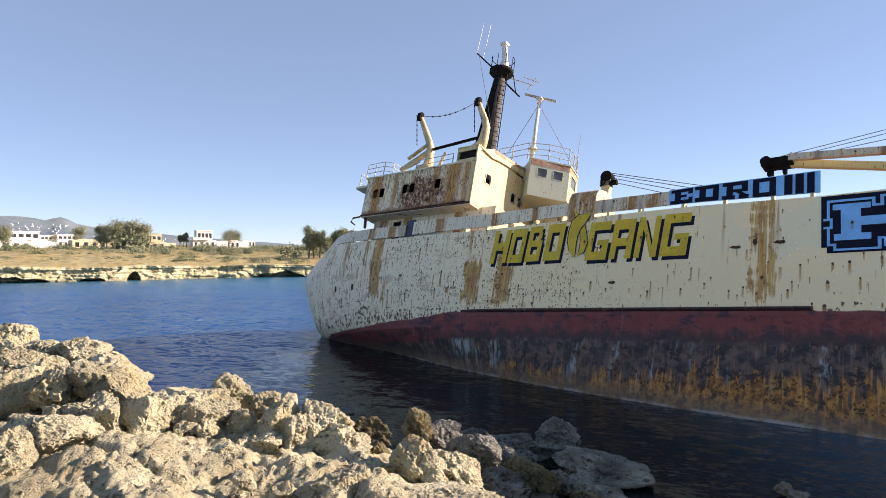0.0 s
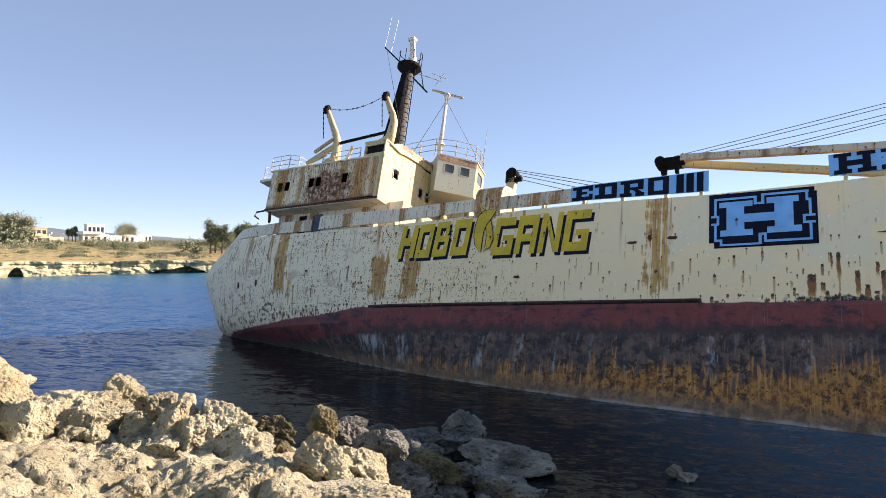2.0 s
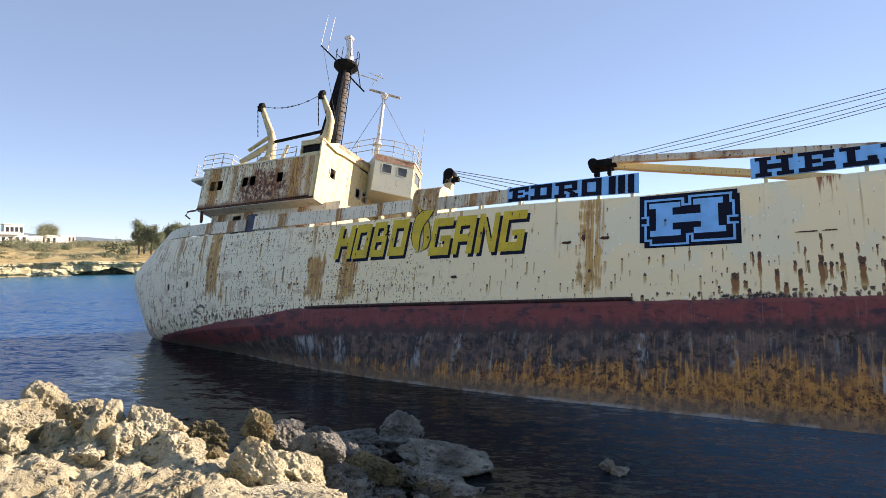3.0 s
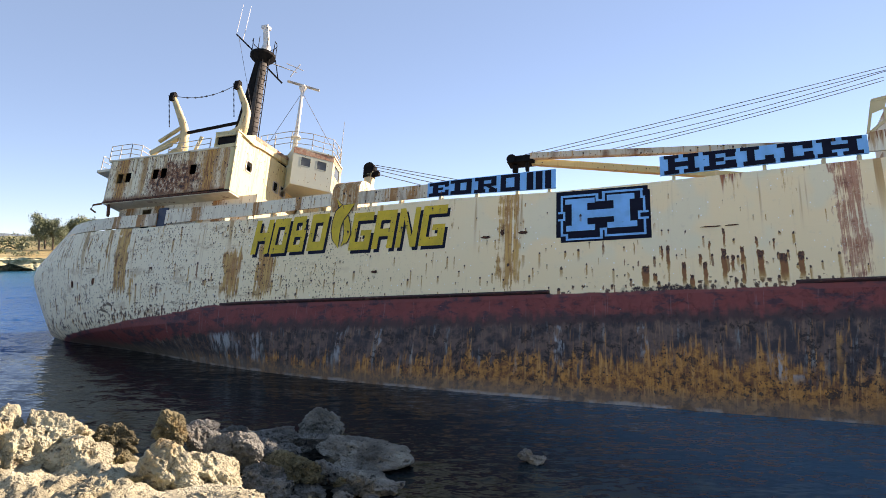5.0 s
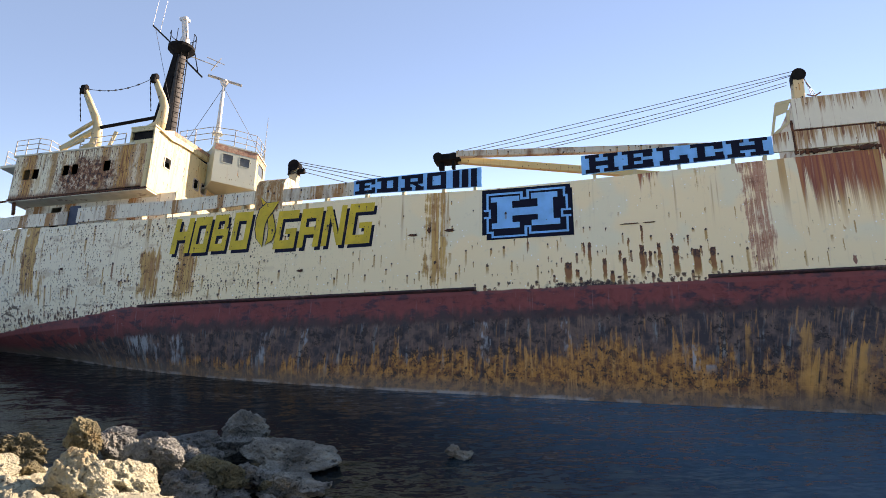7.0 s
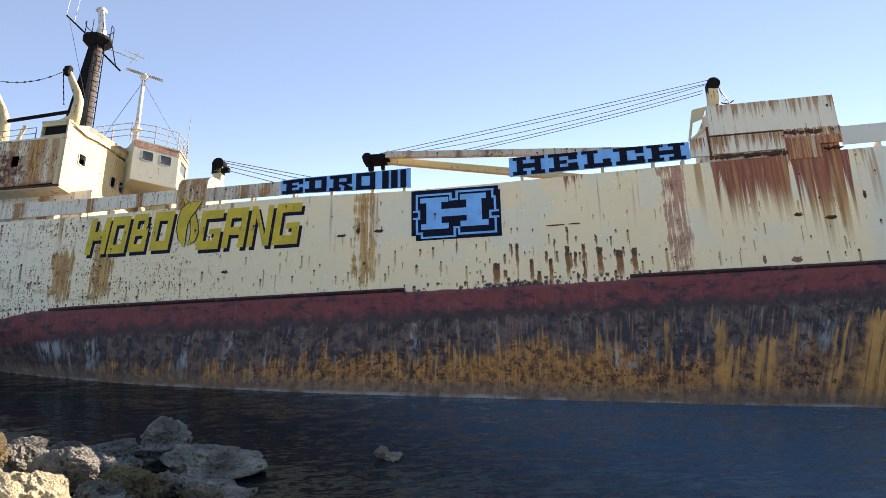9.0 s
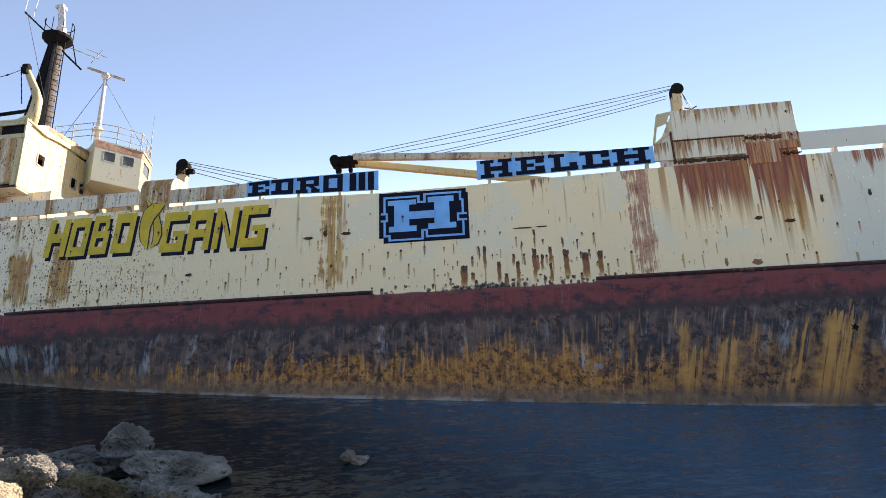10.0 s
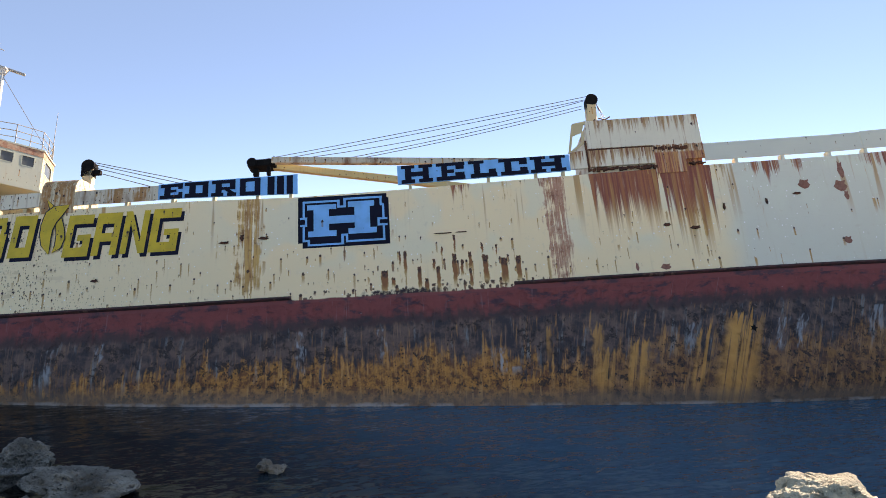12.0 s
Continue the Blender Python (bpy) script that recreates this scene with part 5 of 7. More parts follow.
# Near-black block in place of the lower tier's unlit inside.
part("lower_shade_block", MB().box((-16.9, 2.4, 7.5), (-9.0, YC * 2 - 2, 9.3)), m_shade, lower)
part("lower_front", MB().panel((-8.6, 1.45, 7.6), (0, 1, 0), (0, 0, 1), 9.5, 1.85, 0.06), m_house, lower)
part("lower_aft", MB().panel((-17.2, YC * 2 - 1.5, 7.6), (0, -1, 0), (0, 0, 1), 10.2, 1.8, 0.06), m_grey, lower)
part("brace", MB().beam((-16.9, 0.5, 8.6), (-17.3, 0.75, 9.35), 0.12, 0.2).tube([(-17.6, 0.3, 8.75), (-17.95, 0.3, 8.95), (-17.9, 0.35, 9.2), (-17.5, 0.5, 9.3)], 0.05), m_rust, lower, "bent rusty pipe brackets")
part("bulwark_door", MB().box((-13.42, 0.30, 7.45), (-12.86, 0.36, 8.62)), speckled("faded_blue_door", (0.03, 0.045, 0.07), (0.06, 0.07, 0.09), 3.0, 0.6), ship, "dark blue open bulwark gap door")

# ---- wheelhouse ----
def facet(o, e, z0, z1, holes, mat, name, label=""):
    u = Vector((e[0] - o[0], e[1] - o[1], 0))
    return part(name, MB().panel((o[0], o[1], z0), u, (0, 0, 1), u.length, z1 - z0, 0.06, holes), mat, wheel, label)


wheel = new("wheelhouse")
wheel.parent = ship
tagged(wheel, "faceted wheelhouse with dusty windows")
A, B, C, D = (-8.70, 4.20), (-7.15, 5.85), (-7.50, 7.45), (-9.2, 9.2)
w12 = [(0.45, 1.12, 0.98, 1.62), (1.36, 1.12, 1.89, 1.62)]
fa = facet(A, B, 11.3, 13.4, w12, m_bridge, "side_facet", "facet with two windows, shade put into its grey paint")
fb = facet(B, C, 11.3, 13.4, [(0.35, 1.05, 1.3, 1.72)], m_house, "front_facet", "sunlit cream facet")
facet(C, D, 11.3, 13.4, [], m_house, "port_facet")
for (o, e, hs) in ((A, B, w12), (B, C, [(0.35, 1.05, 1.3, 1.72)])):
    u = Vector((e[0] - o[0], e[1] - o[1], 0)).normalized()
    nrm = u.cross(Vector((0, 0, 1)))
    for a, b, c, d in hs:
        org = Vector((o[0], o[1], 11.3)) + u * (a - 0.03) + Vector((0, 0, b - 0.03))
        wn = part("window", MB().ring(org, u, (0, 0, 1), c - a + 0.06, d - b + 0.06, 0.05, 0.035, 0.012), m_bridge, fa if o == A else fb, "square wheelhouse window")
        g0 = Vector((o[0], o[1], 11.3)) + u * a + Vector((0, 0, b)) - nrm * 0.03
        part("pane", MB().panel(g0, u, (0, 0, 1), c - a, d - b, 0.01), m_glass, wn, "dusty glass")
# red flaking fascia and the roof deck
mb, mbr = MB(), MB()
for o, e in ((A, B), (B, C)):
    u = Vector((e[0] - o[0], e[1] - o[1], 0))
    org = Vector((o[0], o[1], 13.06)) + u.normalized().cross(Vector((0, 0, 1))) * 0.012
    (mb if o == A else mbr).panel(org, u, (0, 0, 1), u.length, 0.34, 0.011)
part("fascia", mb, m_fascia, wheel, "flaking red primer band")
part("fascia", mbr, m_fascia, wheel, "flaking red primer band")
roofp = [(-11.4, 5.1), (-9.7, 5.1), (A[0], A[1]), (B[0] + 0.06, B[1]), (C[0] + 0.06, C[1]), (D[0], D[1]), (-11.4, D[1])]
part("roof", MB().prism(roofp, lambda u, v, d: (u, v, d), 13.38, 13.46), m_bridge, wheel)
part("floor", MB().prism(roofp, lambda u, v, d: (u, v, d), 11.22, 11.32), m_bridge, wheel)
# The core is a near-black block painted as the wheelhouse's inner shade.
part("core", MB().prism([(-11.2, 5.6), (-9.2, 5.4), (-8.1, 6.5), (-8.3, 7.5), (-9.8, 8.8), (-11.2, 8.8)], lambda u, v, d: (u, v, d), 11.34, 13.36), m_shade, wheel, "near-black block standing in for the wheelhouse's shade")
part("back_wall", MB().panel((-9.68, 5.1, 11.3), (0.98, -0.9, 0), (0, 0, 1), 1.33, 2.1, 0.06), m_bridge, wheel)
part("skirt", MB().prism([(-9.3, 6.1), (-7.7, 6.6), (-7.9, 7.8), (-9.5, 9.2)], lambda u, v, d: (u, v, d), 10.2, 11.24), m_house, wheel)


def railing(name, pts, h, parent, mat, rails=3, label="thin bent pipe railing"):
    rl = new(name)
    rl.parent = parent
    tagged(rl, label)
    for i, p in enumerate(pts):
        part("post", MB().cyl(p, (p[0], p[1], p[2] + h), 0.026, 0.022, 6), mat, rl)
    for k in range(rails):
        zz = h * (k + 1) / rails
        part("rail", MB().tube([(p[0], p[1], p[2] + zz) for p in pts], 0.02, 6), mat, rl)
    return rl


railing("roof_railing", [(-11.2, 4.5, 13.46), (-10.2, 4.45, 13.46), (-9.1, 4.4, 13.46), (-8.1, 5.0, 13.46), (-7.3, 5.9, 13.46), (-7.42, 6.65, 13.46), (-7.6, 7.4, 13.46), (-8.4, 8.3, 13.46), (-9.1, 9.1, 13.46)], 1.05, ship, m_rail)
railing("aft_railing", [(-17.7, SY + 0.0, 11.8), (-17.0, SY - 0.02, 11.8), (-16.3, SY - 0.02, 11.8), (-15.9, SY + 0.3, 11.8), (-15.9, SY + 1.5, 11.8)], 0.85, ship, m_rail)
railing("aft_railing", [(-18.5, SY + 0.3, 11.42), (-18.5, SY + 1.8, 11.42), (-18.5, SY + 3.4, 11.42)], 0.9, ship, m_rail)
railing("boat_deck_railing", [(-13.9, SY + 0.1, 11.8), (-13.0, SY + 0.1, 11.8), (-12.1, SY + 0.1, 11.82), (-11.3, SY + 0.1, 11.85)], 0.6, ship, m_rail, 2)

# radar post with stays
rp = new("radar_post")
rp.parent = ship
tagged(rp, "white tapered post carrying a bar-shaped scanner")
part("post", MB().cyl((-9.2, 4.95, 13.4), (-9.18, 4.95, 17.5), 0.14, 0.085, 12), m_white, rp, smooth=True)
part("collar", MB().cyl((-9.2, 4.95, 14.35), (-9.2, 4.95, 14.5), 0.30, 0.22, 12), m_white, rp)
part("head", MB().cyl((-9.18, 4.95, 17.35), (-9.18, 4.95, 17.62), 0.12, 0.24, 12).box((-9.34, 4.80, 17.60), (-9.02, 5.10, 17.72)), m_white, rp)
part("scanner", MB().beam((-9.95, 4.45, 17.88), (-8.4, 5.5, 17.62), 0.14, 0.10), m_rail, rp, "weathered scanner bar", bevel=0.01)
for e in ((-10.9, 4.5, 13.6), (-7.5, 6.6, 13.9)):
    part("stay", MB().cyl((-9.19, 4.95, 17.3), e, 0.014, 0.014, 5), m_wire, rp, "slack wire stay")
for x, y, h in ((-10.9, 4.6, 0.9), (-10.3, 4.6, 0.7), (-8.2, 6.3, 1.2), (-7.9, 7.8, 3.0)):
    part("aerial", MB().cyl((x, y, 13.46), (x + 0.05, y, 13.46 + h + 0.3), 0.03, 0.01, 6), m_rail, rp, "broken whip aerial")

# mast
mast = new("mast")
mast.parent = ship
tagged(mast, "black raked mast with a crow's nest platform")
MX, MY = -13.3, 6.2
part("pole", MB().cyl((MX - 0.10, MY, 12.0), (MX + 0.04, MY, 21.2), 0.52, 0.28, 16), m_soot, mast, "sooty grey tapered mast tube", smooth=True)
# Black plate set before the pole's left half, to darken it as the unlit side.
part("fin", MB().prism(((MX - 1.35, 12.0), (MX - 0.05, 12.0), (MX + 0.02, 20.9), (MX - 0.26, 20.9)), lambda u, v, d: (u, MY - 0.03 * (21 - v) + d, v), -0.34, -0.22), m_black, mast, "black plated fin laid over the mast's unlit left side", bevel=0.03)
for i in range(14):
    z = 12.8 + 0.56 * i
    r = 0.52 - 0.24 * (z - 12) / 9.2
    part("mast_band", MB().cyl((MX - 0.10 + 0.14 * (z - 12) / 9.2, MY, z), (MX - 0.10 + 0.14 * (z - 12) / 9.2, MY, z + 0.05), r + 0.02, r + 0.02, 16), m_soot, mast)
part("platform", MB().cyl((MX, MY, 20.75), (MX, MY, 21.15), 0.40, 0.80, 14).cyl((MX, MY, 21.15), (MX, MY, 21.32), 0.80, 0.80, 14), m_black, mast, "black round platform")
part("scanner_arm", MB().cyl((MX + 0.1, MY, 21.3), (MX + 0.15, MY, 22.0), 0.34, 0.26, 12).beam((MX + 0.2, MY, 21.7), (MX - 0.02, MY - 0.1, 23.3), 0.30, 0.34).box((MX - 0.28, MY - 0.3, 23.2), (MX + 0.22, MY + 0.15, 23.42)), m_white, mast, "upturned white scanner housing", bevel=0.03)
for i in range(9):
    a = 2 * math.pi * i / 9
    part("platform_post", MB().cyl((MX + 0.76 * math.cos(a), MY + 0.76 * math.sin(a), 21.3), (MX + 0.76 * math.cos(a), MY + 0.76 * math.sin(a), 22.2), 0.022, 0.022, 5), m_black, mast)
part("platform_rail", MB().tube([(MX + 0.76 * math.cos(2 * math.pi * i / 18), MY + 0.76 * math.sin(2 * math.pi * i / 18), 22.2) for i in range(13)], 0.024, 5), m_black, mast)
part("yard", MB().beam((MX - 1.15, MY - 1.4, 22.15), (MX - 0.3, MY - 0.3, 21.3), 0.06, 0.07), m_black, mast)
part("yard", MB().beam((MX + 0.2, MY + 0.2, 20.6), (MX + 1.0, MY + 1.0, 19.75), 0.07, 0.08), m_black, mast)
part("yard_strut", MB().cyl((MX + 0.6, MY + 0.5, 21.2), (MX + 0.8, MY + 0.8, 19.95), 0.03, 0.035, 5), m_black, mast)
part("aerial", MB().cyl((MX - 1.15, MY - 1.4, 22.1), (MX - 0.98, MY - 1.4, 24.4), 0.02, 0.010, 5), m_white, mast, "thin white whip aerial")
part("aerial", MB().cyl((MX - 0.86, MY - 1.05, 21.9), (MX - 0.66, MY - 1.05, 24.4), 0.02, 0.010, 5), m_white, mast, "thin white whip aerial")
part("aerial", MB().tube([(MX + 0.5, MY + 0.4, 20.9), (MX + 1.75, MY + 1.3, 20.6)], 0.03, 5).tube([(MX + 1.2, MY + 0.9, 21.1), (MX + 2.1, MY + 1.5, 20.8)], 0.025, 5).tube([(MX + 1.4, MY + 1.2, 20.3), (MX + 1.9, MY + 1.35, 21.2)], 0.03, 5), m_rail, mast, "broken comb aerial")
lad = part("ladder", MB().tube([(MX + 0.50, MY - 0.45, 12.2), (MX + 0.30, MY - 0.38, 20.9)], 0.03, 5).tube([(MX + 0.74, MY - 0.15, 12.2), (MX + 0.56, MY - 0.08, 20.9)], 0.03, 5), m_black, mast, "long ladder up the mast")
for i in range(26):
    z = 12.4 + i * 0.33
    k = (z - 12.2) / 8.7
    part("rung", MB().cyl((MX + 0.50 - 0.20 * k, MY - 0.45 + 0.07 * k, z), (MX + 0.74 - 0.18 * k, MY - 0.15 + 0.07 * k, z), 0.018, 0.018, 4), m_black, lad)
part("stay", MB().cyl((MX - 1.05, MY - 1.3, 22.1), (MX + 0.3, MY - 0.6, 17.0), 0.012, 0.012, 4), m_wire, mast)


def sagging(p0, p1, drop, n=12):
    p0, p1 = Vector(p0), Vector(p1)
    return [p0.lerp(p1, i / n) + (ship.matrix_world.to_3x3().transposed() @ Vector((0, 0, -1))) * (drop * 4 * (i / n) * (1 - i / n)) for i in range(n + 1)]


# boat davits
DOWN = ship.matrix_world.to_3x3().transposed() @ Vector((0, 0, -1))
dav = []
for name_x, base_z, top, bend in ((-13.55, 11.8, (-13.85, 0.15, 15.0), (-13.4, 0.95, 13.3)), (-10.02, 12.5, (-9.9, 0.25, 15.15), (-9.65, 0.95, 13.9))):
    d = new("boat_davit")
    d.parent = ship
    tagged(d, "cream boat davit with a black sheave head")
    b, e, f = Vector(bend), Vector(top), Vector((name_x, 1.15, base_z))
    path = [f, f.lerp(b, 0.5) + Vector((0.03, 0.06, 0)), b + Vector((0, 0.04, 0)), b.lerp(e, 0.25) + Vector((0.05, 0, 0)), b.lerp(e, 0.6) + Vector((0.03, 0, 0)), e]
    part("arm", MB().tube(path, [0.34, 0.27, 0.23, 0.20, 0.17, 0.13], 8), m_davit, d, smooth=True)
    part("foot", MB().beam((name_x - 0.55, 1.1, base_z + 0.1), (name_x + 0.25, 1.1, base_z + 0.45), 0.5, 0.4), m_davit, d, bevel=0.03)
    part("sheave", MB().cyl((top[0] - 0.12, top[1] + 0.02, top[2] + 0.02), (top[0] + 0.16, top[1] + 0.02, top[2] + 0.02), 0.17, 0.17, 12).box((top[0] - 0.10, top[1] - 0.16, top[2] - 0.34), (top[0] + 0.14, top[1] + 0.04, top[2])), m_black, d, "black sheave head", bevel=0.03)
    part("chain", MB().tube([Vector((top[0] - 0.12, top[1] - 0.15, top[2] - 0.05)) + DOWN * 0.14 * i for i in range(13)], [0.018 if i % 2 else 0.045 for i in range(13)], 6, 0.6), m_black, d, "hanging rusty chain")
    dav.append(top)
part("span_wire", MB().tube(sagging(dav[0], dav[1], 0.35, 40), [0.05 if i in (9, 14, 18, 21, 25, 31) else 0.016 for i in range(41)], 6), m_wire, ship, "slack span wire with knots")
part("strongback", MB().cyl((-13.35, 1.0, 13.15), (-10.05, 1.0, 13.35), 0.085, 0.085, 8), m_black, ship, "black pole lashed between the davits")
part("torn_gear", MB().beam((-15.1, 0.7, 12.0), (-13.4, 1.0, 13.1), 0.28, 0.16).beam((-14.6, 0.6, 12.6), (-13.5, 0.8, 13.4), 0.20, 0.10).beam((-14.9, 0.5, 11.85), (-13.8, 0.7, 12.4), 0.12, 0.14).beam((-12.9, 1.3, 11.9), (-12.5, 1.3, 13.0), 0.05, 0.2), m_davit, ship, "collapsed boat cradle")

# ---- winch post with its black head, aft crane wires ----
pa = new("derrick_post")
pa.parent = ship
tagged(pa, "short derrick post with a black sheave head")
PX, PY = -3.3, 3.0
part("post", MB().beam((PX - 0.15, PY, 7.5), (PX, PY, 10.9), 0.42, 0.36, (0, 1, 0)), m_davit, pa, bevel=0.03)
part("sheave", MB().cyl((PX - 0.02, PY - 0.2, 10.95), (PX - 0.02, PY + 0.2, 10.95), 0.29, 0.29, 14).box((PX - 0.3, PY - 0.18, 10.45), (PX + 0.2, PY + 0.18, 11.0)).box((PX + 0.1, PY - 0.1, 10.55), (PX + 0.5, PY + 0.1, 10.75)), m_black, pa, "black sheave head")
for k, (dz, e) in enumerate(((0.2, (3.2, 3.4, 9.55)), (0.1, (2.4, 3.4, 9.55)), (-0.05, (2.0, 3.4, 9.4)), (-0.25, (0.8, 3.4, 9.5)))):
    part("wire", MB().cyl((PX + 0.2, PY, 10.95 + dz), e, 0.018, 0.018, 4), m_wire, pa, "slack derrick wire")
part("fairlead", MB().cyl((-3.58, 0.15, 8.30), (-2.15, 0.15, 8.30), 0.02, 0.02, 6), m_side, ship)
mb = MB()
prof = [(-0.02, 7.5), (-0.03, 8.45)] + [(0.52 - 0.55 * math.cos(radians(a)), 8.45 + 0.55 * math.sin(radians(a)) + 0.10 * a / 90) for a in range(12, 90, 13)] + [(0.82, 9.16), (1.25, 9.20), (1.6, 9.05), (1.85, 8.6), (1.9, 7.5)]
mb.prism(prof, lambda u, v, d: (d, u, v), -3.50, -2.2)
part("cowl", mb, m_cowl, ship, "rounded rust-streaked cowl on the rail", smooth=False)

# ---- crane: post, jib of two beams, head, wires ----
crane = new("deck_crane")
crane.parent = ship
tagged(crane, "cream deck crane with its jib lowered along the deck")
CY = 4.0
part("post", MB().beam((19.3, CY, 7.6), (19.6, CY, 13.2), 0.46, 0.42, (0, 1, 0)), m_davit, crane, bevel=0.04)
part("sheave", MB().cyl((19.66, CY - 0.22, 13.42), (19.66, CY + 0.22, 13.42), 0.29, 0.29, 16).box((19.36, CY - 0.2, 12.9), (19.8, CY + 0.2, 13.4)), m_black, crane, "black sheave head")
part("hook_arm", MB().tube([(19.9, CY, 12.5), (20.2, CY, 12.4), (20.45, CY, 12.55)], 0.03, 5), m_rust, crane)
part("jib_beam", MB().beam((4.6, CY - 0.4, 11.05), (17.6, CY - 0.2, 10.25), 0.24, 0.30), m_boom, crane, "rust-stained jib beam", bevel=0.02)
part("jib_beam", MB().beam((4.6, CY + 0.0, 10.95), (17.6, CY + 0.6, 8.85), 0.24, 0.32), m_yellow_boom, crane, "yellowed jib beam", bevel=0.02)
part("jib_head", MB().box((3.5, CY - 0.45, 10.82), (4.75, CY + 0.25, 11.14)).cyl((3.70, CY - 0.5, 11.0), (3.70, CY + 0.3, 11.0), 0.23, 0.23, 12).box((3.7, CY - 0.2, 10.45), (3.95, CY, 10.8)).box((4.35, CY - 0.35, 10.4), (4.5, CY - 0.1, 10.9)).tube([(4.6, CY, 11.1), (4.6, CY, 11.5)], 0.03, 5), m_black, crane, "black jib head with sheaves", bevel=0.02)
for a, b, s in (((4.23, CY - 0.08, 11.32), (19.49, CY - 0.08, 13.66), 0.03), ((4.23, CY + 0.1, 11.26), (19.49, CY + 0.1, 13.60), 0.05), ((4.7, CY, 11.19), (19.36, CY, 13.48), 0.28), ((7.15, CY, 11.04), (19.19, CY, 13.20), 0.10), ((7.0, CY + 0.15, 10.98), (19.19, CY + 0.1, 13.10), 0.12)):
    part("wire", MB().tube(sagging(a, b, s, 14), 0.018, 4), m_wire, crane, "sagging hoist wire")
for k in range(3):
    part("wire", MB().cyl((19.85, CY, 13.5 - 0.05 * k), (20.3 + 0.18 * k, CY, 11.4), 0.015, 0.015, 4), m_wire, crane)

# ---- rust patches, stubs and a hole in the shell ----
def on_shell(name, poly, mat, label, lift=0.006, deep=0.004):
    return flat([poly], 0, 0, 1, 1, mat, name, hull, label, lift, 0.0, deep)


ROUGH = ((0.0, -0.5), (0.28, -0.42), (0.50, -0.12), (0.34, 0.18), (0.46, 0.46), (0.10, 0.36), (-0.22, 0.50), (-0.34, 0.16), (-0.50, -0.04), (-0.30, -0.30))
STAR = ((0.0, -0.3), (0.2, -0.5), (0.24, -0.14), (0.5, 0.0), (0.22, 0.16), (0.1, 0.5), (-0.1, 0.2), (-0.42, 0.36), (-0.24, 0.0), (-0.5, -0.24), (-0.16, -0.2))


def blot(x, z, w, h, shape=ROUGH):
    return [(x + u * w, z + v * h) for u, v in shape]


# The hole's inner shade is a flat near-black patch on the shell.
on_shell("hole", blot(23.16, 1.26, 0.30, 0.30, STAR), m_shade, "jagged hole rusted through the plate, its shade a flat black patch", 0.004)
for x, z, w, h in ((26.42, 6.88, 0.50, 0.42), (27.61, 4.47, 0.34, 0.30), (28.02, 7.40, 0.26, 0.75), (27.85, 6.72, 0.55, 0.50), (28.0, 6.30, 0.20, 0.4), (20.40, 3.84, 0.42, 0.24), (19.32, 3.90, 0.14, 0.34)):
    on_shell("bare_patch", blot(x, z, w, h), m_primer, "flaked patch showing red primer")
for x, z, w, h in ((20.72, 5.52, 0.30, 0.14), (21.80, 5.34, 0.42, 0.13), (26.05, 6.50, 0.34, 0.10), (24.79, 6.24, 0.10, 0.26), (23.08, 6.13, 0.10, 0.30), (3.67, 5.86, 0.40, 0.10), (4.35, 6.02, 0.16, 0.26), (5.18, 5.96, 0.40, 0.12), (-1.12, 4.65, 0.30, 0.10), (12.05, 5.72, 0.7, 0.035), (12.75, 5.73, 0.45, 0.035), (-17.5, 5.2, 0.16, 0.34), (-19.4, 5.25, 0.14, 0.34), (-13.2, 5.5, 0.2, 0.10)):
    mb = MB()
    mb.prism(blot(x, z, w, h), lambda u, v, d: shell_at(u, v, d), -0.01, 0.05)
    part("stub", mb, m_rust, hull, "broken-off rusted steel stub")


# ======================= near shore =======================
def fbm(p, octaves=5, rough=0.5):
    a, s, out = 1.0, 1.0, 0.0
    for _ in range(octaves):
        out += a * noise.noise(p * s)
        a *= rough
        s *= 2.07
    return out


AZ = (-180, -130, -70, -50, -33, -28, -24, -20, -14, -7, 0, 5, 12, 30, 55, 68, 90, 120, 180)
EDGE = (7, 12, 16, 15, 13.6, 12.6, 11.6, 11.2, 10.9, 10.2, 9.2, 7.6, 4.6, 3.6, 3.8, 4.8, 6.5, 7, 7)
EDGE_Z = (3.8, 3.9, 4.6, 4.45, 4.15, 3.88, 3.56, 3.22, 3.03, 2.90, 2.65, 2.7, 3.2, 3.6, 3.7, 3.75, 3.8, 3.8, 3.8)


def shore_height(az, r):
    e, h = interp(az, AZ, EDGE), interp(az, AZ, EDGE_Z)
    if r < e:
        base = interp(az, (-110, -60, -40, -30, -25, -8, 3, 12), (3.85, 3.3, 3.1, 3.15, 3.38, 3.32, 3.3, 3.85))
        k = max(0.0, (r - 2.5) / (e - 2.5))
        near = min(1.0, max(0.0, 1 - (r - 3.0) / 2.6))
        lift = (3.85 - base) * near * near * (3 - 2 * near)
        return base + lift + (h - base) * k ** (3.0 if h > base else 1.4)
    fall = interp(az, (-70, -25, -12, -5, 8, 14, 40), (3.0, 3.0, 4.5, 8.0, 8.5, 5.0, 3.0))
    k = (r - e) / fall
    return h - (h + 0.25) * min(1, k) ** 0.8 - 0.35 * max(0, k - 1) if k < 4 else h - 3 - (h + .25)


def pitted(p, scale, size):
    """Depth of the solution pits at p: 0 outside, 1 at a pit's middle."""
    return max(0.0, 1 - noise.voronoi(p * scale)[0][0] / size)


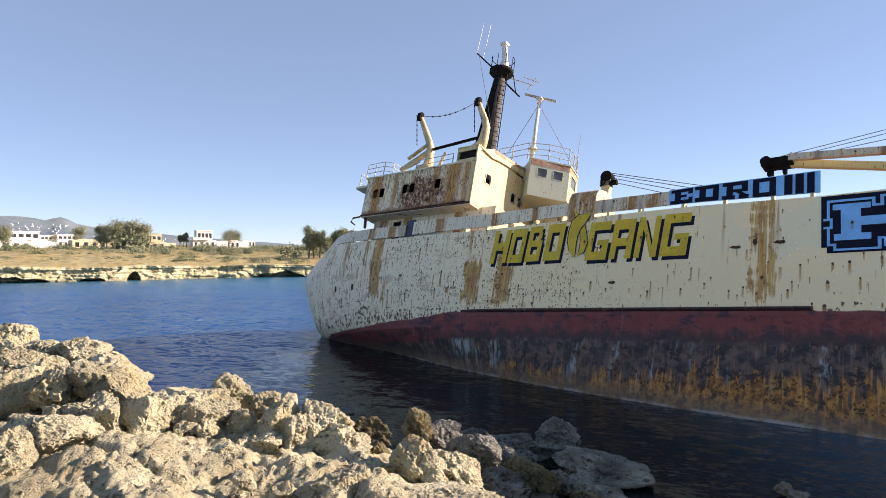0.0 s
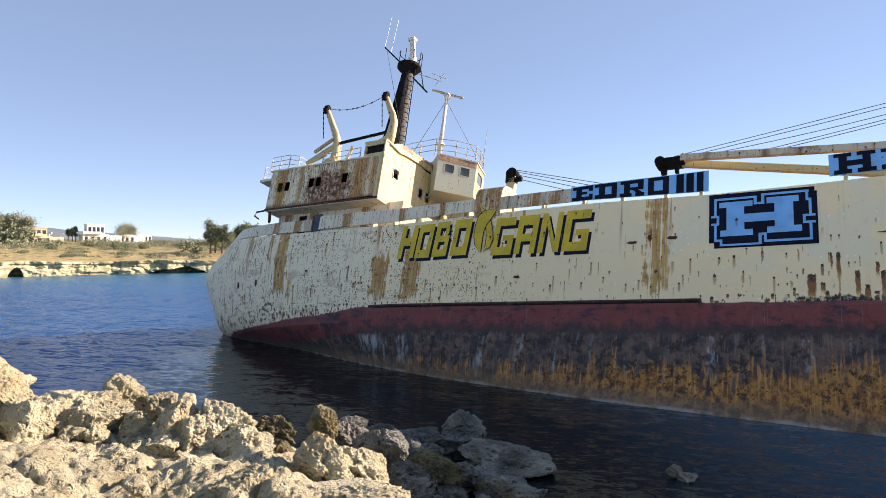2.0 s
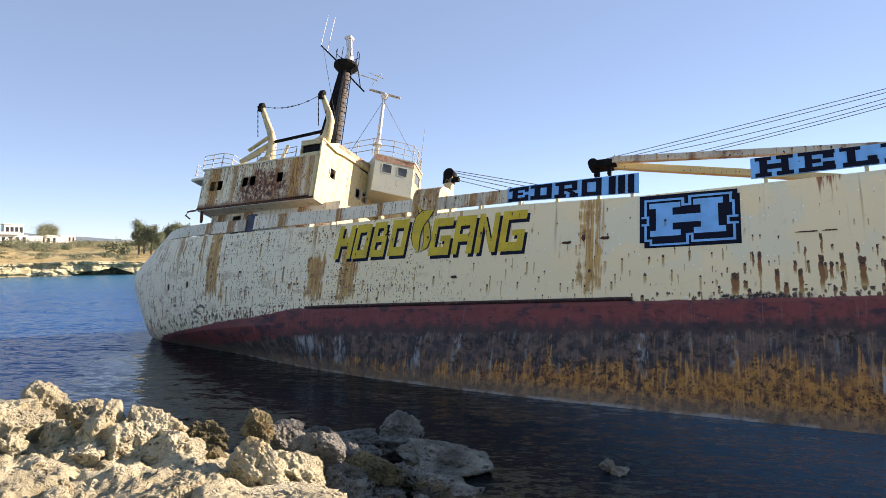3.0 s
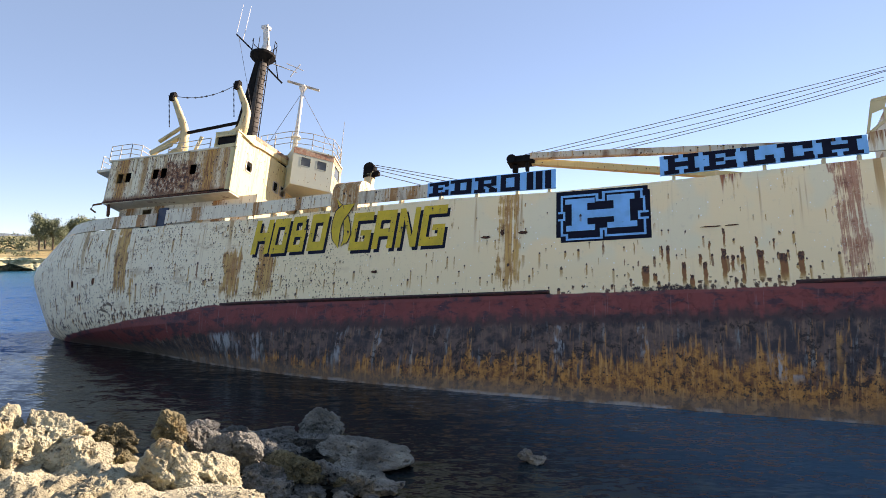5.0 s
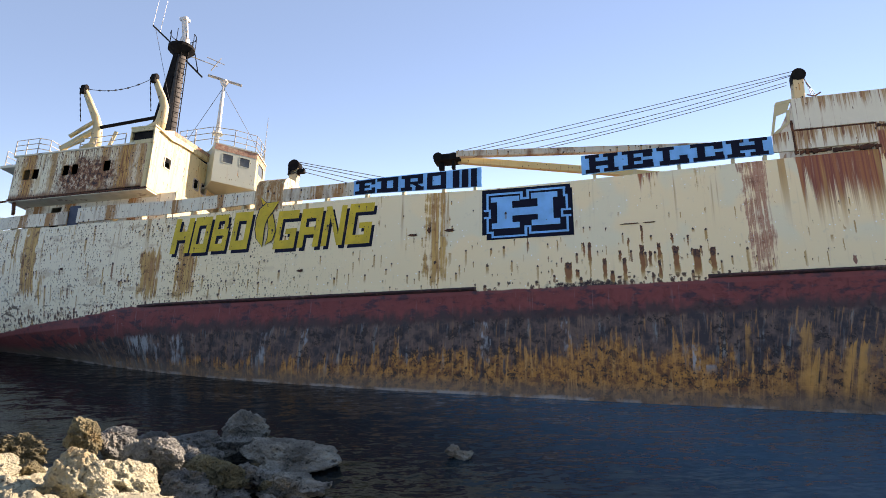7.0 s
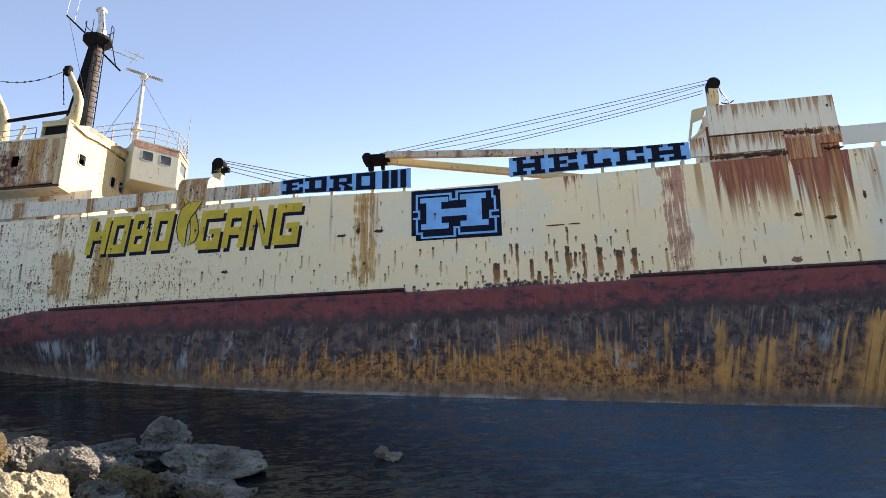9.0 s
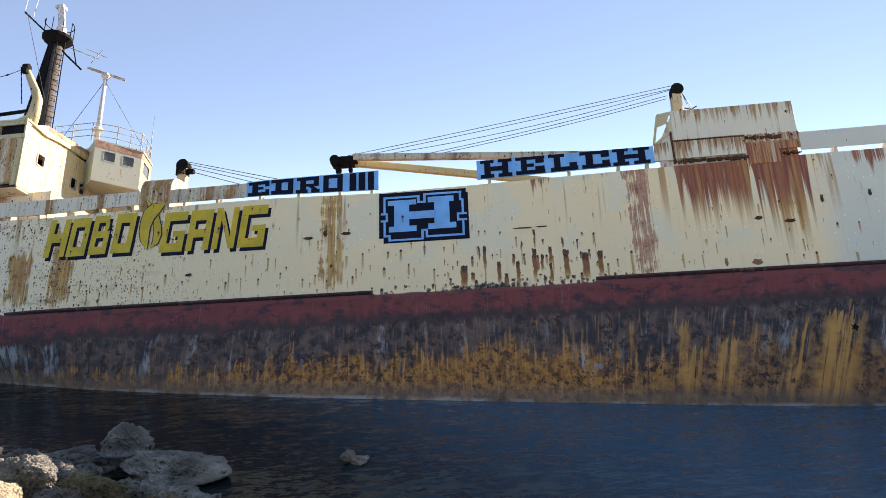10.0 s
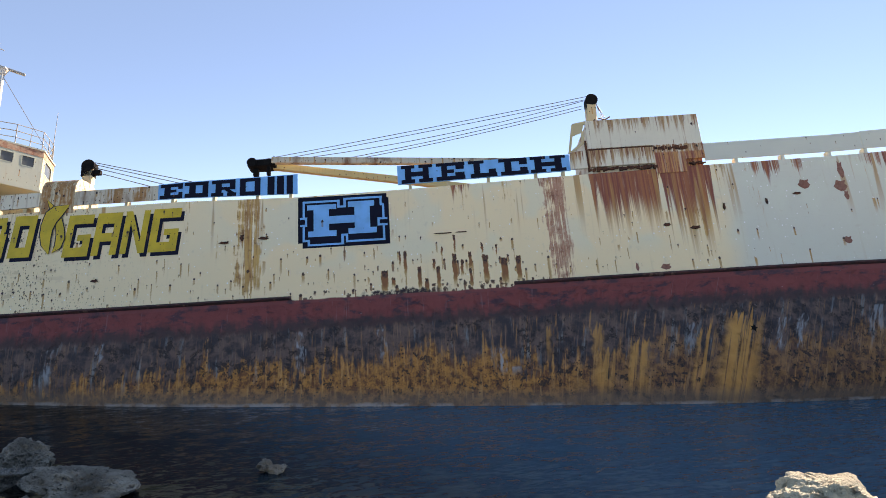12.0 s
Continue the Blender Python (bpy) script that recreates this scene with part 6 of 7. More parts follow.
def build_shore():
    azs = list(np.concatenate([np.linspace(-180, -75, 40, endpoint=False), np.linspace(-75, -42, 40, endpoint=False), np.linspace(-42, 14, 330, endpoint=False), np.linspace(14, 80, 120, endpoint=False), np.linspace(80, 180, 50)]))
    na, nr = len(azs) - 1, 400
    vs, fs = [], []
    for az in azs:
        ca, sa = math.cos(radians(az)), math.sin(radians(az))
        for j in range(nr + 1):
            r = 0.004 + 23.4 * (j / nr) ** 1.35
            x, y = r * sa, r * ca
            z = shore_height(az, r)
            p = Vector((x, y, 0))
            warp = Vector((fbm(p * 0.8, 2), fbm(p * 0.8 + Vector((7, 3, 0)), 2), 0)) * 0.35
            near = min(1.0, max(0.0, (r - 2.6) / 1.5))
            dist, cells = noise.voronoi((p + warp) * 0.62)
            gap = dist[1] - dist[0]
            z += near * (0.15 * noise.noise(cells[0] * 5.3) * min(1.0, gap * 5) - 0.16 * max(0.0, 1 - gap / 0.10))
            dist, cells = noise.voronoi((p + warp * 0.5) * 1.9 + Vector((4, 1, 0)))
            gap = dist[1] - dist[0]
            z += near * (0.025 * noise.noise(cells[0] * 5.3) * min(1.0, gap * 5) - 0.03 * max(0.0, 1 - gap / 0.12))
            z += near * (0.20 * fbm(p * 0.5 + Vector((3, 7, 1)), 3) + 0.09 * (abs(fbm(p * 1.5, 3)) - 0.25) + 0.050 * (0.3 - abs(fbm(p * 4.2, 3, 0.6))) + 0.022 * fbm(p * 13.0, 2, 0.6))
            if r > 3.4 and fbm(p * 0.7 + Vector((1, 8, 2)), 2) > -0.15:
                z -= 0.095 * pitted(p, 5.5, 0.42)
                z -= 0.040 * pitted(p, 12.0, 0.46)
            vs.append((x + 0.9 * warp.x * near * 0.3, y + 0.9 * warp.y * near * 0.3, z))
    m = nr + 1
    fs = [(i * m + j, i * m + j + 1, (i + 1) * m + j + 1, (i + 1) * m + j) for i in range(na) for j in range(nr)]
    me = bpy.data.meshes.new("ground")
    me.from_pydata(vs, [], fs)
    me.materials.append(m_rock)
    me.polygons.foreach_set("use_smooth", [True] * len(me.polygons))
    return me


tagged(new("ground", build_shore()), "pitted cream limestone shelf above the sea", "rock", kind="structure")


# Plain out of view behind the camera, added to bounce light onto the hull.
def inland():
    vs, n = [], 60
    for i in range(n + 1):
        for j in range(n + 1):
            x, y = -90 + 330 * i / n, -4.5 - 260 * (j / n) ** 1.6
            vs.append((x, y, 3.55 + 0.35 * fbm(Vector((x, y, 0)) * 0.12, 3)))
    fs = [(i * 61 + j, (i + 1) * 61 + j, (i + 1) * 61 + j + 1, i * 61 + j + 1) for i in range(n) for j in range(n)]
    me = bpy.data.meshes.new("ground_inland")
    me.from_pydata(vs, [], fs)
    me.materials.append(m_plain)
    return me


tagged(new("ground_inland", inland()), "unseen pale plain behind the shore, added to bounce light", "rock", kind="structure")


def boulder(x, y, z, w, h, mat, k, fine=0, rugged=1.0, tilt=0.0):
    """One weathered limestone block: flat broken faces, rounded arrises, lumps and solution pits; tilt: degrees its right end dips."""
    bm = bmesh.new()
    bmesh.ops.create_icosphere(bm, subdivisions=fine or (7 if w > 0.6 else 6), radius=1.0)
    off = Vector((k * 3.71, k * 1.37, k * 2.13))
    rnd = random.Random(k)
    rot = Euler((rnd.uniform(-0.4, 0.4), rnd.uniform(-0.25, 0.25), rnd.uniform(0, 6.28))).to_matrix()
    deep = max(h, w * rnd.uniform(0.75, 0.95))
    cuts = [(Vector((rnd.gauss(0, 1), rnd.gauss(0, 1), rnd.gauss(0, 0.8))).normalized(), rnd.uniform(0.52, 0.84)) for _ in range(11)]
    pts = []
    for v in bm.verts:
        p = v.co.copy()
        p /= (abs(p.x) ** 3 + abs(p.y) ** 3 + abs(p.z) ** 3) ** (1 / 3)
        for n, d in cuts:
            over = p.dot(n) - d
            if over > 0:
                p -= n * over * 0.90
        p *= 1 + 0.26 * fbm(p * 1.0 + off, 2)
        pts.append(rot @ p)
    lo = [min(p[i] for p in pts) for i in range(3)]
    hi = [max(p[i] for p in pts) for i in range(3)]
    mid = [(u + v) / 2 for u, v in zip(lo, hi)]
    size = [t / (v - u) for t, u, v in zip((w, deep, h), lo, hi)]
    lean = Euler((0, radians(tilt), 0)).to_matrix()
    rough = 0.5 * (w + h)
    for v, p in zip(bm.verts, pts):
        q = Vector([(p[i] - mid[i]) * size[i] for i in range(3)])
        # relief at true size: lumps, ridges, knobs and pits
        g = q + off
        d = 0.060 * rough * (0.30 - abs(fbm(g * (2.0 / rough), 3))) + rugged * (0.034 * rough * (0.25 - abs(fbm(g * (5.0 / rough), 3, 0.6))) + 0.016 * fbm(g * 15.0, 3, 0.65))
        if fbm(g * 1.7, 2) > -0.25:
            d -= rugged * 0.045 * pitted(g, 6.0, 0.46)
        d -= rugged * 0.020 * pitted(g, 15.0, 0.50)
        v.co = lean @ (q + q.normalized() * d)
    me = bpy.data.meshes.new("boulder")
    bm.to_mesh(me)
    bm.free()
    me.materials.append(mat)
    me.polygons.foreach_set("use_smooth", [True] * len(me.polygons))
    ob = new("boulder", me)
    ob.location = (x, y, z)
    return ob


# x, y, z of the middle, width, height, dip
MOUND = (
    (4.27, 1.45, 4.02, 0.84, 0.18, 0),
    (-5.59, 10.60, 3.95, 0.90, 0.49, 2), (-6.26, 10.80, 3.93, 0.58, 0.46, 5), (-6.98, 11.20, 4.07, 0.86, 0.64, 8), (-6.24, 10.20, 3.83, 0.83, 0.54, 0),
    (-5.76, 9.20, 3.60, 0.84, 0.76, 0), (-5.10, 9.00, 3.76, 0.49, 0.46, 0), (-5.55, 9.90, 3.82, 0.56, 0.44, 10),
    (-4.55, 9.60, 3.64, 1.50, 0.74, 22), (-4.13, 8.30, 3.50, 0.90, 0.71, 32), (-3.67, 8.50, 3.45, 0.78, 0.71, 10),
    (-4.38, 7.60, 3.53, 1.04, 0.40, 8), (-4.41, 7.00, 3.55, 0.59, 0.43, 10), (-4.02, 6.30, 3.56, 0.41, 0.38, 0))
CREST = (
    (-3.15, 9.00, 3.51, 1.04, 0.50, 14), (-2.88, 9.50, 3.57, 0.55, 0.57, 15), (-2.53, 9.60, 3.43, 0.50, 0.43, 20),
    (-2.58, 8.90, 3.33, 0.41, 0.36, -40), (-2.29, 8.80, 3.29, 0.26, 0.23, 0), (-2.97, 8.60, 3.32, 0.34, 0.26, 0),
    (-3.17, 8.50, 3.36, 0.30, 0.22, 0), (-2.17, 8.50, 3.19, 0.41, 0.27, 5), (-2.09, 8.90, 3.33, 0.48, 0.76, 24),
    (-1.88, 8.70, 3.25, 0.39, 0.49, 10), (-1.58, 9.00, 3.23, 0.72, 0.68, 28), (-1.28, 8.70, 3.08, 0.70, 0.55, 32))
SLOPE = (
    (-0.29, 8.00, 3.02, 0.73, 0.63, 48), (0.12, 8.20, 2.91, 0.81, 0.51, 38), (-0.95, 7.00, 3.10, 0.77, 0.50, 12),
    (0.08, 6.80, 3.06, 1.06, 0.31, 4), (-0.47, 6.90, 3.07, 0.45, 0.28, 10))
WEEDY = (
    (-0.98, 9.30, 3.09, 0.64, 0.44, 12), (-0.90, 8.90, 2.91, 0.61, 0.47, 25), (-0.66, 7.80, 2.98, 0.31, 0.28, 0),
    (-0.56, 15.50, 1.58, 0.69, 0.79, 20), (1.78, 15.40, 0.61, 1.08, 0.66, 12), (2.25, 15.20, 0.52, 0.75, 0.50, -10))
AWASH = (
    (0.04, 15.80, 1.26, 1.04, 0.62, 30), (0.11, 17.00, 1.18, 0.78, 0.42, 10), (0.67, 15.20, 1.12, 1.20, 0.95, 22),
    (1.78, 18.00, 0.58, 1.62, 0.50, 3), (2.62, 18.20, 0.31, 1.34, 0.45, 2), (1.00, 14.20, 0.84, 0.49, 0.47, 10),
    (1.31, 16.60, 0.61, 1.22, 0.60, 6), (2.89, 15.60, 0.24, 1.02, 0.31, 0), (1.27, 14.60, 0.76, 0.84, 0.48, 15),
    (0.94, 17.40, 0.87, 1.00, 0.48, 8), (1.80, 16.80, 0.48, 1.10, 0.50, 4), (2.52, 15.30, 0.51, 0.55, 0.38, 20),
    (1.33, 14.00, 0.66, 0.92, 0.41, 5))
OUTCROPS = (
    (3.29, 19.80, 0.40, 0.84, 1.30, 100), (3.85, 16.90, 0.25, 2.38, 0.68, 5), (4.62, 16.90, 0.18, 1.05, 0.46, 9),
    (3.54, 15.00, 0.18, 1.13, 0.52, 10), (7.74, 15.74, 0.14, 0.42, 0.36, 10), (7.98, 15.50, 0.06, 0.50, 0.26, 0))
ROCKS = {"a": (m_rock, "sunlit cream limestone boulder with pits"), "b": (m_rock_dark, "dark brown weedy limestone boulder"), "w": (m_rock_wet, "wet grey limestone rock in the shallows"), "r": (m_rock_pale, "pale pitted rock standing out of the shaded water")}
k = 0
for kind, rows in (("a", MOUND), ("a", CREST), ("a", SLOPE), ("b", WEEDY), ("w", AWASH), ("r", OUTCROPS)):
    mat, label = ROCKS[kind]
    for x, y, z, w, h, dip in rows:
        k += 1
        tagged(boulder(x, y, z, w, h, mat, k, 0, 1.9 if kind in "wrb" else 1.15, dip), label, "boulder", "boulders on the shore")

# stones wedged between the blocks of the mound
rnd = random.Random(77)
for k in range(32):
    az = rnd.uniform(-34, -8)
    r = interp(az, AZ, EDGE) * rnd.uniform(0.82, 0.97)
    w = rnd.uniform(0.28, 0.62)
    x, y = r * math.sin(radians(az)), r * math.cos(radians(az))
    tagged(boulder(x, y, shore_height(az, r) + 0.10 * w, w, w * rnd.uniform(0.55, 0.8), m_rock, 300 + k, 6, 1.1, rnd.uniform(-25, 35)), "broken limestone block wedged among larger boulders", "boulder", "boulders on the shore")

# loose stones on the shelf, and rubble awash below it
rnd = random.Random(21)
for k in range(28):
    az = rnd.uniform(-34, 2)
    r = interp(az, AZ, EDGE) * rnd.uniform(0.62, 0.98)
    w = rnd.uniform(0.12, 0.30)
    x, y = r * math.sin(radians(az)), r * math.cos(radians(az))
    tagged(boulder(x, y, shore_height(az, r) - 0.02, w, w * 0.7, m_rock if rnd.random() < 0.75 else m_rock_dark, 60 + k, 4), "small loose limestone shore stone", "stone", "loose stones on the shelf")
for k in range(40):
    x, y = rnd.uniform(-0.9, 4.2), rnd.uniform(12.6, 17.6)
    w = rnd.uniform(0.30, 0.75)
    tagged(boulder(x, y, rnd.uniform(-0.05, 0.12) + max(0, 16 - y) * 0.16, w, w * rnd.uniform(0.35, 0.6), m_rock_wet if rnd.random() < 0.7 else m_rock_dark, 160 + k, 5, 2.0), "low wet rock awash at the foot of the shelf", "rock", "rubble awash below the shelf")


# ======================= far shore =======================
def far_material():
    M = Mat("far_coast", 0.95, 0.0, 0.2)
    geo = M.t.nodes.new("ShaderNodeNewGeometry")
    P = geo.outputs["Position"]
    z = M.sep(P)[2]
    n1, n2 = M.noise(P, 0.06, 5, 0.6), M.noise(P, 0.5, 6, 0.65)
    up = M.sep(geo.outputs["Normal"])[2]
    earth = M.mix(M.ramp(M.noise(P, 0.16, 6, 0.62), 0.42, 0.62), (0.41, 0.31, 0.14), (0.38, 0.34, 0.19))
    earth = M.mix(M.ramp(n2, 0.50, 0.62, 0.0, 0.6), earth, (0.30, 0.22, 0.12))
    scrub = M.mix(n2, (0.10, 0.10, 0.04), (0.22, 0.19, 0.09))
    earth = M.mix(M.ramp(M.add(n2, M.mul(z, 0.035)), 0.62, 0.80), earth, scrub)
    layers = M.noise(M.scale(P, (0.5, 0.5, 1.1)), 1.0, 7, 0.7)
    cliff = M.mix(M.ramp(layers, 0.38, 0.62), (0.26, 0.25, 0.15), (0.54, 0.51, 0.35))
    cliff = M.mix(M.ramp(z, 0.55, 0.15, 0.0, 0.6), cliff, (0.20, 0.18, 0.11))
    cliff = M.mix(M.ramp(M.noise(P, 0.35, 5, 0.6), 0.52, 0.66, 0.0, 0.6), cliff, (0.22, 0.20, 0.12))
    col = M.mix(M.mul(M.ramp(up, 0.75, 0.9), M.ramp(z, 2.3, 2.8)), cliff, earth)
    return M.end(col, 0.95, M.bump(n2, 0.5, 0.6))


m_far = far_material()
C_AZ = (-80, -60, -45, -33, -25.6, -17.5, -11.4, 0, 20, 45, 70)
C_R = (120, 128, 140, 153, 156, 166, 172, 180, 192, 205, 215)


def far_land():
    rows = [(0.0, -0.5)] + [(0.0, 0.1 * k) for k in range(31)] + [(1.2, 3.05), (3, 3.1), (5, 3.2), (8, 3.3), (12, 3.5), (18, 3.8), (26, 4.2), (36, 4.7), (50, 5.5), (70, 6.4), (95, 7.2), (125, 8.0), (160, 8.4), (220, 9.2), (320, 11), (500, 11.5), (800, 12), (1400, 13)]
    prof, NC = rows, 32
    azs = list(np.concatenate([np.linspace(-80, -40, 60, endpoint=False), np.linspace(-40, -8, 700, endpoint=False), np.linspace(-8, 70, 100)]))
    vs, n = [], len(azs) - 1
    for az in azs:
        c = interp(az, C_AZ, C_R)
        s = az * 2.8
        jag = 3.4 * fbm(Vector((s * 0.045, 1, 0)), 3) + 1.0 * fbm(Vector((s * 0.16, 4, 0)), 2)
        # sea caves: low arches, a few metres wide
        u = s * 0.085 + 1.1 * noise.noise(Vector((s * 0.035, 8.8, 1)))
        cell = math.floor(u)
        rc = random.Random(int(cell) + 402)
        wide, high, mid = rc.uniform(0.14, 0.42), rc.uniform(0.9, 2.5) * (rc.random() < 0.72), rc.uniform(0.42, 0.58)
        arch = high * max(0.0, 1 - abs((u - cell - mid) / wide) ** rc.uniform(1.4, 2.6)) ** 0.6 * (0.8 + 0.7 * noise.noise(Vector((s * 0.35, 2, 8))))
        top = 1 + 0.16 * noise.noise(Vector((s * 0.06, 3.3, 7)))
        for k, (d, z) in enumerate(rows):
            r = c + d
            zz = z
            if k < NC:
                f = max(0.0, z) / 3.0
                zz = z * top
                strata = 0.09 * noise.noise(Vector((s * 0.02, z * 3.4, 5))) + 0.10 * noise.noise(Vector((s * 0.10, z * 7.0, 1)))
                bulge = 0.8 * fbm(Vector((s * 0.12, z * 0.7, 3)), 3)
                q = Vector((s * 0.30 + 0.4 * noise.noise(Vector((s * 0.5, z, 2))), z * 0.20, 0.0))
                dist, cells = noise.voronoi(q)
                bulge += 0.6 * noise.noise(cells[0] * 4.7) + 0.25 * max(0.0, 1 - (dist[1] - dist[0]) / 0.12) + 0.35 * fbm(Vector((s * 0.9, z * 1.6, 7)), 3)
                hollow = 4.5 * min(1.0, max(0.0, arch - z) * 4)
                cap = -0.5 if z > 2.45 else 0.0
                r += jag + strata + bulge + hollow + cap + 0.5 * f
            else:
                r += jag * max(0.0, 1 - (k - NC) / 6) + 1.0
                p = Vector((r * math.sin(radians(az)), r * math.cos(radians(az)), 0))
                zz = z * (top if k < NC + 3 else 1) + 0.22 * fbm(p * 0.25, 3) + (0.5 * fbm(p * 0.05, 3) if k > NC + 4 else 0)
            vs.append((r * math.sin(radians(az)), r * math.cos(radians(az)), zz))
    m = len(prof)
    fs = [(i * m + j, (i + 1) * m + j, (i + 1) * m + j + 1, i * m + j + 1) for i in range(n) for j in range(m - 1)]
    me = bpy.data.meshes.new("far_coast")
    me.from_pydata(vs, [], fs)
    me.materials.append(m_far)
    me.polygons.foreach_set("use_smooth", [True] * len(me.polygons))
    return me


tagged(new("far_coast", far_land()), "low ochre coast with pale sea-cut cliffs and caves", "coast", kind="structure")


def far_place(px, r):
    """A spot on the far land by its bearing at the start of the pan and its distance."""
    az = math.atan2(px - 784, 1220.8)
    return r * math.sin(az), r * math.cos(az)


def land_z(r):
    return interp(r - 160, (3, 12, 36, 70, 125, 220, 320, 500, 800, 1400), (2.9, 3.3, 4.6, 6.3, 7.9, 9.1, 10.9, 14.8, 21.8, 39.5))


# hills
# Distance haze is mixed into this blue-grey scrub colour.
m_hill = speckled("scrub_hills_haze_tinted", (0.10, 0.15, 0.19), (0.17, 0.215, 0.235), 0.02, 0.95, 0.0, 0.0)


def hill(name, r, pts, base, label):
    vs, fs, n = [], [], 120
    for i in range(n + 1):
        px = pts[0][0] + (pts[-1][0] - pts[0][0]) * i / n
        h = interp(px, [p[0] for p in pts], [p[1] for p in pts])
        x, y = far_place(px, r)
        top = EYE + (450 - h) / 1220.8 * y + 0.0009 * r * fbm(Vector((px * 0.02, 2, r)), 4)
        for k, f in enumerate((0.0, 0.35, 0.7, 1.0)):
            rr = 1 - 0.25 * (1 - f)
            vs.append((x * rr, y * rr, base + (top - base) * f ** 1.1 + (0.004 * r * fbm(Vector((px * 0.05, k, 1)), 3) if k in (1, 2) else 0)))
    fs = [(i * 4 + j, (i + 1) * 4 + j, (i + 1) * 4 + j + 1, i * 4 + j + 1) for i in range(n) for j in range(3)]
    me = bpy.data.meshes.new(name)
    me.from_pydata(vs, [], fs)
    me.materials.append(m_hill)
    me.polygons.foreach_set("use_smooth", [True] * len(me.polygons))
    tagged(new(name, me), label, "hill", kind="structure")


RIDGE = [(-700, 400), (-300, 380), (0, 383), (30, 383), (62, 386), (76, 390), (84, 391), (96, 386), (105, 384), (116, 386), (136, 396), (172, 404), (268, 413), (340, 420), (480, 430), (560, 436), (700, 440), (1000, 443)]
hill("backdrop_hill", 3200, RIDGE, 10, "hill sprinkled with houses, tinted blue-grey for haze")
m_speck = speckled("far_white_walls", (0.66, 0.64, 0.60), (0.76, 0.74, 0.70), 1.0, 0.9)
rng = random.Random(5)
mb = MB()
for i in range(620):
    px, f = rng.uniform(-120, 360), rng.uniform(0.05, 0.88) ** 1.7
    x, y = far_place(px, 3200)
    h = interp(px, [p[0] for p in RIDGE], [p[1] for p in RIDGE])
    top = EYE + (450 - h) / 1220.8 * y
    rr = 1 - 0.25 * (1 - f)
    x, y, zt = x * rr, y * rr, 10 + (top - 10) * f ** 1.1
    s = rng.uniform(1.4, 4.2)
    mb.box((x - s, y - s, zt - 6), (x + s, y + s, zt + rng.uniform(1.5, 4)))
tagged(part("far_village", mb, m_speck, None), "tiny white houses dotted over the hillside", "village", kind="stuff")

# villas
m_wall = speckled("white_render", (0.74, 0.72, 0.67), (0.80, 0.78, 0.73), 0.5, 0.85)
m_cream = speckled("cream_render", (0.62, 0.53, 0.36), (0.68, 0.59, 0.42), 0.5, 0.85)
m_pane = speckled("dark_far_glass", (0.03, 0.035, 0.04), (0.06, 0.065, 0.07), 0.8, 0.15)


def villa(px, r, w, h, mat, label, storeys=2, wing=0.0):
    x, y = far_place(px, r)
    az = math.atan2(x, y)
    v = new("villa")
    v.matrix_world = Matrix.Translation((x, y, land_z(r) - 0.5)) @ Matrix.Rotation(-az + 0.25, 4, "Z")
    tagged(v, label, "house", "villas along the far shore")
    fl = h / storeys
    part("wall", MB().box((-w / 2, 0, 0), (w / 2, w * 0.55, fl)), mat, v)
    if storeys > 1:
        part("wall", MB().box((-w * 0.32, 0.8, fl), (w * 0.36, w * 0.5, h)), mat, v)
        part("balcony", MB().box((-w * 0.5, -0.8, fl), (w * 0.2, 0.9, fl + 0.18)).box((-w * 0.5, -0.8, fl + 0.18), (w * 0.2, -0.68, fl + 1.0)), mat, v)
    if wing:
        part("wing", MB().box((w / 2, 1.0, 0), (w / 2 + wing, w * 0.4, fl * 0.9)), mat, v)
    part("roof", MB().box((-w * 0.34, 0.6, h), (w * 0.38, w * 0.52, h + 0.3)), mat, v)
    for s in range(storeys):
        for k in range(4):
            u = -w * 0.42 + w * 0.24 * k if s == 0 else -w * 0.26 + w * 0.16 * k
            d = 0.0 if s == 0 else 0.8
            wd = part("window", MB().box((u, d - 0.04, s * fl + 0.7), (u + w * 0.11, d + 0.02, s * fl + fl * 0.75)), m_pane, v)
            part("sill", MB().box((u - 0.1, d - 0.12, s * fl + 0.6), (u + w * 0.11 + 0.1, d - 0.0, s * fl + 0.7)), mat, wd)
    return v


villa(362, 290, 9, 7.2, m_wall, "white modern two-storey villa with glazed upper floor", 2, 5)
villa(408, 300, 8, 3.4, m_wall, "low white villa behind a garden wall", 1, 4)
villa(268, 280, 10.5, 5.6, m_cream, "cream two-storey villa with balcony", 2, 4)
villa(42, 300, 15, 6.2, m_wall, "white two-storey villa with terraces", 2, 6)
villa(20, 262, 12, 3.0, m_wall, "long low white house by the shore", 1, 8)
villa(160, 285, 12, 3.2, m_cream, "low cream flat-roofed bungalow", 1, 5)
villa(122, 300, 8, 3.2, m_wall, "small white flat-roofed house", 1, 6)
villa(118, 420, 14, 6.5, m_wall, "white villa further up the slope", 2, 5)
villa(-60, 320, 14, 6.0, m_wall, "white two-storey shore villa", 2, 5)
villa(440, 440, 8, 4.0, m_wall, "far low white villa", 1, 0)
villa(85, 460, 13, 6.0, m_wall, "white villa further up the slope", 2, 0)
villa(215, 410, 12, 5.0, m_cream, "cream villa behind trees", 1, 0)

# trees and scrub
m_leafA = speckled("olive_grey_foliage", (0.17, 0.19, 0.11), (0.31, 0.32, 0.21), 0.7, 0.8)
m_leafB = speckled("dark_green_foliage", (0.11, 0.135, 0.075), (0.22, 0.25, 0.15), 0.7, 0.8)
m_bark = speckled("grey_bark", (0.12, 0.09, 0.07), (0.18, 0.15, 0.12), 2.0, 0.9)


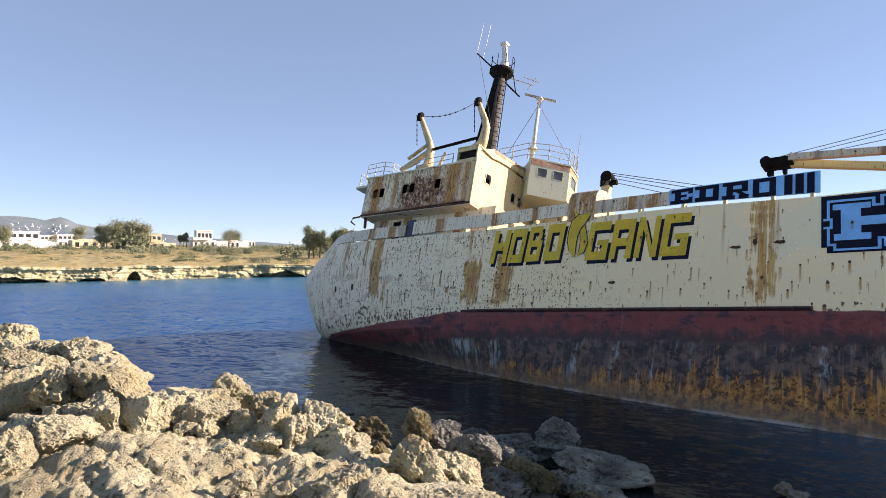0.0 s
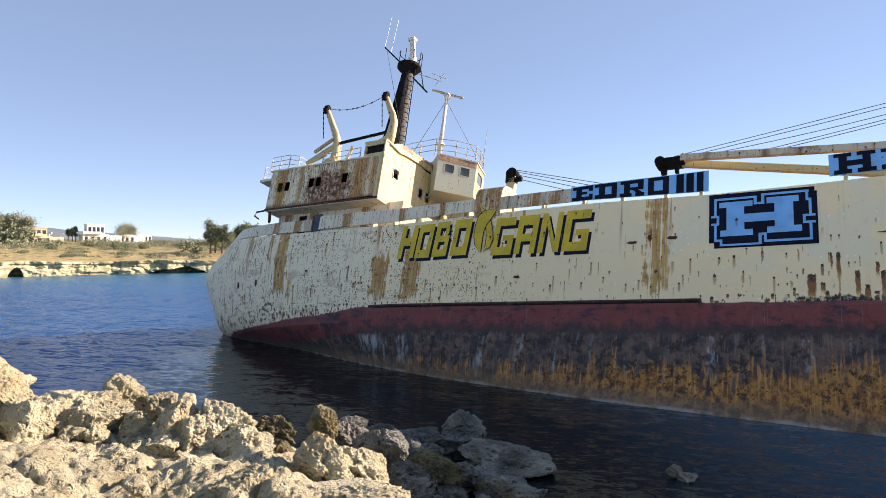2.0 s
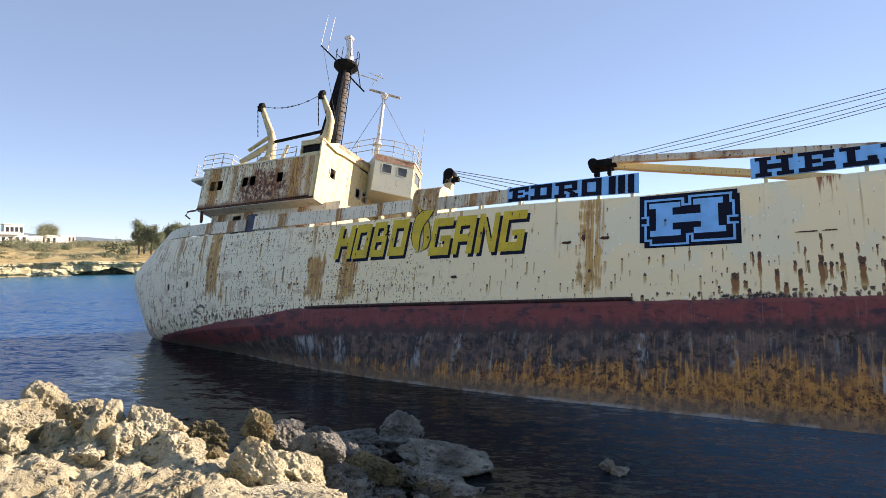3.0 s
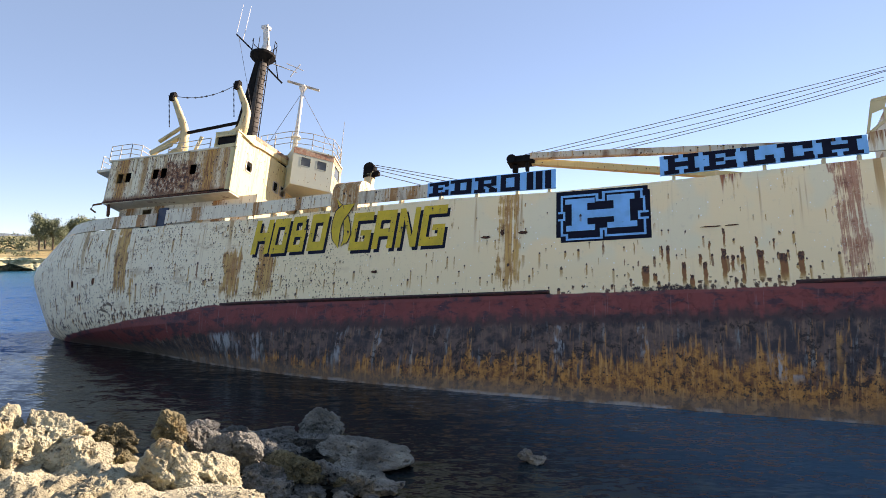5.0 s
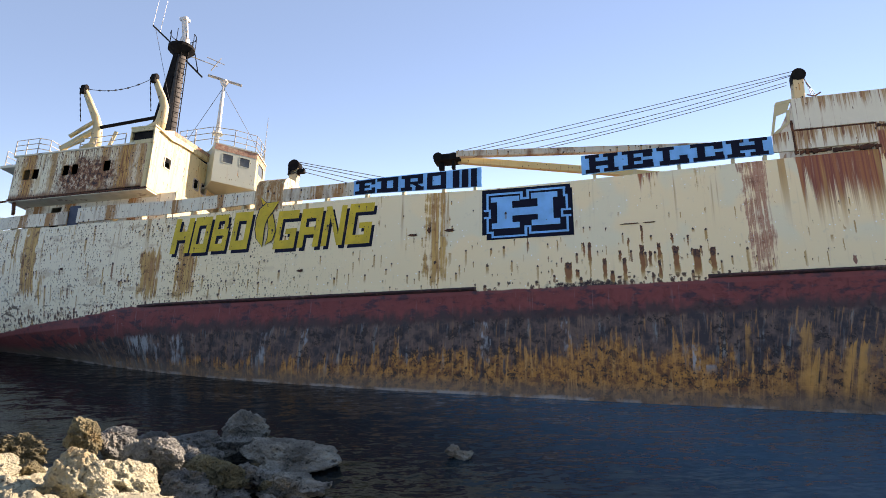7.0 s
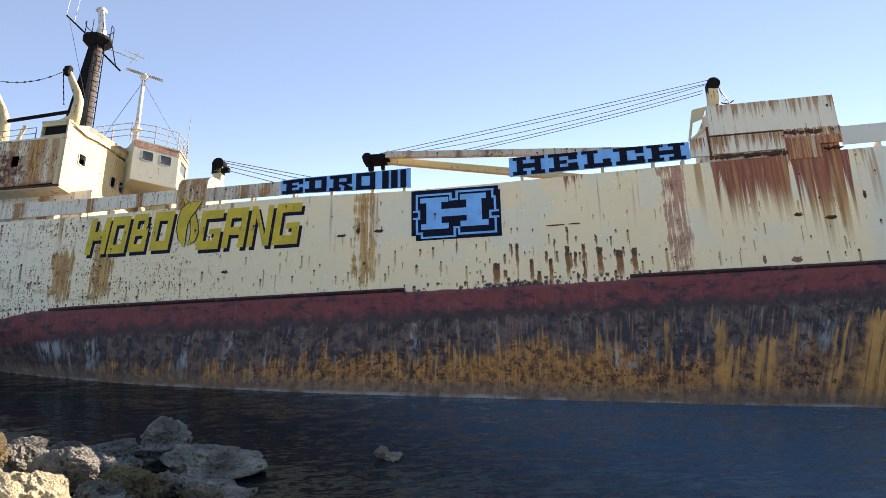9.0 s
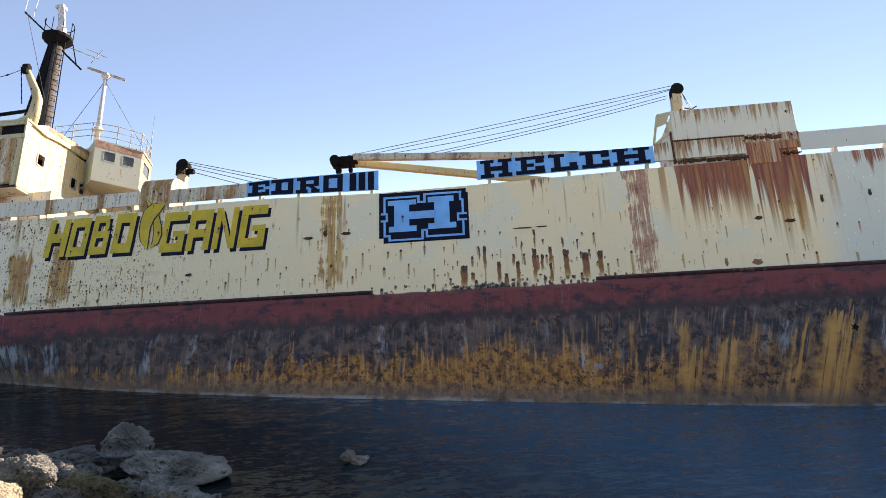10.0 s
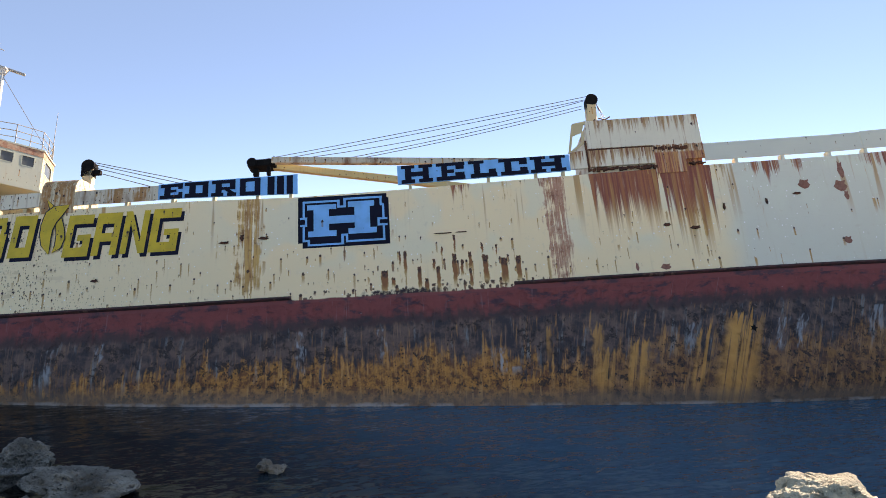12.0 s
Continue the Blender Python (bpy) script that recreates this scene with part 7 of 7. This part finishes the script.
def clump(mb, c, rad, n, rnd, size):
    for _ in range(n):
        p = Vector((rnd.gauss(0, 0.55), rnd.gauss(0, 0.55), rnd.gauss(0, 0.5)))
        q = Vector(c) + p * rad
        a, b = (Vector((rnd.gauss(0, 1), rnd.gauss(0, 1), rnd.gauss(0, 1))).normalized() * size * rnd.uniform(0.6, 1.3) for _ in range(2))
        mb.add([q - a, q + b * 0.6, q + a, q - b * 0.6], [(0, 1, 2, 3)])


def tree(px, r, h, w, mat, label, seed, lean=0.0, slim=False):
    rnd = random.Random(seed)
    x, y = far_place(px, r)
    t = new("tree")
    t.location = (x, y, land_z(r) - 0.3)
    tagged(t, label, "tree", "trees on the far shore")
    tb, cr = MB(), MB()
    tb.cyl((0, 0, 0), (0.2, 0, h * 0.55), 0.03 * h, 0.015 * h, 7)
    for k in range(9 if not slim else 7):
        a, f = rnd.uniform(0, 6.28), rnd.uniform(0.25, 0.95)
        spread = w * 0.5 * (1 - 0.55 * f if not slim else 0.5) * rnd.uniform(0.4, 1.0)
        e = Vector((math.cos(a) * spread, math.sin(a) * spread, h * (0.16 + 0.72 * f)))
        tb.cyl((0.1, 0, h * 0.2 + 0.25 * h * f), e, 0.010 * h, 0.004 * h, 5)
        clump(cr, e, w * rnd.uniform(0.17, 0.27) if not slim else w * 0.34, 320, rnd, 0.024 * h)
    for k in range(5):
        clump(cr, (rnd.uniform(-.2, .2) * w, rnd.uniform(-.2, .2) * w, h * rnd.uniform(0.4, 0.9)), w * 0.24, 200, rnd, 0.022 * h)
    part("trunk", tb, m_bark, t)
    part("crown", cr, mat, t)


k = 0
for px, r, h, w in ((188, 262, 9.0, 7), (206, 258, 10.4, 7), (222, 264, 10.0, 6), (238, 262, 10.6, 7), (253, 256, 9.8, 6), (178, 266, 8.5, 5), (214, 272, 9.4, 6), (246, 270, 9.4, 6)):
    k += 1
    tree(px, r, h, w, m_leafA, "tall feathery grey-green tree", k)
for px, r, h, w in ((547, 196, 9.6, 4.0), (555, 200, 7.8, 3.8), (566, 196, 8.8, 4.0), (579, 192, 6.8, 3.6), (592, 198, 8.0, 4.0), (600, 196, 9.0, 4.2), (612, 198, 8.8, 3.2), (622, 205, 8.6, 3.2)):
    k += 1
    tree(px, r, h, w, m_leafB, "slender grey-green eucalyptus by the shore", k)
for px, r, h, w in ((325, 292, 6.5, 1.6), (330, 294, 7, 1.6), (318, 294, 6, 1.5)):
    k += 1
    tree(px, r, h, w, m_leafB, "slim dark garden cypress", k, 0, True)
for px, r, h, w in ((5, 250, 8, 6), (140, 330, 9, 7), (405, 300, 7.5, 7), (418, 305, 7, 6), (412, 315, 8, 7), (-30, 250, 8, 7), (95, 320, 5, 6)):
    k += 1
    tree(px, r, h, w, m_leafA, "leafy grey-green garden tree", k)


def shrub(px, r, w, h, seed, mat):
    rnd = random.Random(seed)
    x, y = far_place(px, r)
    mb = MB()
    for q in range(6):
        clump(mb, (rnd.uniform(-.4, .4) * w, rnd.uniform(-.2, .2) * w, h * rnd.uniform(0.25, 0.6)), 0.34 * min(w, 2.2 * h), 60, rnd, 0.16 * h)
    ob = part("shrub", mb, mat, None)
    ob.location = (x, y, land_z(r) - 0.2)
    tagged(ob, "rounded evergreen coastal shrub", "shrub", "shrubs on the far shore")


rnd = random.Random(9)
for i in range(70):
    shrub(rnd.uniform(-60, 600), rnd.uniform(176, 214), rnd.uniform(1.5, 5), rnd.uniform(0.4, 1.0), 400 + i, m_leafB)
for i in range(110):
    px = rnd.uniform(-90, 620)
    r = rnd.uniform(212, 275)
    shrub(px, r, rnd.uniform(3, 9), rnd.uniform(0.7, 2.0), 100 + i, m_leafA if rnd.random() < 0.6 else m_leafB)
shrub(222, 250, 9, 4.5, 3, m_leafB), shrub(242, 250, 8, 4.0, 4, m_leafB), shrub(512, 205, 6, 2.6, 5, m_leafB), shrub(60, 205, 4, 1.6, 6, m_leafB)
